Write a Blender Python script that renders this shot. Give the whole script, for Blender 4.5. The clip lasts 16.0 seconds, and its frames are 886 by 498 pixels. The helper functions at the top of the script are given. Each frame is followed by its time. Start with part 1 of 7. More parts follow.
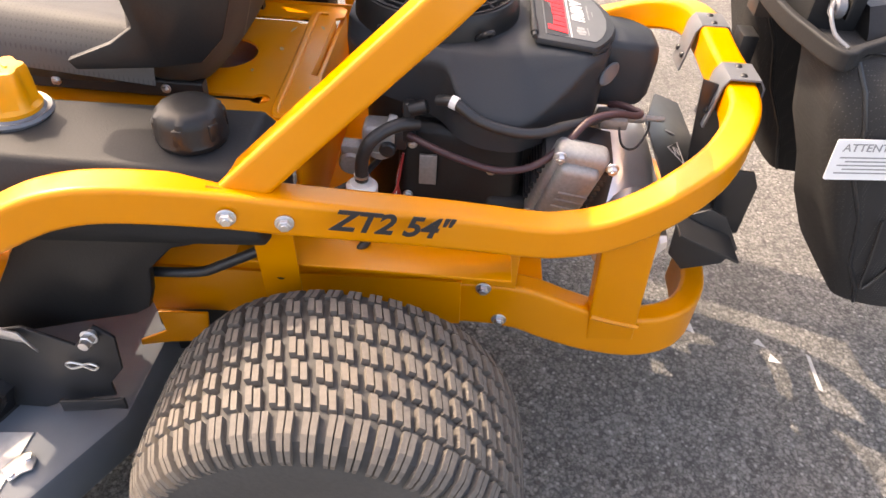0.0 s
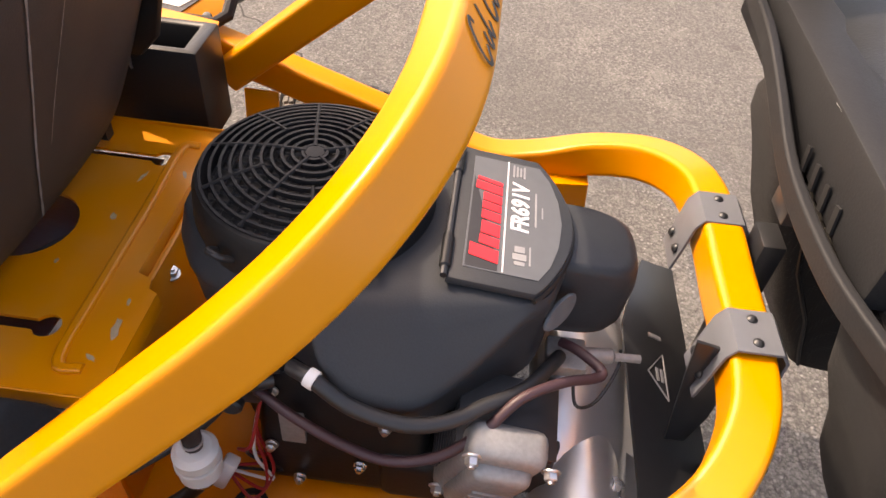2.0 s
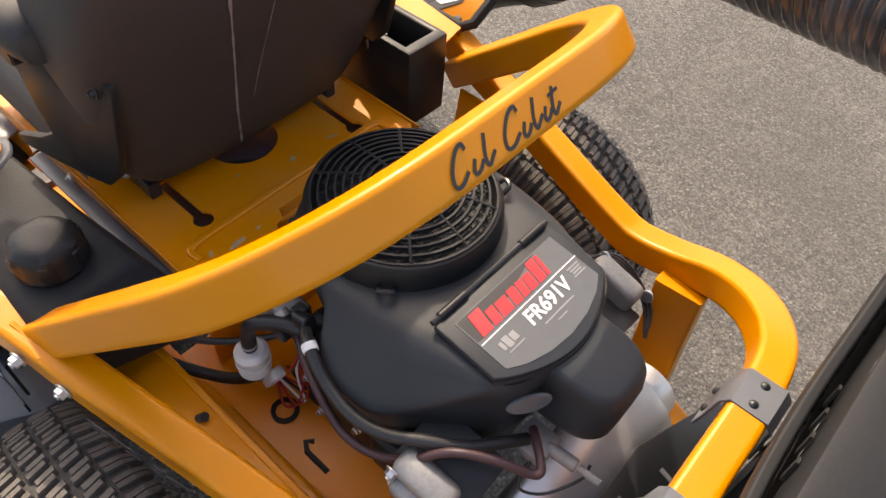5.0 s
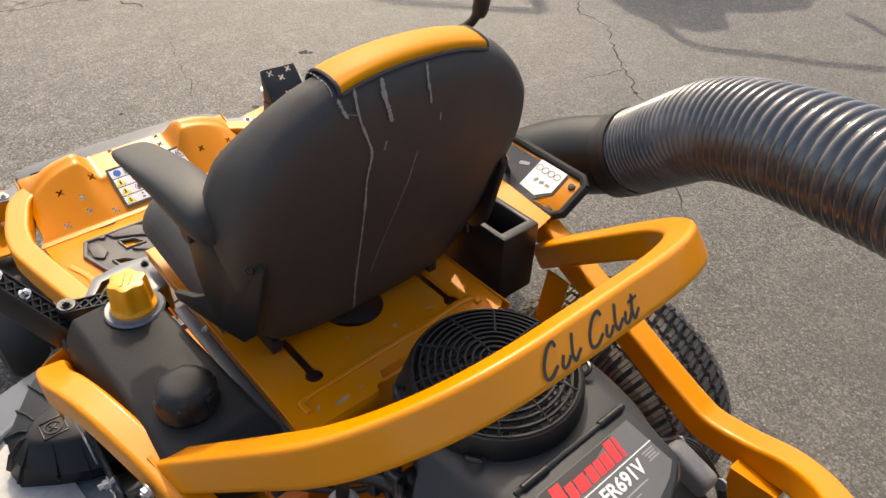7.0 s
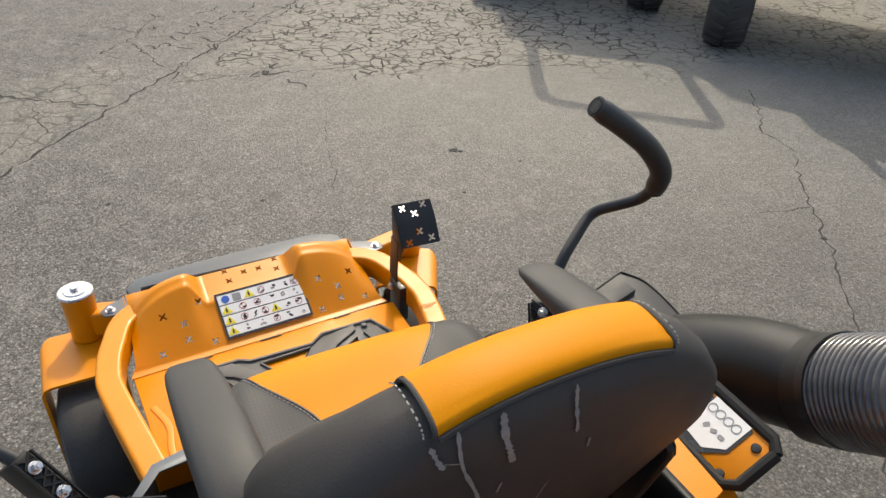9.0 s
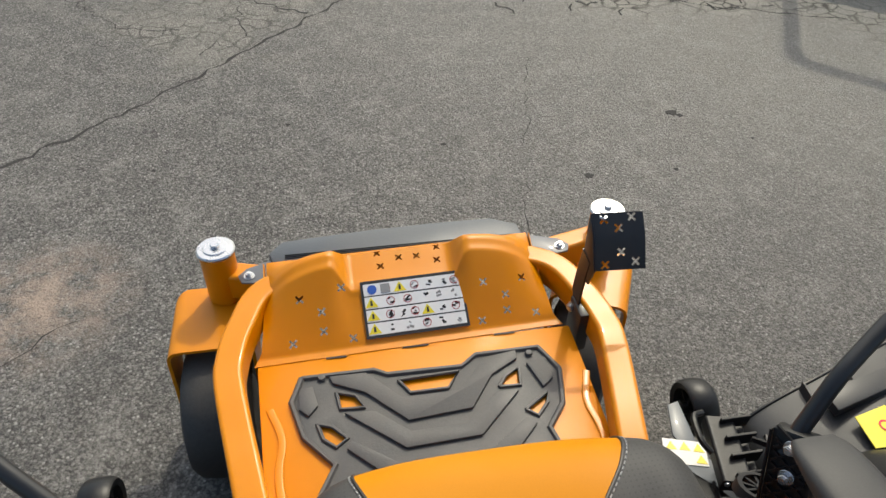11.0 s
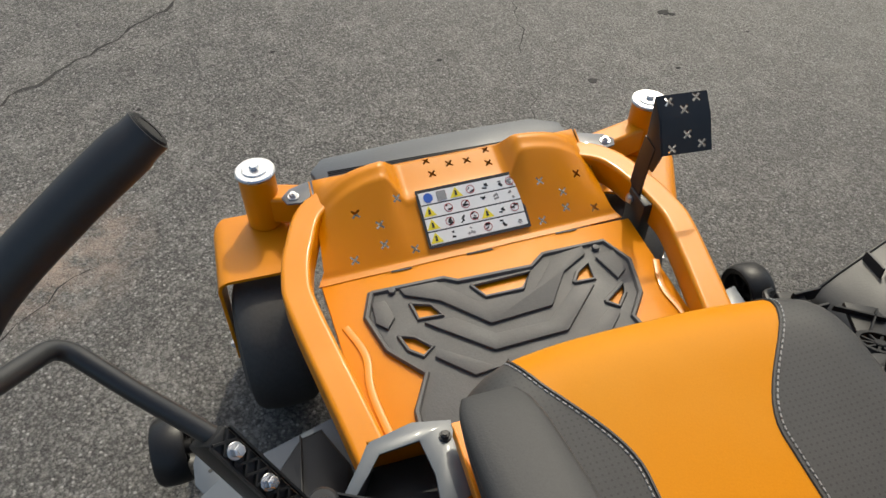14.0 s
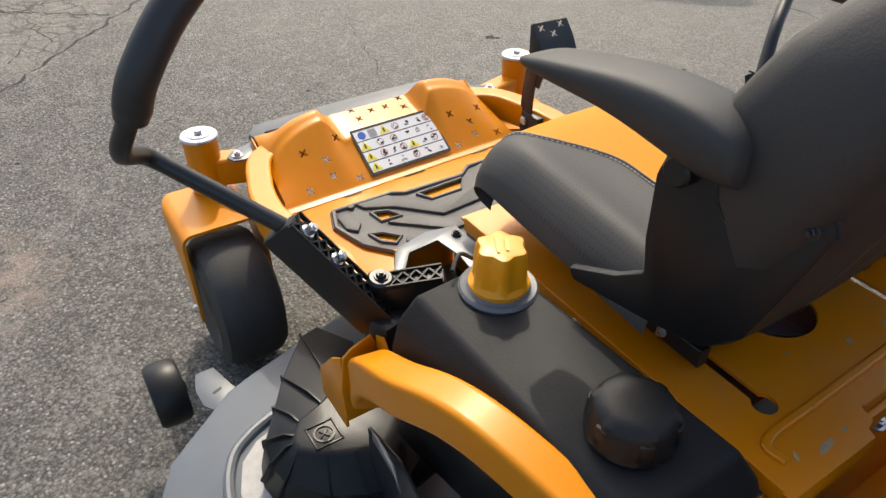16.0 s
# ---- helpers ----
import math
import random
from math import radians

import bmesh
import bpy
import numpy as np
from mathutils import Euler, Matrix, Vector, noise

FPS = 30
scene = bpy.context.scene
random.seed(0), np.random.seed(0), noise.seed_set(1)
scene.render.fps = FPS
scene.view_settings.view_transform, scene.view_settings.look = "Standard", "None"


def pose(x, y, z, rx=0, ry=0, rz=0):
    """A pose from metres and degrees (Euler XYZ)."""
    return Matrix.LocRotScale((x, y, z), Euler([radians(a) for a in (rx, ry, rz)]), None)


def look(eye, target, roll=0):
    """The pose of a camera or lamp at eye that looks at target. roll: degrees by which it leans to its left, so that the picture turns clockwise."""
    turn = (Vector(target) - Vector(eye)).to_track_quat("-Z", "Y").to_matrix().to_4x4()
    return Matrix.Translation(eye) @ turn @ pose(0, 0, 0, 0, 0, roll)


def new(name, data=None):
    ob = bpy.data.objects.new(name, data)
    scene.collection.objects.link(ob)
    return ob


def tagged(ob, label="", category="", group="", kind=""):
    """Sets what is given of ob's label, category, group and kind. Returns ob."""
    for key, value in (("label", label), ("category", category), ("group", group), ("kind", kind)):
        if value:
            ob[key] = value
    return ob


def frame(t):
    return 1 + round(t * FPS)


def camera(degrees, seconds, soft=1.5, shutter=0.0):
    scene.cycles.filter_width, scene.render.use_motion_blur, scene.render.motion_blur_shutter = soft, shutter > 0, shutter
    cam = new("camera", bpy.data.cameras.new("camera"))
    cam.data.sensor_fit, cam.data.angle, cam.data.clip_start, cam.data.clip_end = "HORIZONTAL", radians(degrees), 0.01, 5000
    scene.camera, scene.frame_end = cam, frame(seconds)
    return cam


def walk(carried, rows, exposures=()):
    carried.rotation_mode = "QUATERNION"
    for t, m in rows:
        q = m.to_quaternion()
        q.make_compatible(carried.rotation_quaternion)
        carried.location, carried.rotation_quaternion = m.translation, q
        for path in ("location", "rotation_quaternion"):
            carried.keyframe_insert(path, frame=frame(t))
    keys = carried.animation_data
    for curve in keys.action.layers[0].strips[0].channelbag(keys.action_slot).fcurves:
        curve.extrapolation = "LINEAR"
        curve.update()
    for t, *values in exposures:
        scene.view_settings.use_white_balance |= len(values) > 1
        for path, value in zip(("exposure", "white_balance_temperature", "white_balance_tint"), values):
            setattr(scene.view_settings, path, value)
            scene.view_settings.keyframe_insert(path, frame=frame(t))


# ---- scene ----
cam = camera(65.1, 16.0)
PATH = [
    (0, (-1.188, 0.076, 1.317), (0.316, 0.104, -0.001), 3.8),
    (0.5, (-1.038, 0.06, 1.34), (0.454, 0.037, 0.008), 4.3),
    (1, (-0.895, 0.024, 1.357), (0.586, -0.012, 0.014), 4.7),
    (1.5, (-0.76, -0.004, 1.368), (0.71, -0.03, 0.012), 5.5),
    (2, (-0.626, -0.043, 1.376), (0.809, 0.007, -0.016), 6.0),
    (2.5, (-0.546, -0.098, 1.369), (0.85, 0.085, -0.051), 6.5),
    (3, (-0.473, -0.187, 1.378), (0.828, 0.177, -0.096), 6.3),
    (3.5, (-0.414, -0.241, 1.386), (0.768, 0.281, -0.141), 6.1),
    (4, (-0.421, -0.259, 1.412), (0.653, 0.398, -0.141), 5.4),
    (4.2, (-0.427, -0.266, 1.44), (0.596, 0.431, -0.131), 4.7),
    (6.3, (-0.598, -0.395, 1.662), (0.448, 0.626, 0.297), 2.9),
    (6.5, (-0.574, -0.384, 1.657), (0.483, 0.682, 0.335), 2.8),
    (7, (-0.563, -0.342, 1.681), (0.502, 0.812, 0.441), 2.7),
    (7.5, (-0.568, -0.267, 1.697), (0.478, 0.969, 0.522), 2.7),
    (8, (-0.531, -0.176, 1.705), (0.465, 1.136, 0.57), 2.5),
    (8.5, (-0.427, -0.089, 1.723), (0.489, 1.299, 0.612), 2.4),
    (9, (-0.307, 0.003, 1.731), (0.494, 1.464, 0.624), 2.4),
    (9.5, (-0.256, 0.093, 1.739), (0.401, 1.618, 0.624), 2.3),
    (10, (-0.244, 0.208, 1.737), (0.28, 1.758, 0.587), 2.2),
    (12.3, (-0.085, 0.590, 1.562), (0.070, 1.945, 0.098), 1.1),
    (12.5, (-0.105, 0.589, 1.569), (0.055, 1.937, 0.1), 0.9),
    (13, (-0.194, 0.568, 1.583), (0.006, 1.901, 0.106), 0.4),
    (13.5, (-0.301, 0.53, 1.594), (-0.019, 1.86, 0.127), 0.1),
    (14, (-0.401, 0.482, 1.561), (-0.006, 1.824, 0.132), 0.4),
    (14.5, (-0.477, 0.395, 1.525), (0.024, 1.756, 0.148), 0.5),
    (15, (-0.568, 0.277, 1.507), (0.039, 1.65, 0.185), 0.7),
    (15.5, (-0.679, 0.211, 1.452), (0.055, 1.576, 0.188), 1.4),
    (16, (-0.805, 0.167, 1.379), (0.076, 1.495, 0.171), 1.1),
]
EXPOSURES = [(0, 2.60, 8350, 18), (1.5, 2.18, 8450, 20), (4, 1.80, 8050, 15), (6.5, 1.38, 7700, 10), (9, 0.96, 7100, 5), (10, 0.82, 6800, 2), (12.5, 0.58, 6900, 2), (14.5, 0.62, 6900, 3), (15.2, 0.82, 6950, 4), (16, 1.06, 7000, 6)]
walk(cam, [(t, look(eye, target, roll)) for t, eye, target, roll in PATH], EXPOSURES)

# ---- light ----
SUN_AZ, SUN_EL = 30.0, 49.0   # degrees from +y towards +x, and height
world = bpy.data.worlds.new("sky")
scene.world = world
world.use_nodes = True
wn = world.node_tree.nodes
sky = wn.new("ShaderNodeTexSky")
sky.sky_type = "NISHITA"
sky.sun_disc = False
sky.sun_elevation = radians(SUN_EL)
sky.sun_rotation = radians(SUN_AZ)
sky.air_density, sky.dust_density = 0.9, 4.0
wn["Background"].inputs["Strength"].default_value = 0.14
world.node_tree.links.new(sky.outputs[0], wn["Background"].inputs["Color"])
sun = new("sun", bpy.data.lights.new("sun", "SUN"))
sun.data.energy, sun.data.angle, sun.data.color = 1.40, radians(0.55), (1.0, 0.94, 0.85)
sun.matrix_world = look((math.sin(radians(SUN_AZ)) * 6, math.cos(radians(SUN_AZ)) * 6, 6 * math.tan(radians(SUN_EL))), (0, 0, 0))

# ---- materials ----
def material(name, color, rough=0.5, metal=0.0, grain=40.0, bump=0.0, var=0.12, coat=0.0, stain=0.0, stain_color=(0.3, 0.28, 0.24), stain_scale=5.0, spec=0.5, rvar=0.1):
    m = bpy.data.materials.new(name)
    m.use_nodes = True
    nt = m.node_tree
    n, l = nt.nodes, nt.links
    b = n["Principled BSDF"]
    b.inputs["Metallic"].default_value = metal
    b.inputs["Coat Weight"].default_value = coat
    b.inputs["Coat Roughness"].default_value = 0.06
    b.inputs["Specular IOR Level"].default_value = spec
    co = n.new("ShaderNodeTexCoord")
    fine = n.new("ShaderNodeTexNoise")
    fine.inputs["Scale"].default_value, fine.inputs["Detail"].default_value = grain, 6
    big = n.new("ShaderNodeTexNoise")
    big.inputs["Scale"].default_value, big.inputs["Detail"].default_value = stain_scale, 5
    for t in (fine, big):
        l.new(co.outputs["Object"], t.inputs["Vector"])
    mixv = n.new("ShaderNodeMix")
    mixv.data_type = "RGBA"
    mixv.inputs[6].default_value = (*[c * (1 - var) for c in color], 1)
    mixv.inputs[7].default_value = (*[min(1, c * (1 + var)) for c in color], 1)
    l.new(fine.outputs["Fac"], mixv.inputs[0])
    out = mixv.outputs[2]
    if stain:
        ramp = n.new("ShaderNodeMapRange")
        ramp.inputs[1].default_value, ramp.inputs[2].default_value = 0.48, 0.75
        ramp.inputs[3].default_value, ramp.inputs[4].default_value = 0.0, stain
        l.new(big.outputs["Fac"], ramp.inputs[0])
        st = n.new("ShaderNodeMix")
        st.data_type = "RGBA"
        st.inputs[7].default_value = (*stain_color, 1)
        l.new(ramp.outputs[0], st.inputs[0])
        l.new(out, st.inputs[6])
        out = st.outputs[2]
    l.new(out, b.inputs["Base Color"])
    rr = n.new("ShaderNodeMapRange")
    rr.inputs[1].default_value, rr.inputs[2].default_value = 0.3, 0.7
    rr.inputs[3].default_value, rr.inputs[4].default_value = max(0.02, rough - rvar), min(1, rough + rvar)
    l.new(big.outputs["Fac"], rr.inputs[0])
    l.new(rr.outputs[0], b.inputs["Roughness"])
    if bump:
        bp = n.new("ShaderNodeBump")
        bp.inputs["Strength"].default_value, bp.inputs["Distance"].default_value = 1.0, bump
        l.new(fine.outputs["Fac"], bp.inputs["Height"])
        l.new(bp.outputs[0], b.inputs["Normal"])
    return m


YELLOW = material("yellow_paint", (0.64, 0.216, 0.0005), 0.36, grain=14, var=0.05, coat=0.08, spec=0.34, stain=0.08, stain_color=(0.62, 0.30, 0.06), stain_scale=7, rvar=0.07)
YELLOW_PAN = material("yellow_pan_paint", (0.74, 0.238, 0.002), 0.36, grain=14, var=0.06, coat=0.05, spec=0.42, stain=0.15, stain_color=(0.60, 0.40, 0.20), stain_scale=9, rvar=0.08)
YELLOW_PLASTIC = material("yellow_plastic", (0.72, 0.29, 0.005), 0.42, grain=60, bump=0.0002, var=0.06)
BLACK_PLASTIC = material("black_plastic", (0.012, 0.012, 0.0125), 0.44, grain=260, bump=0.0003, var=0.25, stain=0.2, stain_color=(0.030, 0.028, 0.026), spec=0.33)
COVER_PLASTIC = material("glossy_black_plastic", (0.009, 0.009, 0.010), 0.42, grain=200, bump=0.0002, var=0.2, stain=0.15, stain_color=(0.03, 0.028, 0.025), spec=0.28)
TANK_PLASTIC = material("tank_plastic", (0.020, 0.0205, 0.0215), 0.58, spec=0.14, grain=300, bump=0.0003, var=0.2, stain=0.3, stain_color=(0.043, 0.042, 0.041), stain_scale=4)
SHROUD = material("engine_shroud_plastic", (0.030, 0.033, 0.037), 0.50, grain=420, bump=0.0002, var=0.15, stain=0.2, stain_color=(0.05, 0.049, 0.048), stain_scale=6, spec=0.3)
BLACK_STEEL = material("black_steel", (0.016, 0.017, 0.019), 0.38, grain=30, var=0.2, coat=0.05, spec=0.4, stain=0.3, stain_color=(0.06, 0.055, 0.05))
DECK_PAINT = material("deck_grey_paint", (0.092, 0.106, 0.122), 0.40, grain=18, var=0.12, coat=0.08, stain=0.3, stain_color=(0.15, 0.14, 0.13))
BRACKET = material("grey_bracket_paint", (0.11, 0.117, 0.13), 0.38, grain=30, var=0.1, coat=0.15)
GRILLE = material("matt_black_plastic", (0.012, 0.012, 0.013), 0.6, grain=200, bump=0.0002, var=0.2, spec=0.25)
VINYL = material("dark_vinyl", (0.029, 0.028, 0.027), 0.50, grain=480, bump=0.0002, var=0.15, stain=0.2, stain_color=(0.09, 0.085, 0.08))
VINYL_GREY = material("grey_smooth_vinyl", (0.046, 0.0455, 0.045), 0.54, spec=0.25, grain=520, bump=0.0002, var=0.2, stain=0.2, stain_color=(0.12, 0.115, 0.11))
def perforate(m, scale, dot=(0.012, 0.012, 0.012), strength=0.35):
    """Adds a fine grid of dots to a cloth or vinyl: punched holes, or the threads of a mesh."""
    n, l = m.node_tree.nodes, m.node_tree.links
    b = n["Principled BSDF"]
    src = b.inputs["Base Color"].links[0].from_socket
    co = n.new("ShaderNodeTexCoord")
    dots = n.new("ShaderNodeTexVoronoi")
    dots.voronoi_dimensions = "3D" if strength > 0.5 else "2D"
    dots.inputs["Scale"].default_value, dots.inputs["Randomness"].default_value = scale, 0.0
    l.new(co.outputs["Object"], dots.inputs["Vector"])
    r = n.new("ShaderNodeMapRange")
    for k, v in ((1, 0.22), (2, 0.13), (3, 0.0), (4, strength)):
        r.inputs[k].default_value = v
    l.new(dots.outputs["Distance"], r.inputs[0])
    x = n.new("ShaderNodeMix")
    x.data_type = "RGBA"
    x.inputs[7].default_value = (*dot, 1)
    l.new(r.outputs[0], x.inputs[0])
    l.new(src, x.inputs[6])
    l.new(x.outputs[2], b.inputs["Base Color"])
    return m


VINYL_PUNCHED = perforate(material("punched_grey_vinyl", (0.056, 0.055, 0.054), 0.55, spec=0.2, grain=520, bump=0.0002, var=0.2, stain=0.2, stain_color=(0.12, 0.115, 0.11)), 135)
VINYL_YELLOW = material("yellow_vinyl", (0.56, 0.205, 0.001), 0.5, grain=450, bump=0.00015, var=0.06, spec=0.12, stain=0.10, stain_color=(0.6, 0.36, 0.12))
BACK_VINYL = material("seat_back_vinyl", (0.040, 0.037, 0.0355), 0.56, spec=0.36, grain=380, bump=0.0003, var=0.2, stain=0.25, stain_color=(0.045, 0.038, 0.034), stain_scale=4)
SMEAR = material("dried_smear", (0.22, 0.21, 0.20), 0.8, grain=90, var=0.4)
STITCH = material("grey_thread", (0.33, 0.32, 0.31), 0.8, grain=300, var=0.3)
RUBBER = material("tyre_rubber", (0.042, 0.040, 0.038), 0.72, grain=120, bump=0.0006, var=0.3, stain=0.5, stain_color=(0.11, 0.095, 0.08), stain_scale=6)
DUSTY_RUBBER = material("dusty_rubber", (0.048, 0.046, 0.043), 0.8, grain=140, bump=0.0006, var=0.3, stain=0.5, stain_color=(0.10, 0.09, 0.078), stain_scale=6)
TREAD = material("dusty_tread_rubber", (0.105, 0.092, 0.079), 0.78, grain=160, bump=0.0008, var=0.35, stain=0.55, stain_color=(0.17, 0.14, 0.11), stain_scale=7)
HOSE_RUBBER = material("hose_rubber", (0.02, 0.02, 0.021), 0.45, grain=80, var=0.2)
DUCT = material("duct_plastic", (0.052, 0.052, 0.054), 0.20, spec=0.95, grain=60, var=0.3, stain=0.4, stain_color=(0.26, 0.255, 0.245), stain_scale=8, rvar=0.08)
CHUTE_PLASTIC = material("chute_plastic", (0.020, 0.020, 0.021), 0.50, grain=220, bump=0.0003, var=0.2, stain=0.25, stain_color=(0.045, 0.043, 0.040), stain_scale=5)
PANEL_GREY = material("panel_grey", (0.035, 0.037, 0.040), 0.24, grain=80, var=0.15)
MAT_RUBBER = material("floor_mat_rubber", (0.075, 0.072, 0.07), 0.62, grain=240, bump=0.0004, var=0.2, stain=0.4, stain_color=(0.14, 0.125, 0.11), stain_scale=8)
STEP_RUBBER = material("grey_step_rubber", (0.085, 0.092, 0.10), 0.5, grain=240, bump=0.0004, var=0.2, stain=0.3, stain_color=(0.14, 0.135, 0.13), stain_scale=7)
STEEL = material("zinc_steel", (0.62, 0.62, 0.62), 0.30, metal=0.9, grain=90, var=0.12)
ALU = material("cast_aluminium", (0.30, 0.295, 0.285), 0.55, metal=0.55, grain=150, bump=0.0005, var=0.25)
MUFFLER = material("bare_muffler_sheet", (0.74, 0.74, 0.74), 0.36, metal=0.75, grain=25, var=0.12, stain=0.3, stain_color=(0.42, 0.38, 0.34))
WHITE = material("white_plastic", (0.72, 0.71, 0.68), 0.45, grain=40, var=0.05)
LABEL_WHITE = material("white_label", (0.70, 0.70, 0.69), 0.5, grain=60, var=0.05)
LABEL_GREY = material("grey_label", (0.095, 0.10, 0.105), 0.4, grain=60, var=0.1)
INK = material("black_ink", (0.02, 0.02, 0.022), 0.55, grain=60, var=0.2)
INK_GREY = material("grey_ink", (0.25, 0.25, 0.25), 0.55, grain=60, var=0.2)
RED = material("red_ink", (0.72, 0.02, 0.03), 0.45, grain=60, var=0.08)
SIGN_YELLOW = material("sign_yellow", (0.75, 0.62, 0.03), 0.45, grain=60, var=0.08)
BLUE = material("sign_blue", (0.03, 0.10, 0.42), 0.45, grain=60, var=0.08)
RED_WIRE = material("red_wire", (0.35, 0.02, 0.02), 0.45, grain=60, var=0.1)
MAROON = material("maroon_hose", (0.055, 0.025, 0.028), 0.45, grain=60, var=0.15)
MESH_CLOTH = perforate(material("black_mesh_cloth", (0.012, 0.012, 0.0125), 0.8, grain=700, bump=0.001, var=0.5, stain=0.3, stain_color=(0.03, 0.029, 0.027)), 210, (0.085, 0.083, 0.080), 0.75)
HOOD_PLASTIC = material("glossy_hood_plastic", (0.016, 0.015, 0.014), 0.16, grain=120, var=0.2, stain=0.3, stain_color=(0.045, 0.042, 0.038), rvar=0.06)
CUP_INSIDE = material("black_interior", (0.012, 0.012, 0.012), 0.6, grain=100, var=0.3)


def asphalt():
    m = material("asphalt", (0.20, 0.19, 0.175), 0.9, grain=9, var=0.10, spec=0.25)
    nt = m.node_tree
    n, l = nt.nodes, nt.links
    b = n["Principled BSDF"]
    co = n.new("ShaderNodeTexCoord")

    def noise_tex(scale, detail=6, rough=0.6):
        t = n.new("ShaderNodeTexNoise")
        t.inputs["Scale"].default_value, t.inputs["Detail"].default_value, t.inputs["Roughness"].default_value = scale, detail, rough
        l.new(co.outputs["Object"], t.inputs["Vector"])
        return t.outputs["Fac"]

    def span(src, a, bb, lo=0.0, hi=1.0):
        r = n.new("ShaderNodeMapRange")
        for k, v in ((1, a), (2, bb), (3, lo), (4, hi)):
            r.inputs[k].default_value = v
        l.new(src, r.inputs[0])
        return r.outputs[0]

    def mix(fac, a, bcol):
        x = n.new("ShaderNodeMix")
        x.data_type = "RGBA"
        for s, k in ((fac, 0), (a, 6), (bcol, 7)):
            if isinstance(s, tuple):
                x.inputs[k].default_value = (*s, 1)
            else:
                l.new(s, x.inputs[k])
        return x.outputs[2]

    wide = noise_tex(0.35, 5)
    col = mix(span(wide, 0.35, 0.68), (0.200, 0.193, 0.182), (0.325, 0.310, 0.285))
    blot = noise_tex(2.3, 8, 0.65)
    col = mix(span(blot, 0.5, 0.75, 0, 0.35), col, (0.30, 0.275, 0.245))
    grainy = noise_tex(95, 6, 0.8)
    col = mix(span(grainy, 0.40, 0.56, 0, 1.0), (0.072, 0.067, 0.061), col)
    grit = noise_tex(38, 4, 0.75)
    col = mix(span(grit, 0.36, 0.60, 0.55, 0), col, (0.09, 0.085, 0.08))
    col = mix(span(grit, 0.52, 0.70, 0, 0.5), col, (0.36, 0.34, 0.31))
    gravel = n.new("ShaderNodeTexVoronoi")
    gravel.inputs["Scale"].default_value = 120
    l.new(co.outputs["Object"], gravel.inputs["Vector"])
    tone = n.new("ShaderNodeSeparateColor")
    l.new(gravel.outputs["Color"], tone.inputs[0])
    col = mix(span(gravel.outputs["Distance"], 0.38, 0.70, 0, 0.68), col, (0.052, 0.050, 0.046))
    col = mix(span(tone.outputs[1], 0.50, 1.0, 0, 0.38), col, (0.46, 0.44, 0.41))
    mid = noise_tex(5, 10, 0.82)
    col = mix(span(mid, 0.36, 0.52, 0.35, 0), col, (0.105, 0.102, 0.095))
    col = mix(span(mid, 0.50, 0.66, 0, 0.35), col, (0.40, 0.385, 0.35))
    stones = n.new("ShaderNodeTexVoronoi")
    stones.inputs["Scale"].default_value = 85
    l.new(co.outputs["Object"], stones.inputs["Vector"])
    sep = n.new("ShaderNodeSeparateColor")
    l.new(stones.outputs["Color"], sep.inputs[0])
    pick = n.new("ShaderNodeMath")
    pick.operation = "MULTIPLY"
    l.new(span(sep.outputs[0], 0.84, 0.90), pick.inputs[0])
    l.new(span(stones.outputs["Distance"], 0.42, 0.25), pick.inputs[1])
    col = mix(span(pick.outputs[0], 0, 1, 0, 0.75), col, (0.46, 0.445, 0.415))
    pits = n.new("ShaderNodeTexVoronoi")
    pits.inputs["Scale"].default_value = 1.9
    l.new(co.outputs["Object"], pits.inputs["Vector"])
    col = mix(span(pits.outputs["Distance"], 0.10, 0.03, 0, 0.55), col, (0.06, 0.056, 0.05))
    specks = n.new("ShaderNodeTexVoronoi")
    specks.inputs["Scale"].default_value = 17
    l.new(co.outputs["Object"], specks.inputs["Vector"])
    sep2 = n.new("ShaderNodeSeparateColor")
    l.new(specks.outputs["Color"], sep2.inputs[0])
    dot = n.new("ShaderNodeMath")
    dot.operation = "MULTIPLY"
    l.new(span(sep2.outputs[0], 0.62, 0.68), dot.inputs[0])
    l.new(span(specks.outputs["Distance"], 0.17, 0.08), dot.inputs[1])
    col = mix(span(dot.outputs[0], 0, 1, 0, 0.75), col, (0.06, 0.056, 0.05))
    # a soft patch of beige dust on the yard
    shift = n.new("ShaderNodeVectorMath")
    shift.operation = "DISTANCE"
    shift.inputs[1].default_value = (-1.17, 2.26, 0)
    l.new(co.outputs["Object"], shift.inputs[0])
    soft = n.new("ShaderNodeMath")
    soft.operation = "MULTIPLY"
    l.new(span(shift.outputs["Value"], 0.36, 0.08, 0, 1.0), soft.inputs[0])
    l.new(span(noise_tex(9, 7, 0.7), 0.38, 0.60), soft.inputs[1])
    col = mix(soft.outputs[0], col, (0.40, 0.315, 0.255))
    # paler towards this side of the yard
    side = n.new("ShaderNodeVectorMath")
    side.operation = "DISTANCE"
    side.inputs[1].default_value = (3.3, 4.3, 0)
    l.new(co.outputs["Object"], side.inputs[0])
    col = mix(span(side.outputs["Value"], 4.0, 1.2, 0, 0.40), col, (0.43, 0.405, 0.36))
    # asphalt colour darkened with a ragged edge, standing in for dimmer light here
    dim_dist = n.new("ShaderNodeVectorMath")
    dim_dist.operation = "DISTANCE"
    dim_dist.inputs[1].default_value = (2.5, -0.8, 0)
    l.new(co.outputs["Object"], dim_dist.inputs[0])
    dim_mask = n.new("ShaderNodeMath")
    dim_mask.operation = "MULTIPLY"
    l.new(span(dim_dist.outputs["Value"], 3.6, 1.0, 0, 0.62), dim_mask.inputs[0])
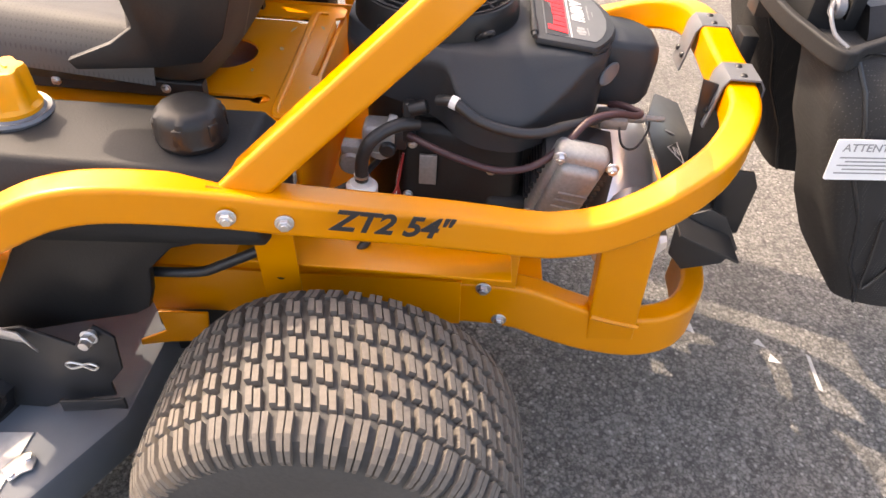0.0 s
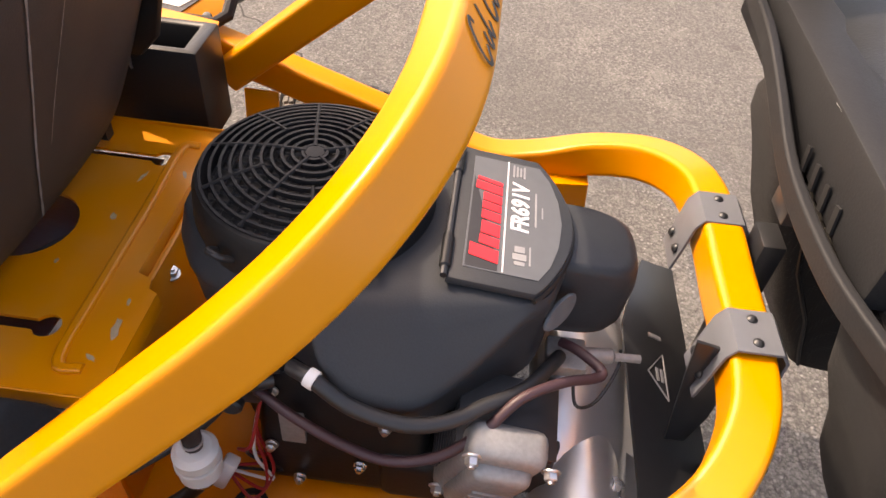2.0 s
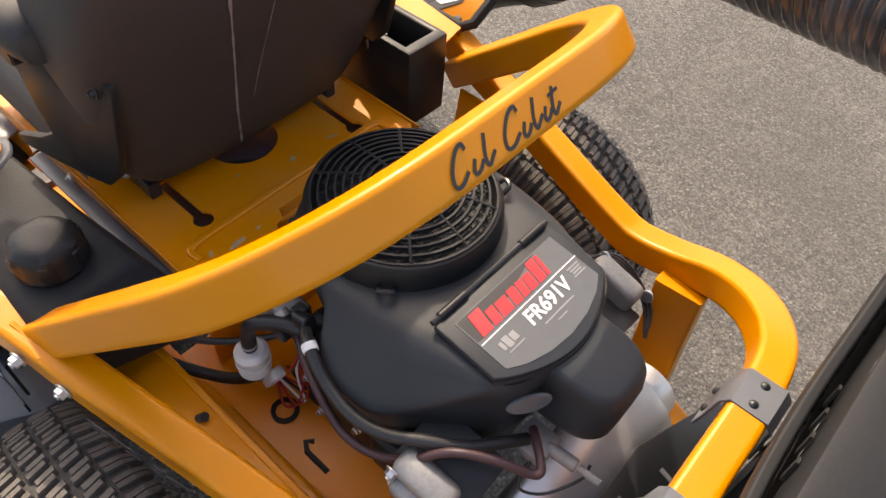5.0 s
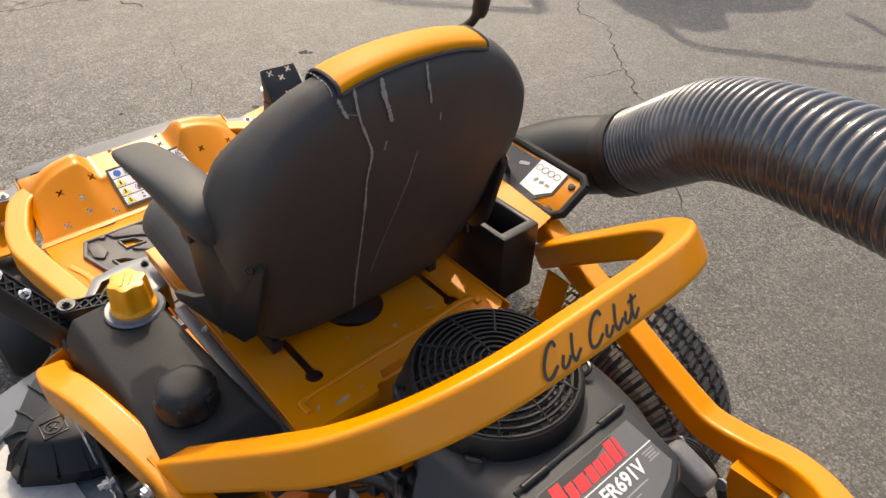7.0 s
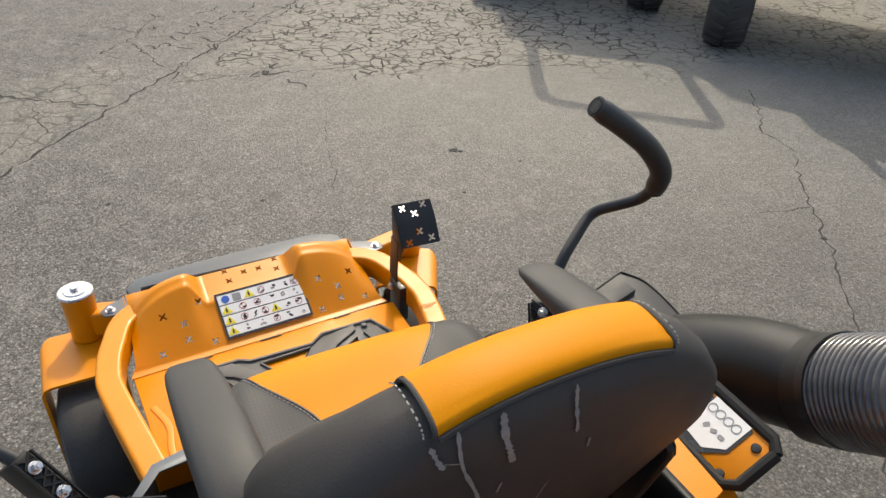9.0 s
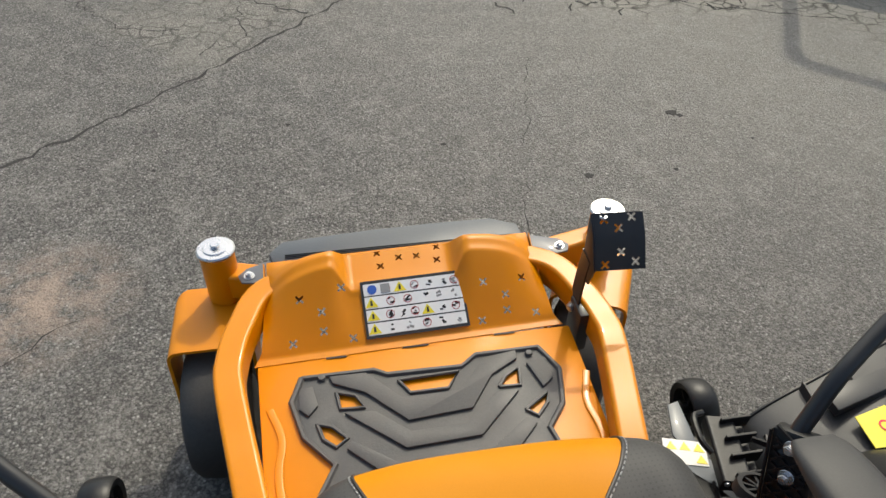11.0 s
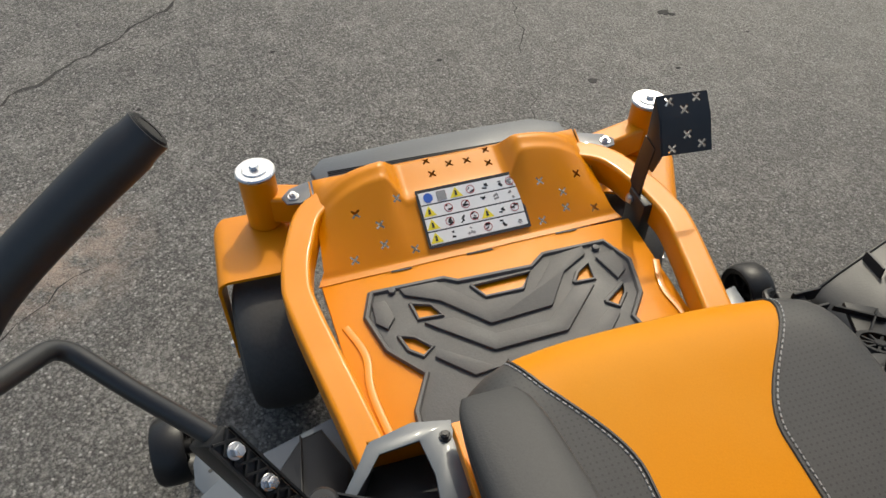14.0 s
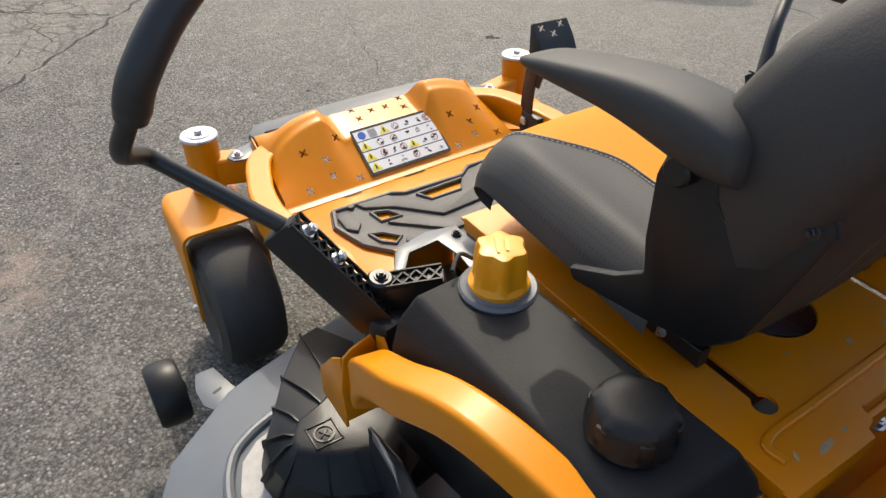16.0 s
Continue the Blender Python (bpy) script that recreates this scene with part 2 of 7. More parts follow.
    l.new(span(noise_tex(0.9, 7, 0.65), 0.30, 0.62, 0.35, 1.0), dim_mask.inputs[1])
    col = mix(dim_mask.outputs[0], col, (0.110, 0.105, 0.096))
    # fine alligator cracking beyond the joint, fading out unevenly
    xyz = n.new("ShaderNodeSeparateXYZ")
    l.new(co.outputs["Object"], xyz.inputs[0])

    def math_node(op, a, c):
        x = n.new("ShaderNodeMath")
        x.operation = op
        for k, s in enumerate((a, c)):
            if isinstance(s, (int, float)):
                x.inputs[k].default_value = s
            else:
                l.new(s, x.inputs[k])
        return x.outputs[0]

    ragged = span(noise_tex(1.6, 5, 0.6), 0.3, 0.7, -0.45, 0.45)
    near = math_node("ADD", math_node("ADD", xyz.outputs[1], math_node("MULTIPLY", xyz.outputs[0], 0.35)), ragged)
    left = math_node("SUBTRACT", math_node("MULTIPLY", math_node("ADD", xyz.outputs[0], 1.07), 1.125), math_node("SUBTRACT", xyz.outputs[1], 3.52))
    patch = math_node("MULTIPLY", span(near, 4.85, 5.35), span(left, -0.05, 0.25))
    spot = n.new("ShaderNodeVectorMath")
    spot.operation = "DISTANCE"
    spot.inputs[1].default_value = (-0.72, 4.62, 0)
    l.new(co.outputs["Object"], spot.inputs[0])
    patch = math_node("MAXIMUM", patch, math_node("MULTIPLY", span(math_node("ADD", spot.outputs["Value"], ragged), 0.75, 0.45), 0.75))
    warp = n.new("ShaderNodeTexNoise")
    warp.inputs["Scale"].default_value, warp.inputs["Detail"].default_value = 5, 4
    l.new(co.outputs["Object"], warp.inputs["Vector"])
    off = n.new("ShaderNodeVectorMath")
    off.operation = "MULTIPLY_ADD"
    l.new(warp.outputs["Color"], off.inputs[0])
    off.inputs[1].default_value = (0.16, 0.16, 0)
    l.new(co.outputs["Object"], off.inputs[2])
    cells = n.new("ShaderNodeTexVoronoi")
    cells.feature = "DISTANCE_TO_EDGE"
    cells.inputs["Scale"].default_value = 8.5
    l.new(off.outputs[0], cells.inputs["Vector"])
    col = mix(math_node("MULTIPLY", patch, 0.30), col, (0.42, 0.395, 0.33))
    line = math_node("MULTIPLY", span(cells.outputs["Distance"], 0.085, 0.02), span(noise_tex(3.1, 3, 0.6), 0.34, 0.55))
    col = mix(math_node("MULTIPLY", line, math_node("MULTIPLY", patch, 0.9)), col, (0.055, 0.05, 0.045))
    l.new(col, b.inputs["Base Color"])
    bp = n.new("ShaderNodeBump")
    bp.inputs["Strength"].default_value, bp.inputs["Distance"].default_value = 1.0, 0.009
    l.new(grainy, bp.inputs["Height"])
    lumps = n.new("ShaderNodeBump")
    lumps.inputs["Strength"].default_value, lumps.inputs["Distance"].default_value = 1.0, 0.010
    l.new(noise_tex(52, 3, 0.6), lumps.inputs["Height"])
    pebble = n.new("ShaderNodeBump")
    pebble.invert = True
    pebble.inputs["Strength"].default_value, pebble.inputs["Distance"].default_value = 1.0, 0.004
    l.new(gravel.outputs["Distance"], pebble.inputs["Height"])
    l.new(lumps.outputs[0], pebble.inputs["Normal"])
    l.new(pebble.outputs[0], bp.inputs["Normal"])
    l.new(bp.outputs[0], b.inputs["Normal"])
    return m


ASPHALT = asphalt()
CRACK = material("crack_dirt", (0.035, 0.032, 0.029), 0.95, grain=80, var=0.4)
SCUFF = material("worn_scuff", (0.42, 0.30, 0.17), 0.55, grain=140, var=0.35)
CHALK = material("pale_mark", (0.40, 0.39, 0.37), 0.9, grain=60, var=0.3)

# ---- mesh helpers ----
V = Vector


def thing(name, at, label, category, group="", kind=""):
    ob = new(name)
    ob.empty_display_size = 0.1
    ob.location = at
    bpy.context.view_layer.update()
    return tagged(ob, label, category, group, kind)


def part(name, bm, mat, parent, label="", sharp=35, kind=""):
    me = bpy.data.meshes.new(name)
    bmesh.ops.recalc_face_normals(bm, faces=bm.faces[:])
    bm.to_mesh(me)
    bm.free()
    me.materials.append(mat)
    me.polygons.foreach_set("use_smooth", [True] * len(me.polygons))
    me.set_sharp_from_angle(angle=radians(sharp))
    ob = new(name, me)
    if parent:
        ob.parent = parent
        ob.matrix_parent_inverse = parent_inverse(parent)
    return tagged(ob, label, kind=kind)


def parent_inverse(p):
    """Parts are modelled in world places, so they stay where they are under their parent."""
    chain = Matrix.Identity(4)
    while p:
        chain = p.matrix_parent_inverse @ p.matrix_basis @ chain
        p = p.parent
    return chain.inverted()


def add(*bms):
    """Joins several bmeshes into the first."""
    out = bms[0]
    for b in bms[1:]:
        me = bpy.data.meshes.new("tmp")
        b.to_mesh(me)
        b.free()
        out.from_mesh(me)
        bpy.data.meshes.remove(me)
    return out


def place(bm, m):
    bmesh.ops.transform(bm, matrix=m, verts=bm.verts[:])
    return bm


def bx(size, at, bevel=0.004, rot=(0, 0, 0), seg=2):
    bm = bmesh.new()
    bmesh.ops.create_cube(bm, size=1)
    bmesh.ops.scale(bm, vec=size, verts=bm.verts[:])
    if bevel:
        bmesh.ops.bevel(bm, geom=bm.edges[:], offset=min(bevel, min(size) * 0.49), segments=seg, profile=0.5, affect="EDGES")
    return place(bm, pose(*at, *rot))


def loft(rings, closed=True, caps=True, loop=False):
    bm = bmesh.new()
    rows = [[bm.verts.new(p) for p in r] for r in rings]
    n = len(rows[0])
    pairs = list(zip(rows, rows[1:])) + ([(rows[-1], rows[0])] if loop else [])
    for a, b in pairs:
        for i in range(n if closed else n - 1):
            j = (i + 1) % n
            bm.faces.new((a[i], a[j], b[j], b[i]))
    if caps and closed and not loop:
        bm.faces.new(rows[0][::-1])
        bm.faces.new(rows[-1])
    return bm


def frames(pts, up):
    """Right and up vectors along a path."""
    pts = [V(p) for p in pts]
    out = []
    for i, p in enumerate(pts):
        d = (pts[min(i + 1, len(pts) - 1)] - pts[max(i - 1, 0)]).normalized()
        u = V(up(i) if callable(up) else up)
        r = d.cross(u).normalized()
        out.append((p, r, r.cross(d).normalized(), d))
    return out


def sweep(pts, w, h, up=(0, 0, 1), r=0.008, seg=3):
    """A rounded box tube, w across and h along up."""
    prof = []
    for cx, cy, a0 in ((1, 1, 0), (-1, 1, 90), (-1, -1, 180), (1, -1, 270)):
        for k in range(seg + 1):
            a = radians(a0 + 90 * k / seg)
            prof.append((cx * (w / 2 - r) + r * math.cos(a), cy * (h / 2 - r) + r * math.sin(a)))
    if r >= 0.003:
        # extra edges just inside the flats keep them flat to the eye
        tight = []
        for k in range(0, len(prof), seg + 1):
            a, b, c = prof[k - 1], prof[k], prof[k + seg]
            d = prof[(k + seg + 1) % len(prof)]
            near = lambda p, q: (p[0] + (q[0] - p[0]) * 0.06, p[1] + (q[1] - p[1]) * 0.06)
            tight += [near(b, a)] + prof[k:k + seg + 1] + [near(c, d)]
        prof = tight
    return loft([[p + R * a + U * b for a, b in prof] for p, R, U, D in frames(pts, up)])


def tube(pts, r, n=12, up=None):
    pts = [V(p) for p in pts]
    rad = r if callable(r) else (lambda i: r)
    rings = []
    d0 = (pts[1] - pts[0]).normalized()
    ref = V((0, 0, 1)) if abs(d0.z) < 0.9 else V((1, 0, 0))
    for i, p in enumerate(pts):
        d = (pts[min(i + 1, len(pts) - 1)] - pts[max(i - 1, 0)]).normalized()
        a = d.cross(ref).normalized()
        ref = a.cross(d).normalized()
        rings.append([p + (a * math.cos(2 * math.pi * k / n) + ref * math.sin(2 * math.pi * k / n)) * rad(i) for k in range(n)])
    return loft(rings)


def smooth(pts, n=8):
    """A Catmull-Rom curve through the points."""
    P = [V(p) for p in pts]
    P = [2 * P[0] - P[1]] + P + [2 * P[-1] - P[-2]]
    out = []
    for i in range(1, len(P) - 2):
        a, b, c, d = P[i - 1:i + 3]
        for k in range(n):
            t = k / n
            out.append(0.5 * (2 * b + (c - a) * t + (2 * a - 5 * b + 4 * c - d) * t * t + (3 * b - a - 3 * c + d) * t ** 3))
    return out + [P[-2]]


def fillet(pts, radii, n=8):
    """A polyline with rounded corners."""
    P = [V(p) for p in pts]
    out = [P[0]]
    for i in range(1, len(P) - 1):
        r = radii if not isinstance(radii, (list, tuple)) else radii[i - 1]
        a, b = (P[i - 1] - P[i]), (P[i + 1] - P[i])
        cut = min(r, a.length * 0.48, b.length * 0.48)
        s, e = P[i] + a.normalized() * cut, P[i] + b.normalized() * cut
        for k in range(n + 1):
            t = k / n
            out.append((1 - t) ** 2 * s + 2 * t * (1 - t) * P[i] + t * t * e)
    return out + [P[-1]]


def cyl(p0, p1, r, r2=None, n=24, bevel=0.0):
    p0, p1 = V(p0), V(p1)
    d = p1 - p0
    L = d.length
    r2 = r if r2 is None else r2
    prof = [(0, 0), (r - bevel, 0), (r, bevel), (r2, L - bevel), (r2 - bevel, L), (0, L)] if bevel else [(0, 0), (r, 0), (r2, L), (0, L)]
    return place(lathe(prof, n), Matrix.Translation(p0) @ d.to_track_quat("Z", "Y").to_matrix().to_4x4())


def lathe(prof, n=32):
    """Turns (radius, height) pairs round z."""
    bm = bmesh.new()
    rows = []
    for r, z in prof:
        if r < 1e-6:
            rows.append([bm.verts.new((0, 0, z))])
        else:
            rows.append([bm.verts.new((r * math.cos(2 * math.pi * k / n), r * math.sin(2 * math.pi * k / n), z)) for k in range(n)])
    for a, b in zip(rows, rows[1:]):
        for k in range(n):
            j = (k + 1) % n
            q = [a[k % len(a)], a[j % len(a)], b[j % len(b)], b[k % len(b)]]
            q = list(dict.fromkeys(q))
            if len(q) > 2:
                bm.faces.new(q)
    return bm


def plate(outline, thick, m=None, bevel=0.0, holes=()):
    """An upright slab from a 2D outline (x, y), from z = 0 to thick; holes are outlines cut through it."""
    bm = bmesh.new()
    edges = []
    for ring in (outline, *holes):
        vs = [bm.verts.new((x, y, 0)) for x, y in ring]
        edges += [bm.edges.new((vs[i], vs[(i + 1) % len(vs)])) for i in range(len(vs))]
    if holes:
        bmesh.ops.triangle_fill(bm, use_beauty=True, use_dissolve=False, edges=edges)
    else:
        bm.faces.new(bm.verts[:])
    flat = bm.faces[:]
    ext = bmesh.ops.extrude_face_region(bm, geom=flat)
    top = [g for g in ext["geom"] if isinstance(g, bmesh.types.BMVert)]
    bmesh.ops.translate(bm, vec=(0, 0, thick), verts=top)
    bmesh.ops.recalc_face_normals(bm, faces=bm.faces[:])
    if bevel:
        rim = [e for e in bm.edges if e.is_manifold and e.calc_face_angle(0) > 0.6]
        bmesh.ops.bevel(bm, geom=rim, offset=bevel, segments=2, profile=0.5, affect="EDGES")
    return place(bm, m) if m else bm


def rrect(w, h, r, n=5):
    out = []
    for cx, cy, a0 in ((1, 1, 0), (-1, 1, 90), (-1, -1, 180), (1, -1, 270)):
        for k in range(n + 1):
            a = radians(a0 + 90 * k / n)
            out.append((cx * (w / 2 - r) + r * math.cos(a), cy * (h / 2 - r) + r * math.sin(a)))
    return out


def axes(origin, x, y):
    """A matrix with its x axis along x, its z along x cross y."""
    x = V(x).normalized()
    z = x.cross(V(y)).normalized()
    y = z.cross(x)
    m = Matrix((x, y, z)).transposed().to_4x4()
    m.translation = V(origin)
    return m


def hexbolt(at, axis, r=0.0098, h=0.008, washer=0.0135):
    a = V(axis).normalized()
    p = V(at)
    return add(cyl(p, p + a * 0.003, washer, n=20, bevel=0.0006), cyl(p + a * 0.002, p + a * (0.003 + h), r, n=6, bevel=0.0012), cyl(p + a * (0.002 + h), p + a * (0.006 + h), r * 0.5, n=12))


def lettering(name, text, size, m, mat, parent, depth=0.0006, shear=0.0, squeeze=1.0, bold=0.0, label=""):
    cu = bpy.data.curves.new(name, "FONT")
    cu.body, cu.size, cu.extrude, cu.shear, cu.offset = text, size, depth, shear, bold
    cu.align_x, cu.align_y = "CENTER", "CENTER"
    tmp = bpy.data.objects.new(name, cu)
    scene.collection.objects.link(tmp)
    me = bpy.data.meshes.new_from_object(tmp.evaluated_get(bpy.context.evaluated_depsgraph_get()))
    bpy.data.objects.remove(tmp)
    bpy.data.curves.remove(cu)
    bm = bmesh.new()
    bm.from_mesh(me)
    bpy.data.meshes.remove(me)
    place(bm, m @ Matrix.Diagonal((squeeze, 1, 1, 1)))
    return part(name, bm, mat, parent, label)


def pierced(bm, cutters, thick=0.003):
    """Gives a sheet its thickness and cuts the cutters' shapes through it."""
    tmp = []
    for name, b in (("sheet", bm), ("cutter", add(*cutters))):
        bmesh.ops.recalc_face_normals(b, faces=b.faces[:])
        me = bpy.data.meshes.new(name)
        b.to_mesh(me)
        b.free()
        tmp.append(new(name, me))
    if thick:
        so = tmp[0].modifiers.new("thickness", "SOLIDIFY")
        so.thickness, so.offset = thick, 0.0
    bo = tmp[0].modifiers.new("holes", "BOOLEAN")
    bo.operation, bo.object, bo.solver = "DIFFERENCE", tmp[1], "EXACT"
    bo.use_self = True
    me = bpy.data.meshes.new_from_object(tmp[0].evaluated_get(bpy.context.evaluated_depsgraph_get()))
    out = bmesh.new()
    out.from_mesh(me)
    bpy.data.meshes.remove(me)
    for o in tmp:
        data = o.data
        bpy.data.objects.remove(o)
        bpy.data.meshes.remove(data)
    return out


def cross_cutter(at, x, y, r=0.0115, w=0.0048, deep=0.03):
    """An X-shaped prism through a sheet."""
    m = axes(at, x, y)
    a, b = r * 0.7071, w * 0.7071
    ring = [(b, 0), (a + b / 2, a - b / 2), (a - b / 2, a + b / 2), (0, b), (-a + b / 2, a + b / 2), (-a - b / 2, a - b / 2), (-b, 0), (-a - b / 2, -a + b / 2), (-a + b / 2, -a - b / 2), (0, -b), (a - b / 2, -a - b / 2), (a + b / 2, -a + b / 2)]
    return plate(ring, deep * 2, m @ pose(0, 0, -deep))


def ribbon(pts, wide, m, thick=0.0004):
    """A flat painted stroke of even width along a 2D curve."""
    c = smooth([(x, y, 0) for x, y in pts], 6)
    left, rght = [], []
    for i, p in enumerate(c):
        d = (c[min(i + 1, len(c) - 1)] - c[max(i - 1, 0)]).normalized()
        nn = V((-d.y, d.x, 0)) * wide / 2
        left.append(p + nn)
        rght.append(p - nn)
    return place(loft([[a, b, b + V((0, 0, thick)), a + V((0, 0, thick))] for a, b in zip(left, rght)]), m)


def smooth_rows(rows, n=3):
    """Finer rings between given rings of equal count."""
    cols = [smooth(c, n) for c in zip(*rows)]
    return [list(r) for r in zip(*cols)]


def mirror(pts):
    return [(-p[0], p[1], p[2]) for p in pts]

# ---- ground ----
def ground():
    bm = bmesh.new()
    xs = [-600, -60, -12, -4, -1, 2, 5, 12, 60, 600]
    rows = [[bm.verts.new((x, y, 0)) for x in xs] for y in xs]
    for a, b in zip(rows, rows[1:]):
        for i in range(len(xs) - 1):
            bm.faces.new((a[i], a[i + 1], b[i + 1], b[i]))
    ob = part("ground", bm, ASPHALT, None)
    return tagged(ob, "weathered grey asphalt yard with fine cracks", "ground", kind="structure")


ground()


def crack(pts, wide=0.008, seed=1):
    rng = random.Random(seed)
    bm = bmesh.new()
    path = []
    for a, b in zip(pts, pts[1:]):
        a, b = V(a), V(b)
        n = max(3, int((b - a).length / 0.05))
        for k in range(n):
            side = V((-(b - a).y, (b - a).x)).normalized()
            path.append(a.lerp(b, k / n) + side * rng.uniform(-0.022, 0.022))
    prev = None
    for i, p in enumerate(path):
        q = path[min(i + 1, len(path) - 1)] - path[max(0, i - 1)]
        s = V((-q.y, q.x)).normalized() * wide * rng.uniform(0.15, 0.75)
        row = (bm.verts.new((p.x - s.x, p.y - s.y, 0.0015)), bm.verts.new((p.x + s.x, p.y + s.y, 0.0015)))
        if prev:
            bm.faces.new((prev[0], prev[1], row[1], row[0]))
        prev = row
    return bm


cracks = [crack([(-2.9, 1.9), (-1.54, 3.08), (-1.07, 3.52), (-0.19, 4.55), (0.45, 5.3), (1.26, 6.26), (2.2, 7.2)], 0.016, 1),
          crack([(-4.5, 6.9), (-1.78, 6.04), (-0.8, 5.0), (-0.19, 4.55)], 0.020, 2),
          crack([(3.9, 3.2), (3.61, 2.85), (3.40, 2.67), (3.33, 2.34), (2.99, 2.03), (2.84, 1.84), (2.63, 1.57), (2.37, 1.30), (2.06, 1.0), (1.76, 0.68), (1.55, 0.53)], 0.008, 3),
          crack([(2.84, 1.84), (2.66, 1.87), (2.5, 1.93)], 0.006, 4),
          crack([(0.55, 2.35), (0.62, 2.75)], 0.0035, 5), crack([(0.7, 3.0), (0.95, 3.9)], 0.0032, 6),
          crack([(-2.6, 0.6), (-1.5, 1.7), (-1.0, 2.2)], 0.005, 7),
          crack([(-0.62, 4.92), (-0.63, 4.52), (-0.54, 4.25)], 0.008, 8), crack([(-0.81, 4.09), (-0.74, 4.25), (-0.61, 4.13)], 0.008, 9), crack([(-0.54, 4.99), (-0.26, 4.99), (-0.04, 4.9)], 0.008, 10),
          crack([(-1.05, 4.96), (-0.89, 4.89), (-0.73, 5.0)], 0.008, 11), crack([(0.2, 4.85), (0.7, 4.83), (0.97, 4.77), (1.35, 4.72), (1.66, 4.82), (2.3, 4.4), (3.1, 4.1)], 0.011, 12), crack([(0.2, 5.2), (0.05, 5.9), (0.4, 6.6)], 0.012, 13),
          crack([(-2.0, 5.2), (-1.6, 4.9), (-1.2, 5.3), (-1.3, 5.8)], 0.009, 14), crack([(-1.6, 4.9), (-1.3, 4.5), (-0.9, 4.4)], 0.008, 15)]
rng = random.Random(5)
# a net of alligator cracks: the jittered edges of six-sided cells, with gaps towards the rim of the patch
CELL = 0.17


def net_point(i, j):
    rg = random.Random(i * 613 + j * 17)
    return (1.8 + CELL * (i + 0.5 * (j % 2)) + rg.uniform(-0.06, 0.06), 5.5 + CELL * 0.87 * j + rg.uniform(-0.06, 0.06))


for i in range(-18, 20):
    for j in range(-14, 16):
        a = net_point(i, j)
        for di, dj in ((1, 0), (j % 2, 1), (j % 2 - 1, 1)):
            b = net_point(i + di, j + dj)
            far = math.hypot((a[0] - 1.8 + 0.35 * (a[1] - 5.5)) / 2.2, (a[1] - 5.5) / 1.25)
            if (i - j) % 3 != 0 and rng.random() > 0.15 + 0.8 * far ** 3:
                cracks.append(crack([a, b], 0.010 + 0.010 * rng.random(), 1000 + i * 97 + j * 7 + di))
tagged(part("cracks", add(*cracks), CRACK, None), "thin dirt-filled cracks in the asphalt", "crack", kind="stuff")


def lathe_at(p, axis, r=0.0065, h=0.005):
    """A domed rivet head."""
    a = V(axis).normalized()
    return place(lathe([(0, 0), (r, 0), (r * 0.95, h * 0.4), (r * 0.6, h * 0.85), (0, h)], 14), Matrix.Translation(p) @ a.to_track_quat("Z", "Y").to_matrix().to_4x4())


# ---- the mower ----
MOWER = thing("riding_mower", (0, 0.8, 0), "yellow zero-turn riding mower with a black rear-mounted engine", "lawn mower")

TYRE_R, TYRE_W, AXLE_X, AXLE_Y = 0.300, 0.285, 0.585, 0.234


def tyre_profile(R, W, rim, bulge=0.0):
    hw = W / 2
    return [(rim, -hw * 0.78), (rim + 0.012, -hw * 0.92), ((rim + R) / 2, -hw * (1.0 + bulge)), (R - 0.045, -hw * 0.99), (R - 0.018, -hw * 0.90), (R - 0.005, -hw * 0.70), (R, -hw * 0.35), (R + 0.001, 0),
            (R, hw * 0.35), (R - 0.005, hw * 0.70), (R - 0.018, hw * 0.90), (R - 0.045, hw * 0.99), ((rim + R) / 2, hw * (1.0 + bulge)), (rim + 0.012, hw * 0.92), (rim, hw * 0.78)]


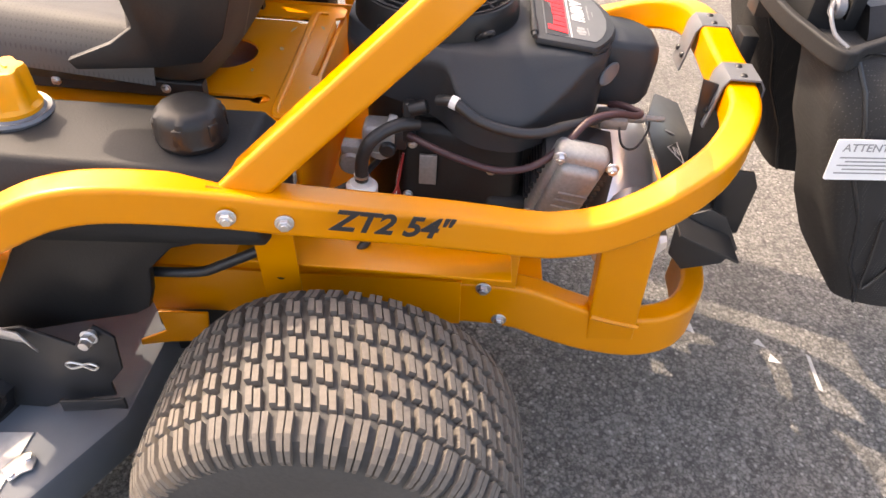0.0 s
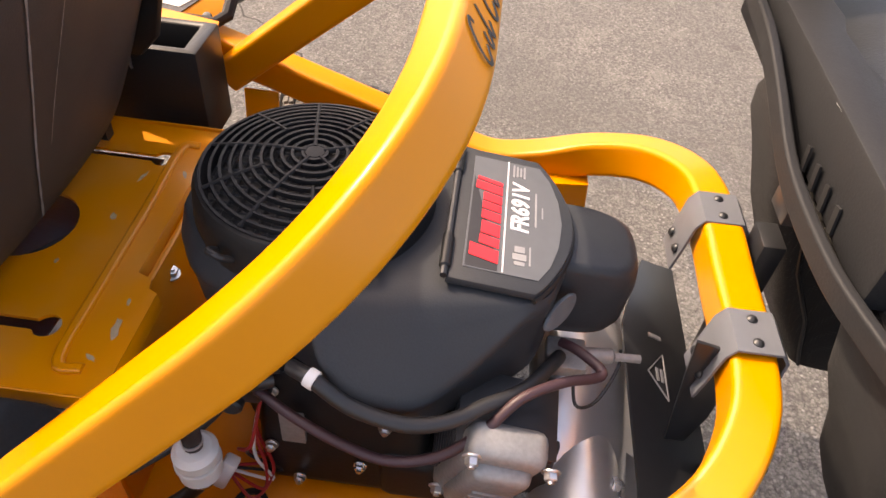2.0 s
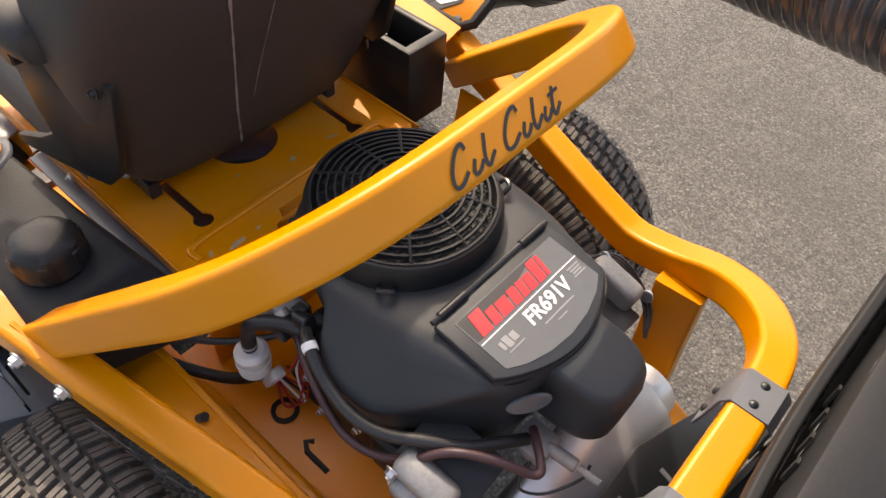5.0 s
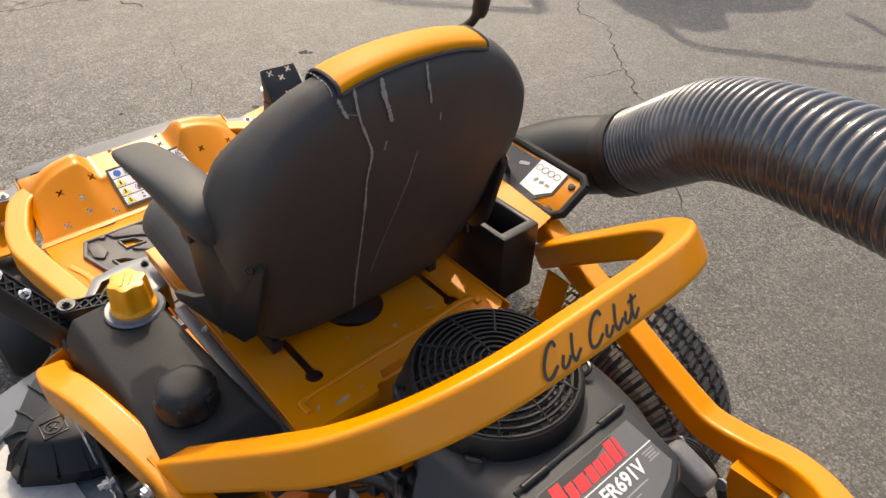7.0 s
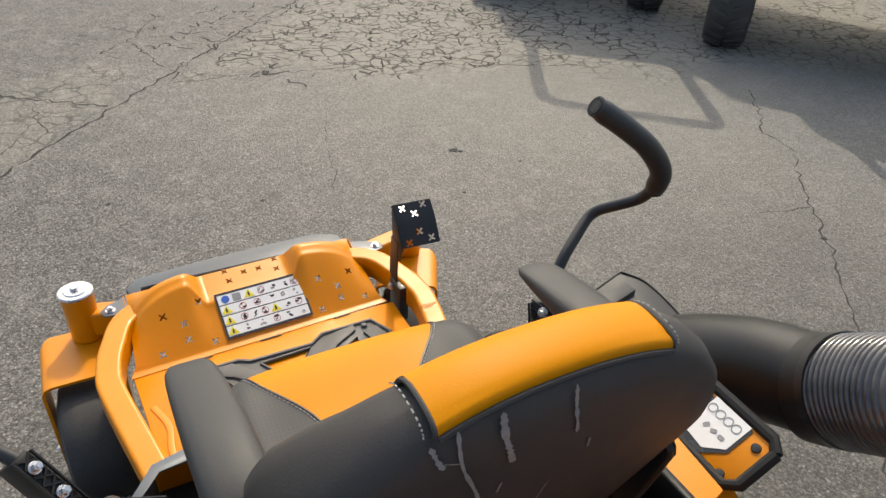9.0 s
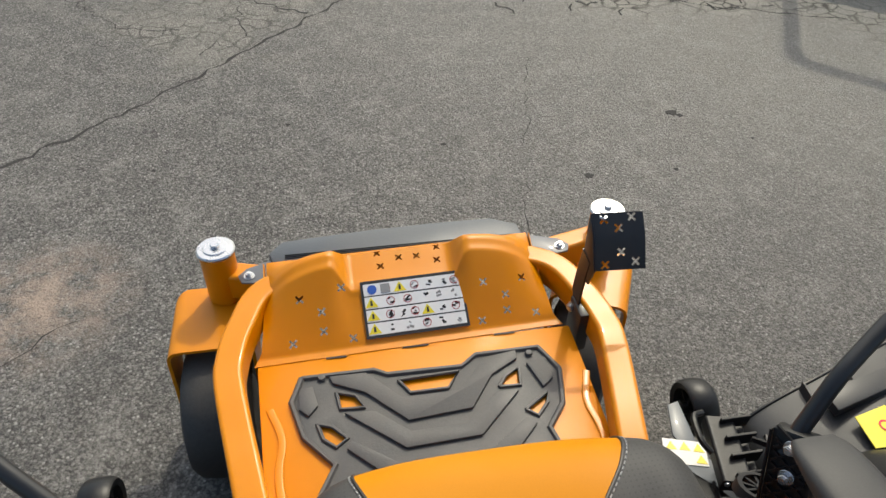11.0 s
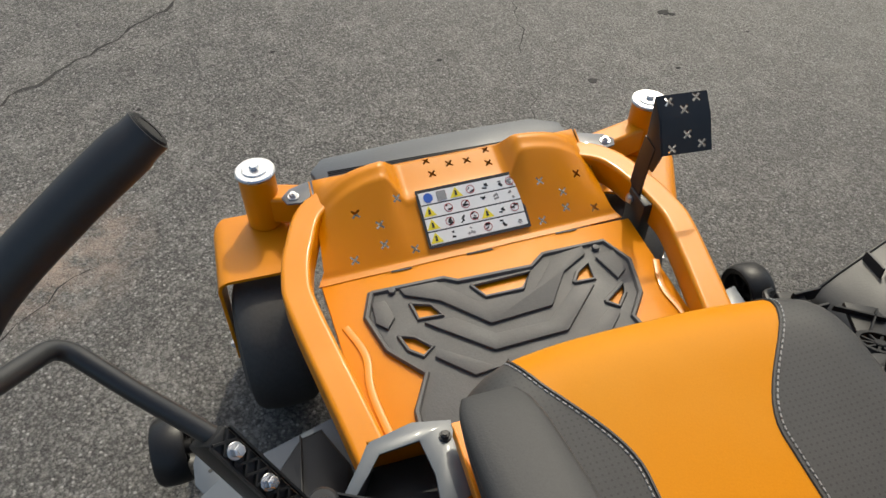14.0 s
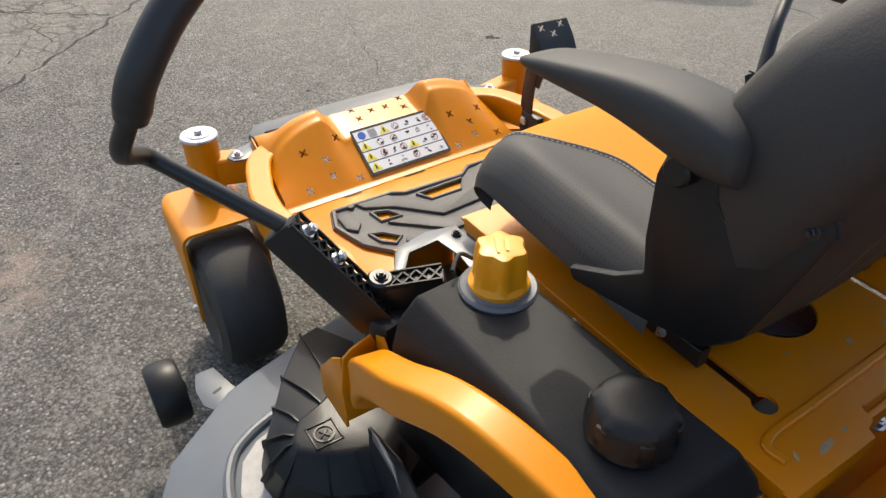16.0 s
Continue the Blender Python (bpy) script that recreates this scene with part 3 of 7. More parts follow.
def rear_wheel(side):
    c = V((-AXLE_X if side < 0 else AXLE_X - 0.040, AXLE_Y, TYRE_R))
    m = Matrix.Translation(c) @ pose(0, 0, 0, 0, 90, 0)
    R = TYRE_R - 0.012
    w = part("rear_wheel", cyl(c - V((0.05, 0, 0)), c + V((0.05, 0, 0)), 0.05, n=20), BLACK_STEEL, MOWER, "wide turf wheel with a blocky dusty tread")
    part("tyre", place(lathe(tyre_profile(R, TYRE_W, 0.125), 72), m), DUSTY_RUBBER, w, "black rubber turf tyre")
    # tread: rows of siped blocks across the crown, long shoulder lugs that run down the sidewall
    bm = bmesh.new()
    count, hw = 57, TYRE_W / 2
    step = 2 * math.pi / count

    def crown(x):
        q = abs(x) / hw
        return R - 0.001 - 0.020 * q ** 3.5

    def block(th, dth, x0, x1, hgt, skew):
        rows = []
        for grow, rr in ((1.0, -0.006), (0.96, hgt - 0.003), (0.84, hgt)):
            q = []
            for sx, sa in ((0, -1), (1, -1), (1, 1), (0, 1)):
                x = (x0 + x1) / 2 + (x1 - x0) / 2 * (2 * sx - 1) * (0.5 + grow / 2)
                a = th + dth / 2 * sa * grow + skew * (x / hw)
                r = crown(x) + rr
                q.append(bm.verts.new((c.x + x, c.y + r * math.sin(a), c.z + r * math.cos(a))))
            rows.append(q)
        bm.faces.new(rows[-1])
        for a, b in zip(rows, rows[1:]):
            for i in range(4):
                bm.faces.new((a[i], a[(i + 1) % 4], b[(i + 1) % 4], b[i]))

    def lug(th, dth, sgn):
        rows = []
        for x, r, lift, w in ((0.70, R - 0.006, 0.010, 1.0), (0.86, R - 0.014, 0.010, 1.0), (0.945, R - 0.026, 0.009, 0.94), (0.99, R - 0.040, 0.006, 0.85), (1.0, R - 0.050, 0.001, 0.7)):
            out = V((sgn * min(1.0, max(0.0, (x - 0.80) / 0.2)), 0)) 
            q = []
            for sa, up in ((-1, -0.004), (-0.82, lift), (0.82, lift), (1, -0.004)):
                a = th + dth / 2 * sa * w
                rr = r + up * (1 - 0.75 * abs(out.x))
                q.append(bm.verts.new((c.x + sgn * x * hw + up * out.x * 0.9, c.y + rr * math.sin(a), c.z + rr * math.cos(a))))
            rows.append(q)
        bm.faces.new(rows[0])
        for a, b in zip(rows, rows[1:]):
            for i in range(3):
                bm.faces.new((a[i], a[i + 1], b[i + 1], b[i]))

    edges = [-0.69, -0.415, -0.14, 0.14, 0.415, 0.69]
    for k in range(count):
        for i in range(5):
            x0, x1 = edges[i] * hw + 0.0038, edges[i + 1] * hw - 0.0038
            for half in (-1, 1):
                block((k + 0.12 * i + half * 0.175) * step, step * 0.330, x0 + half * 0.0022 + 0.001, x1 + half * 0.0022 - 0.001, 0.0120 + 0.0005 * half, 0.10)
        for sgn in (-1, 1):
            for half in (-1, 1):
                lug((k + 0.165 * half + (0.0 if sgn < 0 else 0.4)) * step, step * 0.325, sgn)
    part("tread", bm, TREAD, w, "dusty brown tread blocks", sharp=20)
    rimp = [(0.0, -0.03), (0.06, -0.03), (0.065, 0.0), (0.10, 0.01), (0.118, 0.07), (0.132, 0.085), (0.135, 0.10), (0.128, 0.104), (0.122, 0.09), (0.110, 0.06), (0.09, 0.02), (0, 0.02)]
    part("rim", place(lathe([(r, side * z) for r, z in rimp], 40), m), BLACK_STEEL, w, "black pressed steel rim")
    for k in range(5):
        a = 2 * math.pi * k / 5
        part("wheel_nut", hexbolt(c + V((side * 0.012, 0.045 * math.sin(a), 0.045 * math.cos(a))), (side, 0, 0), 0.010), STEEL, w)
    return w


for s in (-1, 1):
    rear_wheel(s)

# upper rails: they rise over the tank, fall to the rear and meet in the bumper
RAIL = [(-0.494, 0.838, 0.545), (-0.503, 0.818, 0.600), (-0.512, 0.765, 0.657), (-0.513, 0.69, 0.70), (-0.500, 0.61, 0.738), (-0.482, 0.53, 0.745), (-0.452, 0.40, 0.725), (-0.435, 0.31, 0.708), (-0.385, 0.08, 0.663), (-0.364, -0.03, 0.640), (-0.355, -0.085, 0.635)]
BUMP = [(-0.348, -0.16, 0.652), (-0.328, -0.24, 0.690), (-0.283, -0.315, 0.735), (-0.20, -0.363, 0.762), (-0.10, -0.375, 0.770), (0, -0.376, 0.772)]
half = RAIL + BUMP
right = [(x + 0.020 * (1 if y > -0.28 else 0.3 if y > -0.37 else 0), y, z + 0.006) for x, y, z in mirror(half[:-1])]
rail_path = smooth(half + right[::-1], 6)
FRAME = part("frame_rail", sweep(rail_path, 0.052, 0.060), YELLOW, MOWER, "yellow square-tube frame bending round as a rear bumper")
for s in (-1, 1):
    for p in ((0.479, 0.382, 0.722), (0.462, 0.309, 0.706)):
        part("bolt", hexbolt((s * p[0], p[1], p[2]), (s, -0.2, 0)), STEEL, FRAME, "zinc bolt head")
    if s < 0:
        foot = plate([(-0.524, 0.613), (-0.509, 0.625), (-0.475, 0.638), (-0.466, 0.618), (-0.454, 0.554), (-0.460, 0.47), (-0.526, 0.47), (-0.531, 0.545)], 0.005, axes((0, 0.862, 0), (1, 0, 0), (0, 0, 1)), 0.001)
        knee = part("front_knee", foot, YELLOW, FRAME, "folded yellow bracket under the rail end")
        part("knee_flange", plate([(0.862, 0.612), (0.90, 0.58), (0.955, 0.51), (0.955, 0.45), (0.862, 0.45)], 0.005, axes((-0.527, 0, 0), (0, 1, 0), (0, 0, 1)), 0.001), YELLOW, knee)
        part("knee_tab", plate([(0.800, 0.60), (0.835, 0.645), (0.862, 0.636), (0.862, 0.52), (0.82, 0.52)], 0.005, axes((-0.468, 0, 0), (0, 1, 0), (0, 0, 1)), 0.001), YELLOW, knee)
# lower rails and posts
LOW = [(-0.303, 0.62, 0.40), (-0.303, 0.42, 0.425), (-0.303, 0.05, 0.437), (-0.303, -0.05, 0.430), (-0.300, -0.12, 0.402), (-0.294, -0.20, 0.374), (-0.284, -0.28, 0.360), (-0.256, -0.345, 0.358), (-0.205, -0.385, 0.360), (-0.15, -0.398, 0.364), (-0.09, -0.40, 0.368)]
for s in (-1, 1):
    low = [(-s * p[0], p[1], p[2]) for p in LOW]
    rail = part("lower_rail", sweep(smooth(low, 6), 0.045, 0.100), YELLOW, MOWER, "yellow lower bumper arm")
    part("rail_sleeve", bx((0.008, 0.56, 0.104), (s * 0.3275, 0.335, 0.432), 0.002, rot=(-2, 0, 0)), YELLOW, rail)
    for p in ((0.3245, 0.018, 0.478), (0.3245, -0.016, 0.404)):
        part("bolt", hexbolt((s * p[0], p[1], p[2]), (s, 0, 0), 0.009), STEEL, rail)
    post = part("bumper_post", sweep([(s * 0.300, -0.222, 0.37), (s * 0.328, -0.20, 0.655)], 0.085, 0.038, up=(s, 0, 0), r=0.004), YELLOW, MOWER)
    part("weld", tube([(s * 0.320, -0.265, 0.408), (s * 0.322, -0.24, 0.414), (s * 0.323, -0.21, 0.42), (s * 0.323, -0.178, 0.428)], 0.006, 6), YELLOW, post)
    strut = part("rail_strut", bx((0.006, 0.062, 0.24), (s * 0.405, 0.345, 0.575), 0.002, rot=(0, s * 8, 0)), YELLOW, MOWER)
    for dz in (0.0, -0.06):
        part("strut_hole", cyl((s * (0.40 + 0.001), 0.345, 0.545 + dz), (s * 0.4035, 0.345, 0.545 + dz), 0.007, n=14), CUP_INSIDE, strut)
# the hoop over the engine
HJ, HC = (0.432, 0.375, 0.735), (0.300, -0.018, 1.095)
hoop = fillet([(-HJ[0] - 0.010, HJ[1] + 0.030, HJ[2] - 0.026), (-HC[0], HC[1], HC[2]), (HC[0], HC[1], HC[2]), (HJ[0] + 0.010, HJ[1] + 0.030, HJ[2] - 0.026)], 0.21, 14)
HN = V((0, 0.67, 0.74)).normalized()
HOOP = part("engine_hoop", sweep(hoop, 0.05, 0.057, up=HN), YELLOW, MOWER, "yellow hoop bar arching over the engine")
hd = V((0, -0.74, 0.67))
em = axes(V((-0.030, HC[1], HC[2])) + hd * 0.0258, (1, 0, 0), HN)


# the maker's mark, as plain loops, crescents and bars
def crescent(x, w, h):
    return [(x + w, h * 0.80), (x + w * 0.80, h), (x + w * 0.35, h * 0.85), (x, h * 0.42), (x + w * 0.05, h * 0.05), (x + w * 0.45, 0.0), (x + w * 0.95, h * 0.22)]


def hook_stroke(x, w, h):
    return [(x + w * 0.25, h), (x + w * 0.02, h * 0.30), (x + w * 0.25, 0.0), (x + w * 0.65, h * 0.15), (x + w * 1.0, h * 0.6 if h < 0.02 else h * 0.3)]


for x, w, h, fn in ((-0.098, 0.022, 0.034, crescent), (-0.070, 0.015, 0.014, hook_stroke), (-0.052, 0.015, 0.030, hook_stroke), (-0.020, 0.024, 0.034, crescent), (0.008, 0.014, 0.014, hook_stroke), (0.026, 0.015, 0.030, hook_stroke), (0.044, 0.013, 0.014, hook_stroke), (0.059, 0.013, 0.028, hook_stroke)):
    part("emblem_stroke", ribbon([(px + 0.30 * py, py - 0.017) for px, py in fn(x, w, h)], 0.0042, em), INK, HOOP)
part("emblem_stroke", ribbon([(0.060, 0.004), (0.070, 0.005), (0.078, 0.006)], 0.0035, em), INK, HOOP)
tx = V((0.215, -0.96, -0.19)).normalized()
lettering("rail_lettering", "ZT2 54\"", 0.050, axes((-0.4490, 0.163, 0.704), tx, (0.0, -0.2, 1)), INK, FRAME, shear=0.2, bold=0.0015, squeeze=0.98)
for s in (-1, 1):
    part("weld", tube([(s * 0.462, 0.345, 0.742), (s * 0.455, 0.38, 0.748), (s * 0.46, 0.41, 0.756)], 0.005, 6), YELLOW, HOOP)

# rear bumper clamps: a folded strap with rivets
for s in (-1, 1):
    cx = s * 0.105
    strap = [(-0.332, 0.715), (-0.337, 0.745), (-0.343, 0.792), (-0.351, 0.806), (-0.400, 0.806), (-0.409, 0.794), (-0.411, 0.725)]
    cl = part("bumper_clamp", sweep([(cx, y, z) for y, z in strap], 0.062, 0.004, up=lambda i: ((0, 1, 0.1), (0, 1, 0.12), (0, 0.8, 0.6), (0, 0.3, 0.95), (0, -0.3, 0.95), (0, -0.8, 0.6), (0, -1, 0.0))[i], r=0.001), BRACKET, MOWER, "grey steel clamp over the bumper tube")
    for dx in (-0.017, 0.017):
        part("rivet", lathe_at((cx + dx, -0.375, 0.807), (0, 0, 1)), BLACK_STEEL, cl)
        part("rivet", lathe_at((cx + dx, -0.333, 0.742), (0, 1, 0.3)), BLACK_STEEL, cl)
        part("rivet", lathe_at((cx + dx, -0.412, 0.742), (0, -1, 0)), BLACK_STEEL, cl)

# seat pan: pressed sheet with a raised rear rib, slots and a round cut-out
def keyhole(x, y0, y1, w=0.008, r=0.0165):
    a0 = math.asin(w / r)
    return [(x + w, y1), (x - w, y1)] + [(x + r * math.sin(a), y0 + r * math.cos(a)) for a in [-a0 - (2 * math.pi - 2 * a0) * k / 16 for k in range(17)]]


pan_holes = [keyhole(-0.160, 0.420, 0.535), keyhole(0.165, 0.414, 0.53), [(0.064 * math.cos(2 * math.pi * k / 32), 0.531 + 0.064 * math.sin(2 * math.pi * k / 32)) for k in range(32)]]
pan = plate([(-0.250, 0.318), (-0.092, 0.318), (-0.086, 0.330), (-0.070, 0.334), (-0.062, 0.354), (0.185, 0.354), (0.195, 0.337), (0.232, 0.337), (0.250, 0.352), (0.250, 0.95), (-0.250, 0.95)], 0.005, pose(0, 0, 0.715), 0, pan_holes)
PAN = part("seat_pan", pan, YELLOW_PAN, MOWER, "dusty yellow pressed-steel seat pan with keyhole slots")
part("pan_bead", sweep(smooth([(-0.212, 0.352, 0.720), (-0.205, 0.383, 0.7205), (-0.10, 0.388, 0.7205), (0.06, 0.392, 0.7205), (0.19, 0.396, 0.7205), (0.205, 0.372, 0.720)], 5), 0.014, 0.010, r=0.004), YELLOW_PAN, PAN)
part("pan_apron", bx((0.155, 0.004, 0.022), (-0.17, 0.318, 0.708), 0.001, rot=(-12, 0, 0)), YELLOW_PAN, PAN)
part("pan_apron", bx((0.24, 0.004, 0.030), (0.06, 0.353, 0.703), 0.001, rot=(-8, 0, 0)), YELLOW_PAN, PAN)
for s in (-1, 1):
    part("pan_flange", sweep([(s * 0.2485, 0.33, 0.712), (s * 0.2485, 0.94, 0.712)], 0.004, 0.026, r=0.0015), YELLOW_PAN, PAN)
    part("flange_bolt", hexbolt((s * 0.2505, 0.66, 0.708), (s, 0, 0), 0.006, 0.005, 0.009), STEEL, PAN)
part("pan_brace", add(bx((0.44, 0.17, 0.004), (0, 0.53, 0.672), 0.001), bx((0.10, 0.34, 0.004), (0.0, 0.62, 0.676), 0.001)), STEP_RUBBER, PAN, "grey steel brace under the pan")
part("spring_rod", tube([(-0.10, 0.57, 0.690), (0.02, 0.482, 0.690), (0.05, 0.47, 0.690)], 0.005, 8), CUP_INSIDE, PAN)
rg = random.Random(31)
for x, y, w, h, a in ((-0.150, 0.342, 0.045, 0.012, 8), (-0.195, 0.352, 0.020, 0.006, 60), (-0.110, 0.345, 0.018, 0.004, 15), (0.030, 0.428, 0.018, 0.009, 20), (0.120, 0.425, 0.030, 0.006, -12), (0.135, 0.37, 0.022, 0.006, 30), (-0.06, 0.46, 0.012, 0.006, 0)):
    blotch = [(w / 2 * math.cos(2 * math.pi * k / 11) * rg.uniform(0.5, 1.1), h / 2 * math.sin(2 * math.pi * k / 11) * rg.uniform(0.5, 1.1)) for k in range(11)]
    part("scuff", plate(blotch, 0.0006, pose(x, y, 0.7198, 0, 0, a)), SCUFF, PAN, "pale worn scuff")
part("tank_side_strip", bx((0.03, 0.42, 0.006), (-0.258, 0.56, 0.690), 0.002), DECK_PAINT, PAN, "bare grey strip beside the tank")
part("engine_deck", bx((0.60, 0.50, 0.010), (0, 0.16, 0.455), 0.003), YELLOW_PAN, MOWER, "yellow engine mounting plate")
hook = part("deck_slot", tube([(-0.245, 0.06, 0.4605), (-0.245, 0.11, 0.4605), (-0.235, 0.125, 0.4605), (-0.225, 0.115, 0.4605)], 0.005, 6), CUP_INSIDE, PAN)
part("frame_side", bx((0.012, 0.67, 0.115), (-0.318, 0.298, 0.515), 0.003), YELLOW, MOWER)
part("frame_side", bx((0.012, 0.67, 0.115), (0.318, 0.298, 0.515), 0.003), YELLOW, MOWER)
part("frame_flange", bx((0.075, 0.44, 0.006), (-0.360, 0.20, 0.566), 0.002), YELLOW, MOWER, "yellow flange along the frame side")
part("pan_riser", bx((0.48, 0.01, 0.25), (0, 0.345, 0.58), 0.003), YELLOW_PAN, MOWER)
part("deck_stud", hexbolt((-0.01, 0.345, 0.665), (0, -0.3, 1), 0.010), STEEL, PAN)
# black plastic side skirt and linkage under the rail
part("side_skirt", plate([(0.86, 0.385), (0.815, 0.392), (0.68, 0.436), (0.58, 0.468), (0.556, 0.485), (0.543, 0.52), (0.535, 0.572), (0.493, 0.618), (0.41, 0.644), (0.375, 0.661), (0.44, 0.70), (0.58, 0.70), (0.70, 0.66), (0.80, 0.50)], 0.02, axes((-0.44, 0, 0), (0, 1, 0), (0, 0, 1)), 0.006), BLACK_PLASTIC, MOWER, "black plastic side skirt")
part("hanger_bracket", plate([(0.59, 0.395), (0.50, 0.40), (0.505, 0.345), (0.53, 0.325), (0.585, 0.315), (0.64, 0.30), (0.64, 0.312), (0.60, 0.335), (0.585, 0.345)], 0.006, axes((-0.365, 0, 0), (0, 1, 0), (0, 0, 1)), 0.001), YELLOW, MOWER, "yellow notched hanger bracket")
part("linkage_rod", tube(smooth([(-0.40, 0.575, 0.528), (-0.40, 0.48, 0.537), (-0.40, 0.437, 0.557), (-0.395, 0.375, 0.590)], 6), 0.0085), BLACK_STEEL, MOWER)
part("loose_cable", tube(smooth([(-0.36, 0.335, 0.560), (-0.355, 0.30, 0.540), (-0.35, 0.27, 0.534), (-0.35, 0.24, 0.55), (-0.34, 0.215, 0.58)], 6), 0.0075), HOSE_RUBBER, MOWER)
part("spring_tag", bx((0.004, 0.012, 0.028), (-0.328, 0.048, 0.538), 0.001, rot=(20, 0, 0)), BLACK_STEEL, MOWER)
part("rail_hook_slot", tube([(-0.3245, 0.146, 0.522), (-0.3245, 0.092, 0.521), (-0.3245, 0.086, 0.514), (-0.3245, 0.094, 0.508)], 0.0028, 6), CUP_INSIDE, MOWER)

# ---- engine ----
ENG = part("engine", add(bx((0.26, 0.30, 0.26), (0, 0.03, 0.59), 0.025), cyl((0, 0.13, 0.46), (0, 0.13, 0.75), 0.13, n=32, bevel=0.01), bx((0.20, 0.18, 0.12), (0, -0.02, 0.50), 0.02)), BLACK_PLASTIC, MOWER, "black twin-cylinder petrol engine with a round cooling fan")


def ring(cx, cy, z, hw, back, front, n=48, e=2.6, belly=0.0):
    """A rounded outline: hw half-width, back and front reach in y; belly drops the sides."""
    out = []
    for k in range(n):
        a = 2 * math.pi * k / n
        c, s = math.cos(a), math.sin(a)
        x = abs(c) ** (2 / e) * math.copysign(1, c)
        y = abs(s) ** (2 / e) * math.copysign(1, s)
        out.append((cx + hw * x, cy + (front if y > 0 else back) * y, z - belly * max(0.0, 1 - (abs(s) / 0.85) ** 2)))
    return out


# half sections from front to rear: y, top height, top edge, outer edge and its height, foot of the wall
SECT = [(0.285, 0.826, 0.035, 0.06, 0.800, 0.72), (0.25, 0.830, 0.085, 0.112, 0.798, 0.72), (0.19, 0.833, 0.125, 0.143, 0.802, 0.72), (0.135, 0.834, 0.150, 0.163, 0.815, 0.71), (0.108, 0.834, 0.158, 0.176, 0.812, 0.70),
        (0.088, 0.834, 0.154, 0.203, 0.782, 0.695), (0.062, 0.834, 0.150, 0.219, 0.760, 0.69), (0.03, 0.834, 0.146, 0.2235, 0.748, 0.685), (-0.013, 0.834, 0.140, 0.2175, 0.742, 0.68), (-0.046, 0.832, 0.134, 0.195, 0.752, 0.68),
        (-0.09, 0.828, 0.126, 0.160, 0.783, 0.68), (-0.125, 0.824, 0.120, 0.130, 0.812, 0.68), (-0.15, 0.820, 0.095, 0.104, 0.810, 0.69), (-0.168, 0.818, 0.040, 0.050, 0.806, 0.70)]


def shroud_half(y, zt, xt, xb, zb, zl):
    """Half a section, from the middle over the soft top edge, down the sloping flank, round its lower edge and down the wall."""
    dx, dz = xb - xt, zt - zb
    pts = [(0.0, zt + 0.0015), (xt * 0.5, zt + 0.001), (xt * 0.86, zt), (xt, zt - 0.0015), (xt + dx * 0.16, zt - dz * 0.11)]
    pts += [(xt + dx * q, zt - dz * (q * 0.94 + 0.06 * q * q)) for q in (0.35, 0.55, 0.75, 0.90)]
    pts += [(xb, zb - 0.001), (xb + 0.0015, zb - 0.007), (xb - 0.001, zb - 0.015), (xb - 0.006, zb - 0.03), (xb - 0.014, zl)]
    return [(x, y, z) for x, z in pts]


cols = list(zip(*[shroud_half(*q) for q in SECT]))
cols = [smooth(c, 4) for c in cols]
rows = []
for i in range(len(cols[0])):
    halfrow = [c[i] for c in cols]
    rows.append([V((-p.x, p.y, p.z)) for p in halfrow[:0:-1]] + halfrow)
shroud = loft(rows)
part("shroud", shroud, SHROUD, ENG, "dark grey moulded engine cover", sharp=50)
FAN = (0, 0.135)
part("fan_collar", place(lathe([(0.142, -0.09), (0.144, -0.01), (0.140, 0.032), (0.135, 0.042), (0.129, 0.044), (0.125, 0.038), (0.123, 0.0)], 56), pose(*FAN, 0.830)), BLACK_PLASTIC, ENG, "black round fan housing")
grille = []
dome = lambda r: 0.874 + 0.020 * (1 - (r / 0.127) ** 2)
for r in [0.012 + 0.0116 * k for k in range(11)]:
    grille.append(place(lathe([(r, 0.0), (r + 0.0034, 0.0), (r + 0.0034, 0.006), (r, 0.006), (r, 0.0)], 48), pose(*FAN, dome(r) - 0.004)))
for k in range(10):
    a = 2 * math.pi * k / 10 + 0.2
    grille.append(tube([(r * math.cos(a), FAN[1] + r * math.sin(a), dome(r) + 0.001) for r in ((0.010, 0.05, 0.09, 0.11, 0.128) if k % 2 == 0 else (0.058, 0.075, 0.09, 0.11, 0.128))], 0.0026, 6))
grille.append(place(lathe([(0, 0), (0.012, 0), (0.011, 0.004), (0, 0.005)], 16), pose(*FAN, dome(0) - 0.002)))
part("fan_grille", add(*grille), GRILLE, ENG, "round black spoked fan grille")
part("fan_screen", cyl((*FAN, 0.838), (*FAN, 0.850), 0.124, n=40), CUP_INSIDE, ENG)
screen = []
for k in range(-8, 9):
    x = k * 0.0145
    L = math.sqrt(max(0, 0.122 ** 2 - x * x))
    screen.append(tube([(x, FAN[1] - L, 0.8535), (x, FAN[1] + L, 0.8535)], 0.0016, 4))
    screen.append(tube([(-L, FAN[1] + x, 0.8535), (L, FAN[1] + x, 0.8535)], 0.0016, 4))
part("debris_screen", add(*screen), BLACK_STEEL, ENG, kind="stuff")
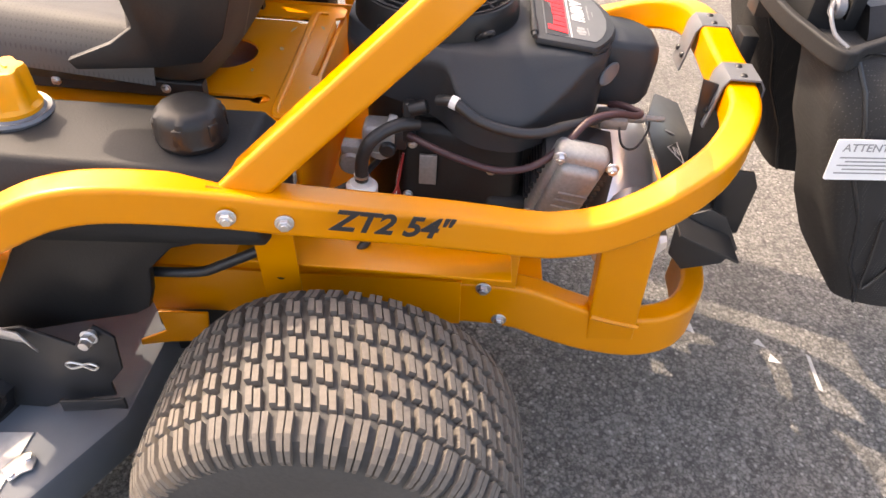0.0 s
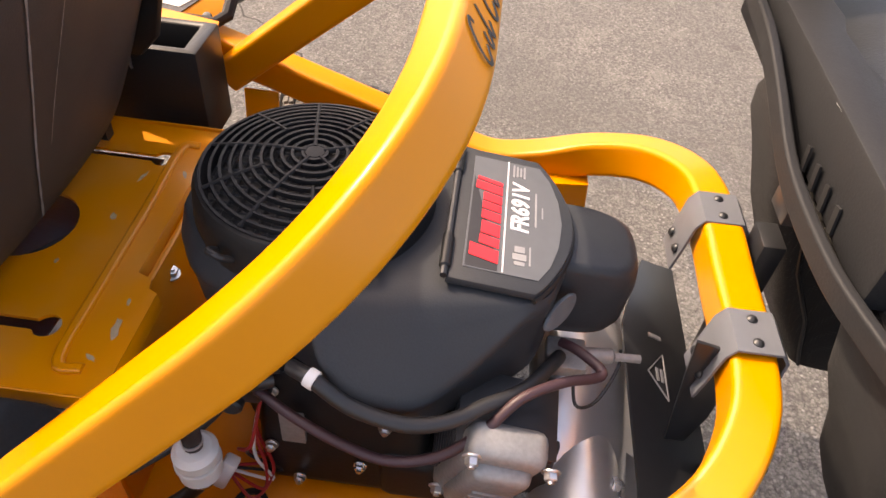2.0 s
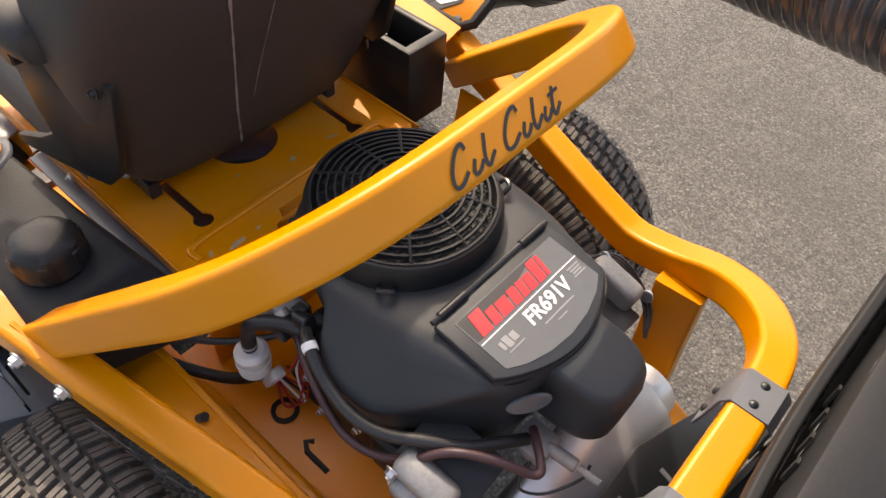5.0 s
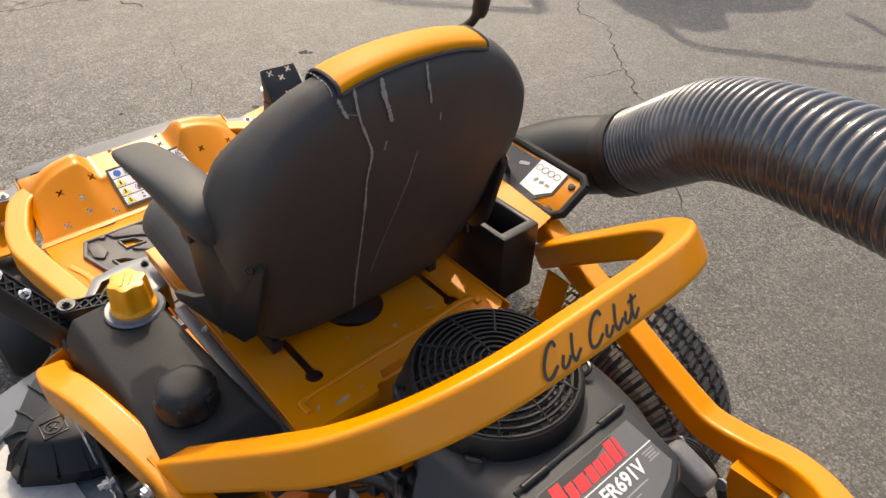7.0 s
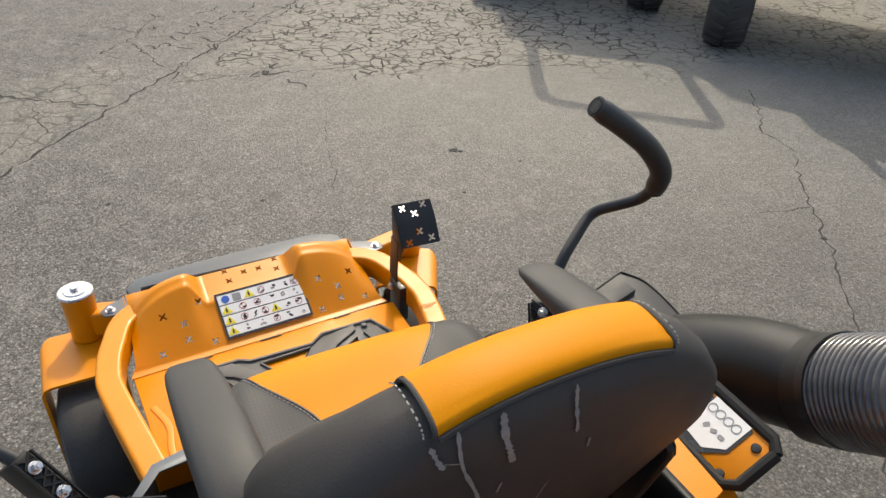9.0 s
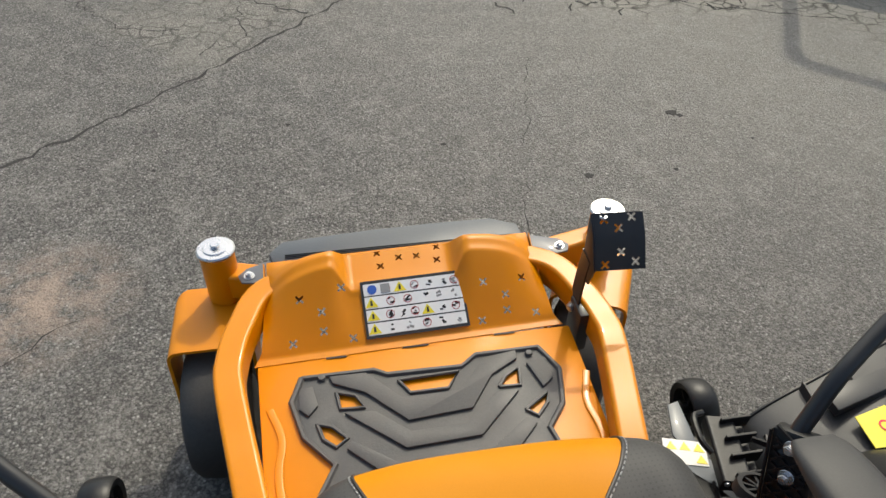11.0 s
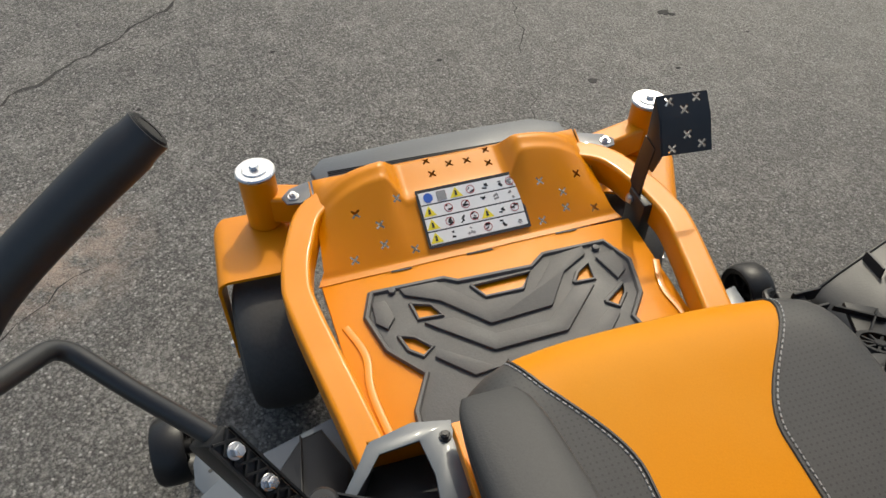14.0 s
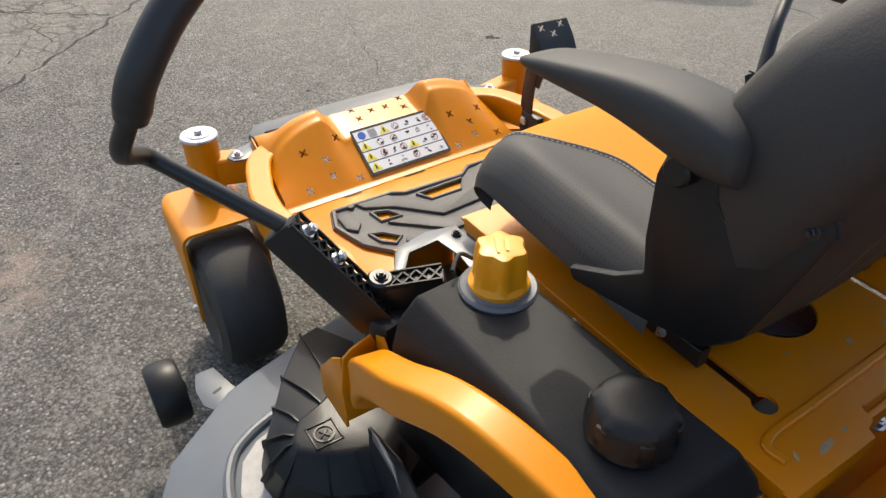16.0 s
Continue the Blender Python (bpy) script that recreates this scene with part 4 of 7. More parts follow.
for a in (35, 150, 215, 330):
    p = V((0.142 * math.cos(radians(a)), FAN[1] + 0.142 * math.sin(radians(a)), 0.850))
    q = V((math.cos(radians(a)), math.sin(radians(a)), 0))
    part("lifting_eye", tube(smooth([p + V((0, 0, -0.012)) - q.cross(V((0, 0, 1))) * 0.012, p + q * 0.014 - q.cross(V((0, 0, 1))) * 0.008, p + q * 0.014 + q.cross(V((0, 0, 1))) * 0.008, p + V((0, 0, -0.012)) + q.cross(V((0, 0, 1))) * 0.012], 5), 0.004, 8), BLACK_STEEL, ENG)
# hinged filter lid: straight at the hinge, bowed to the rear
arc = [(-0.118 + 0.236 * k / 24, -0.098 - 0.045 * math.sin(math.pi * k / 24) ** 0.85) for k in range(25)]
lidm = pose(-0.003, -0.030, 0.836, 6.2, 0, 0)
LID = part("filter_lid", plate([(0.118, 0.0), (-0.118, 0.0)] + arc, 0.011, lidm, 0.003), SHROUD, ENG, "hinged filter lid with a maker's label")
part("lid_groove", tube([lidm @ V((x, y, 0.0005)) for x, y in arc], 0.0042, 6), CUP_INSIDE, LID)
lm = lidm @ pose(0.002, -0.058, 0.0112)
part("filter_label", plate([(0.100, 0.042), (-0.100, 0.042), (-0.100, -0.042), (-0.075, -0.056), (-0.04, -0.066), (0, -0.070), (0.04, -0.066), (0.075, -0.056), (0.100, -0.042)], 0.0008, lm), LABEL_GREY, LID, "grey label with red and white writing")
for x in (-0.080, 0.085):
    part("hinge", cyl(lidm @ V((x - 0.026, 0.003, 0.012)), lidm @ V((x + 0.026, 0.003, 0.012)), 0.0062, n=12, bevel=0.002), BLACK_PLASTIC, LID)
part("hinge_rod", cyl(lidm @ V((-0.118, 0.003, 0.012)), lidm @ V((0.118, 0.003, 0.012)), 0.0040, n=8), BLACK_STEEL, LID)
part("label_block", plate([(-0.098, 0.004), (-0.085, 0.004), (0.06, 0.040), (-0.098, 0.040)], 0.0005, lm @ pose(0, 0, 0.0006)), INK, LID)
x = -0.088
for k, (w, h) in enumerate(((0.023, 0.033), (0.017, 0.023), (0.024, 0.022), (0.017, 0.023), (0.014, 0.023), (0.017, 0.023), (0.017, 0.033), (0.007, 0.032))):
    wid = [(x, 0.004), (x + w * 0.86, 0.004), (x + w * 0.86 + h * 0.22, 0.004 + h), (x + h * 0.22, 0.004 + h)]
    part("emblem_block", plate(wid, 0.0006, lm @ pose(0, 0, 0.0014)), RED, LID, "red emblem block")
    x += w + 0.0008
lettering("label_lettering", "FR691V", 0.030, lm @ pose(0.014, -0.020, 0.0014), LABEL_WHITE, LID, squeeze=0.92, bold=0.0007, shear=0.12)
part("label_rule", plate([(-0.098, 0), (0.10, 0), (0.10, 0.0017), (-0.098, 0.0017)], 0.0006, lm @ pose(0, -0.0025, 0.001)), LABEL_WHITE, LID)
for k in range(4):
    part("print_bar", plate(rrect(0.024 - 0.003 * (k % 3), 0.0024, 0.0004, 1), 0.0006, lm @ pose(0.083, -0.009 - 0.0045 * k, 0.001)), INK_GREY, LID)
part("print_bar", plate(rrect(0.062, 0.0022, 0.0004, 1), 0.0006, lm @ pose(0.016, -0.038, 0.001)), INK_GREY, LID)
part("print_bar", plate(rrect(0.020, 0.0018, 0.0004, 1), 0.0006, lm @ pose(0.012, -0.046, 0.001)), INK_GREY, LID)
for k, (w, h, dx) in enumerate(((0.006, 0.012, -0.014), (0.010, 0.016, -0.004), (0.010, 0.012, 0.008))):
    part("print_block", plate(rrect(w, h, 0.001), 0.0006, lm @ pose(-0.066 + dx, -0.020, 0.001)), INK_GREY, LID)
part("print_bar", plate(rrect(0.030, 0.0018, 0.0004, 1), 0.0006, lm @ pose(-0.066, -0.032, 0.001)), INK_GREY, LID)
# filter housing under the rim of the lid, and the bowl that juts out behind it
housing = []
for k, z in ((0.86, 0.690), (0.94, 0.712), (0.97, 0.76), (0.965, 0.806), (0.955, 0.818)):
    housing.append([(x * k - 0.003, -0.030 + (y * k if y < 0 else y), z - 0.1 * max(0.0, -y - 0.02) * (1 if z > 0.8 else 0)) for x, y in [(0.112, 0.0), (-0.112, 0.0)] + arc])
part("filter_housing", loft(housing), SHROUD, ENG, "dark grey air filter housing", sharp=40)
bowl = []
for z, k, rear in ((0.690, 0.70, -0.236), (0.697, 0.88, -0.250), (0.715, 0.97, -0.258), (0.775, 1.0, -0.262), (0.796, 0.98, -0.259), (0.806, 0.93, -0.253), (0.8105, 0.84, -0.243)):
    ringp = []
    for a in range(17):
        th = math.pi * a / 16
        c, q = math.cos(th), math.sin(th)
        ringp.append((0.006 + 0.060 * k * math.copysign(abs(c) ** 0.55, c), -0.170 + (rear + 0.170) * q ** 0.62, z + (0.010 * (1 - q) if z > 0.78 else 0)))
    bowl.append([(0.006 + 0.066 * k, -0.115, z + (0.012 if z > 0.78 else 0))] + ringp + [(0.006 - 0.066 * k, -0.115, z + (0.012 if z > 0.78 else 0))])
part("filter_bowl", loft(bowl), SHROUD, ENG, "dark grey air filter bowl", sharp=45)
# pale disc added where the housing has an oval recess
part("oval_disc", place(loft([[(0.030 * k * math.cos(2 * math.pi * i / 24), 0.013 * k * math.sin(2 * math.pi * i / 24), h) for i in range(24)] for k, h in ((1.0, 0.0), (1.0, 0.002), (0.9, 0.004))]), axes((-0.086, -0.1655, 0.776), (0.75, -0.55, 0.25), (0.1, 0.5, 0.9))), LABEL_GREY, ENG, "pale oval disc over the recess of the housing")
part("bowl_spigot", add(cyl((-0.075, -0.205, 0.690), (-0.070, -0.25, 0.688), 0.010, n=14, bevel=0.002), cyl((-0.070, -0.252, 0.688), (-0.068, -0.285, 0.687), 0.0055, n=10), bx((0.05, 0.05, 0.02), (-0.08, -0.19, 0.688), 0.004)), ALU, ENG, "grey hose fitting")
# muffler under a bare sheet, and the black guard behind it
part("muffler", place(loft([[(x, 0.062 * math.cos(t), 0.062 * math.sin(t)) for t in [2 * math.pi * k / 32 for k in range(32)]] for x in (-0.22, 0.22)]), pose(0, -0.235, 0.505)), MUFFLER, ENG, "bare metal muffler")
sheet = fillet([(0, -0.178, 0.50), (0, -0.186, 0.622), (0, -0.235, 0.616), (0, -0.300, 0.575), (0, -0.325, 0.52)], 0.020, 5)
part("heat_shield", loft([[(x, p.y, p.z - dz * (1.0 if p.z > 0.55 else 0.4)) for x, dz in ((-0.176, 0.105), (-0.172, 0.078), (-0.160, 0.066), (-0.10, 0.036), (0.0, 0.002), (0.09, -0.004), (0.16, 0.0))] for p in sheet], closed=False), MUFFLER, ENG, "bare bright sheet heat shield")
for y in (-0.232, -0.282):
    part("shield_bolt", hexbolt((-0.167, y, 0.548 - (0.232 + y) * -0.12), (-0.4, 0, 0.9), 0.007), STEEL, ENG)
part("shield_bracket", bx((0.012, 0.03, 0.12), (-0.172, -0.178, 0.575), 0.003), BLACK_STEEL, ENG)
GUARD = part("muffler_guard", plate([(-0.30, -0.06), (0.235, -0.06), (0.225, 0.005), (0.06, 0.060), (-0.30, 0.060)], 0.005, axes((0, -0.346, 0.580), (1, 0, 0), (0, 0.92, 0.39)), 0.001), BLACK_STEEL, MOWER, "black muffler guard plate")
part("guard_skirt", bx((0.36, 0.005, 0.06), (0.04, -0.402, 0.525), 0.001), BLACK_STEEL, GUARD)
part("guard_wing", plate([(-0.306, 0.592), (-0.357, 0.615), (-0.386, 0.600), (-0.427, 0.533), (-0.408, 0.497), (-0.342, 0.476), (-0.31, 0.51)], 0.005, axes((-0.232, 0, 0), (0, 1, 0), (0, 0, 1)), 0.001), BLACK_STEEL, GUARD)
part("guard_wing", plate([(-0.378, 0.650), (-0.436, 0.650), (-0.451, 0.621), (-0.449, 0.514), (-0.429, 0.512), (-0.390, 0.564)], 0.005, axes((-0.162, 0, 0), (0, 1, 0), (0, 0, 1)), 0.001), BLACK_STEEL, GUARD)
part("mount_plate", plate([(-0.319, 0.734), (-0.313, 0.796), (-0.345, 0.788), (-0.372, 0.722), (-0.371, 0.658), (-0.360, 0.60), (-0.335, 0.60)], 0.005, axes((-0.122, 0, 0), (0, 1, 0), (0, 0, 1)), 0.001), BLACK_STEEL, GUARD, "black plate under the clamp")
gm = axes((-0.03, -0.346, 0.5865), (1, 0, 0), (0, 0.92, 0.39))
marks = [place(tube([(-0.02, -0.01, 0), (0.02, 0.02, 0), (0.06, -0.01, 0), (-0.02, -0.01, 0)], 0.0015, 4), gm)] + [place(bx((0.022, 0.004, 0.002), (0.02, -0.004 + 0.008 * k, 0), 0), gm) for k in range(2)] + [place(bx((0.007, 0.022, 0.002), (0.09, 0.0, 0), 0), gm)]
part("guard_mark", add(*marks), INK_GREY, GUARD, "worn warning mark", kind="stuff")
# left cylinder: head, rocker cover and fittings
for s in (-1, 1):
    hm = pose(s * 0.205, -0.112, 0.628, 12, s * 14, 0)
    rc = part("rocker_cover", place(add(bx((0.045, 0.092, 0.18), (0, 0.006, 0), 0.014, seg=3), bx((0.03, 0.070, 0.14), (s * 0.025, 0.006, 0.0), 0.012, seg=3)), hm), ALU, ENG, "cast metal rocker cover")
    for dy, dz in ((-0.045, 0.076), (0.045, 0.076), (-0.045, -0.076), (0.045, -0.076)):
        part("cover_bolt", place(hexbolt((s * 0.018, dy, dz), (s, 0, 0), 0.008, 0.008, 0.011), hm), STEEL, rc)
    part("cover_rib", place(add(*[bx((0.004, 0.05, 0.006), (s * 0.041, 0.0, 0.018 * k - 0.02), 0.001) for k in range(3)]), hm), ALU, rc)
    for k in range(9):
        part("cooling_fin", place(bx((0.09, 0.12, 0.004), (-s * 0.045, 0, -0.06 + 0.014 * k), 0.001), hm), BLACK_STEEL, ENG)
part("engine_side_cover", add(bx((0.10, 0.22, 0.22), (-0.125, 0.075, 0.58), 0.02, rot=(0, 8, 0), seg=3), bx((0.08, 0.12, 0.10), (-0.15, -0.03, 0.52), 0.02, seg=3)), BLACK_PLASTIC, ENG)
for y, z in ((0.16, 0.66), (0.02, 0.62), (0.165, 0.56), (0.05, 0.54), (0.13, 0.50)):
    part("engine_bolt", hexbolt((-0.178 - 0.14 * (0.58 - z), y, z), (-1, 0, 0.1), 0.007, 0.006, 0.009), STEEL, ENG)
CARB = part("carburettor", add(bx((0.035, 0.045, 0.04), (-0.170, 0.190, 0.675), 0.006), cyl((-0.20, 0.20, 0.66), (-0.16, 0.20, 0.66), 0.014, n=20, bevel=0.003), bx((0.022, 0.022, 0.075), (-0.178, 0.165, 0.71), 0.005), cyl((-0.185, 0.135, 0.745), (-0.185, 0.165, 0.735), 0.012, n=16, bevel=0.002)), BLACK_STEEL, ENG, "black throttle linkage block")
part("carb_bowl", add(bx((0.05, 0.06, 0.05), (-0.165, 0.215, 0.672), 0.010, seg=3), cyl((-0.165, 0.215, 0.652), (-0.165, 0.215, 0.632), 0.024, n=24, bevel=0.005)), ALU, CARB, "dull metal carburettor bowl")
part("clamp", cyl((-0.19, 0.20, 0.715), (-0.19, 0.185, 0.712), 0.012, n=16, bevel=0.002), ALU, CARB)
part("solenoid", add(cyl((-0.19, 0.265, 0.62), (-0.15, 0.265, 0.62), 0.022, n=24, bevel=0.004), bx((0.03, 0.035, 0.02), (-0.17, 0.265, 0.645), 0.004)), ALU, CARB)
part("cable_plate", bx((0.006, 0.03, 0.06), (-0.192, 0.13, 0.625), 0.001), ALU, ENG)
part("breather_hose", tube(smooth([(-0.205, 0.118, 0.768), (-0.221, 0.091, 0.774), (-0.233, 0.05, 0.752), (-0.238, -0.005, 0.740), (-0.226, -0.05, 0.735), (-0.200, -0.09, 0.735), (-0.165, -0.135, 0.728), (-0.12, -0.165, 0.715), (-0.09, -0.18, 0.70)], 8), 0.0088), HOSE_RUBBER, ENG, "black rubber hose")
part("hose_clip", tube([(-0.2185, 0.0965, 0.775), (-0.2225, 0.0865, 0.773)], 0.0108, 16), LABEL_WHITE, ENG, "white hose clip")
part("fuel_hose", tube(smooth([(-0.19, 0.165, 0.69), (-0.212, 0.12, 0.682), (-0.232, 0.06, 0.672), (-0.242, 0.005, 0.668), (-0.234, -0.05, 0.680), (-0.215, -0.095, 0.715), (-0.188, -0.13, 0.742), (-0.160, -0.175, 0.742), (-0.140, -0.212, 0.730), (-0.130, -0.224, 0.728), (-0.118, -0.218, 0.728), (-0.095, -0.195, 0.724), (-0.08, -0.18, 0.715)], 8), 0.0062), MAROON, ENG, "thin maroon hose")
part("wire_loop", tube(smooth([(-0.09, -0.20, 0.69), (-0.135, -0.205, 0.668), (-0.115, -0.235, 0.652), (-0.07, -0.262, 0.664), (-0.055, -0.262, 0.685)], 6), 0.0022, 6), HOSE_RUBBER, ENG)
FX, FY = -0.229, 0.240
fz = lambda z: (FX, FY, z)
FIL = part("fuel_filter", add(cyl(fz(0.556), fz(0.584), 0.0265, n=28, bevel=0.005), cyl(fz(0.586), fz(0.614), 0.0275, n=28, bevel=0.007), cyl(fz(0.582), fz(0.588), 0.0285, n=28, bevel=0.001), cyl(fz(0.612), fz(0.628), 0.009, n=16), cyl(fz(0.540), fz(0.558), 0.010, n=16)), WHITE, MOWER, "white inline fuel filter")
for z in (0.626, 0.532):
    part("hose_clip", place(lathe([(0.0115, 0), (0.0130, 0), (0.0130, 0.004), (0.0115, 0.004), (0.0115, 0)], 18), pose(FX, FY, z)), STEEL, FIL)
part("hose", tube(smooth([(FX, FY, 0.618), (FX + 0.002, FY - 0.002, 0.66), (-0.222, 0.222, 0.695), (-0.200, 0.185, 0.712), (-0.182, 0.150, 0.708)], 8), 0.0115), HOSE_RUBBER, FIL)
part("hose", tube(smooth([(FX, FY, 0.548), (-0.232, 0.250, 0.520), (-0.255, 0.285, 0.500), (-0.285, 0.33, 0.505), (-0.32, 0.38, 0.53)], 8), 0.010), HOSE_RUBBER, FIL)
part("wire_plug", bx((0.022, 0.020, 0.045), (-0.214, 0.218, 0.535), 0.004, rot=(25, 20, 0)), WHITE, FIL, "white wire connector")
for k, m in enumerate((RED_WIRE, RED_WIRE, WHITE, HOSE_RUBBER, RED_WIRE)):
    part("wire", tube(smooth([(-0.212 + 0.003 * k, 0.215, 0.525), (-0.222 + 0.012 * k, 0.185 - 0.010 * k, 0.485 + 0.006 * k), (-0.190, 0.165 + 0.010 * k, 0.51 + 0.010 * k), (-0.175 - 0.006 * k, 0.185, 0.58), (-0.170, 0.175, 0.64)], 6), 0.0024, 6), m, ENG)
part("cable", tube(smooth([(-0.30, 0.37, 0.60), (-0.26, 0.31, 0.595), (-0.20, 0.25, 0.60), (-0.15, 0.22, 0.61)], 6), 0.006, 8), HOSE_RUBBER, ENG)
part("deck_grommet", place(lathe([(0.016, 0), (0.024, 0), (0.024, 0.005), (0.016, 0.005), (0.016, 0)], 24), pose(-0.222, 0.192, 0.460)), BLACK_PLASTIC, ENG)
# wires by the right rear corner
for k in range(3):
    part("harness_wire", tube(smooth([(0.20, -0.05 - 0.006 * k, 0.72), (0.255 + 0.006 * k, -0.10, 0.70), (0.27, -0.16 - 0.008 * k, 0.64), (0.235, -0.20, 0.60)], 6), 0.003, 6), HOSE_RUBBER, ENG)

# ---- seat ----
SEAT = part("seat", bx((0.34, 0.26, 0.03), (0, 0.71, 0.735), 0.01), BLACK_STEEL, MOWER, "high-backed yellow and black operator seat")


def surface(fn, u0, u1, v0, v1, nu=16, nv=28):
    """A grid of fn(u, v); u0 and u1 are functions of v."""
    bm = bmesh.new()
    rows = []
    for j in range(nv + 1):
        v = v0 + (v1 - v0) * j / nv
        a, b = u0(v), u1(v)
        rows.append([bm.verts.new(fn(a + (b - a) * i / nu, v)) for i in range(nu + 1)])
    for p, q in zip(rows, rows[1:]):
        for i in range(nu):
            bm.faces.new((p[i], p[i + 1], q[i + 1], q[i]))
    return bm


def cushion(u, v):
    """u from -1 to 1 over the width, v from 0 (rear) over the top to 1 (under the front lip)."""
    if v < 0.70:
        y, drop = 0.545 + (v / 0.70) * 0.340, 0.0
    else:
        a = (v - 0.70) / 0.30 * math.pi * 0.66
        y, drop = 0.885 + 0.080 * math.sin(a), 0.068 * (1 - math.cos(a))
    zt = 0.853 + 0.026 * min(1, v / 0.65)
    t = max(0.0, (v - 0.60) / 0.40)
    hw = (0.276 if u > 0 else 0.260) - 0.036 * t ** 2.2
    q = min(1.0, abs(u))
    x = math.copysign(hw * q ** 0.92, u)
    side = 1 - math.sqrt(max(0.0, 1 - q ** 5))
    bolster = 0.016 * math.exp(-((q - 0.80) / 0.16) ** 2) * (1 - t)
    return (x, y - 0.05 * q ** 3 * t, zt - drop + bolster - side * max(0.02, 0.070 - drop * 0.4))


def seam(v, s=-1):
    q = min(1.0, max(0.0, (v - 0.42) / 0.42))
    return (0.33 + 0.38 * q * q * (3 - 2 * q)) if s < 0 else (0.235 + 0.42 * q * q * (3 - 2 * q))


part("cushion_centre", surface(cushion, lambda v: -seam(v), lambda v: seam(v, 1), 0, 1), VINYL_YELLOW, SEAT, "smooth yellow centre panel")
for s in (-1, 1):
    part("cushion_bolster", surface(cushion, lambda v: s * seam(v, s), lambda v: s * 1.0, 0, 1, 20), VINYL_PUNCHED, SEAT, "grey perforated side bolster")
    st = []
    for k in range(64):
        v = 0.02 + 0.0148 * k
        st.append(tube([V(cushion(s * (seam(v, s) + 0.02), v)) + V((0, 0, 0.0008)), V(cushion(s * (seam(v + 0.009, s) + 0.02), v + 0.009)) + V((0, 0, 0.0008))], 0.0012, 5))
    part("stitching", add(*st), STITCH, SEAT, "pale contrast stitching", kind="stuff")
    pipe = [V(cushion(s * seam(v, s), v)) + V((0, 0, 0.0005)) for v in [k / 40 for k in range(41)]]
    part("piping", tube(pipe, 0.0022, 6), VINYL, SEAT)
part("cushion_base", loft([ring(0, 0.69, 0.735, 0.185, 0.13, 0.205, e=4), ring(0, 0.69, 0.775, 0.215, 0.14, 0.235, e=3.4), ring(0, 0.69, 0.805, 0.246, 0.15, 0.258, e=3.2)]), VINYL, SEAT)

# half-width and height of the backrest's outline, seen from behind
BW = ((0.03, 0.736), (0.12, 0.738), (0.175, 0.746), (0.207, 0.766), (0.232, 0.81), (0.254, 0.88), (0.268, 0.96), (0.276, 1.05), (0.273, 1.11), (0.262, 1.16), (0.243, 1.20), (0.217, 1.235), (0.190, 1.262), (0.160, 1.284), (0.128, 1.297), (0.08, 1.306), (0.03, 1.309))
BX = 0.010
REAR = ((0.70, 0.512), (0.768, 0.490), (0.90, 0.444), (1.0, 0.408), (1.10, 0.372), (1.18, 0.352), (1.25, 0.344), (1.295, 0.348), (1.32, 0.362))
DEEP = ((0.70, 0.10), (0.85, 0.135), (1.0, 0.150), (1.10, 0.160), (1.17, 0.145), (1.25, 0.100), (1.29, 0.072), (1.32, 0.060))


def along(table, z):
    for (a, va), (b, vb) in zip(table, table[1:]):
        if z <= b:
            q = min(1.0, max(0.0, (z - a) / (b - a)))
            return va + (vb - va) * q
    return table[-1][1]


def back_rear(x, z):
    """The rear face: leaning back as it rises, upright at the top, slightly bowed across."""
    return along(REAR, z) - 0.012 * max(0.0, 1 - ((x - BX) / 0.27) ** 2)


def back_front(x, z):
    return along(REAR, z) + along(DEEP, z) - 0.030 * max(0.0, 1 - ((x - BX) / 0.19) ** 2) * min(1, max(0.0, (1.27 - z) / 0.1))


outline = smooth([(BX + w, 0, z) for w, z in BW] + [(BX - w, 0, z) for w, z in BW[::-1]] + [(BX + BW[0][0], 0, BW[0][1])], 4)[:-1]
MID = V((BX, 0, 1.02))
rows = []
for k, fn, dep in ((0.02, back_rear, 0), (0.3, back_rear, 0), (0.6, back_rear, 0), (0.82, back_rear, 0.0), (0.93, back_rear, 0.004), (0.975, back_rear, 0.014), (1.0, back_rear, 0.034), (1.0, back_front, -0.040), (0.975, back_front, -0.016), (0.93, back_front, -0.005), (0.80, back_front, 0.0), (0.5, back_front, 0), (0.2, back_front, 0), (0.02, back_front, 0)):
    ring_pts = []
    for p in outline:
        q = MID + (p - MID) * k
        ring_pts.append((q.x, fn(q.x, q.z) + dep, q.z))
    rows.append(ring_pts)
part("backrest", loft(rows), BACK_VINYL, SEAT, "black vinyl backrest with pale dried smears", sharp=60)
prof = [(0.347, 1.2990), (0.349, 1.3075), (0.359, 1.3135), (0.380, 1.3165), (0.400, 1.3150), (0.416, 1.306), (0.428, 1.287), (0.446, 1.25), (0.482, 1.15), (0.512, 1.05), (0.562, 0.90), (0.59, 0.86)]
path = smooth([V((0, y, z)) for y, z in prof], 5)
arch = lambda p, x: 0.014 * (abs(x - BX) / 0.128) ** 2.4 if p.z > 1.23 else 0.0
part("backrest_centre", loft([[(x, p.y - (0.004 * (abs(x - BX) / 0.128) ** 2 if i < 8 else 0), p.z - arch(p, x)) for x in [-0.118 + 0.256 * k / 14 for k in range(15)]] for i, p in enumerate(path)], closed=False), VINYL_YELLOW, SEAT, "yellow panel wrapping over the top of the backrest")
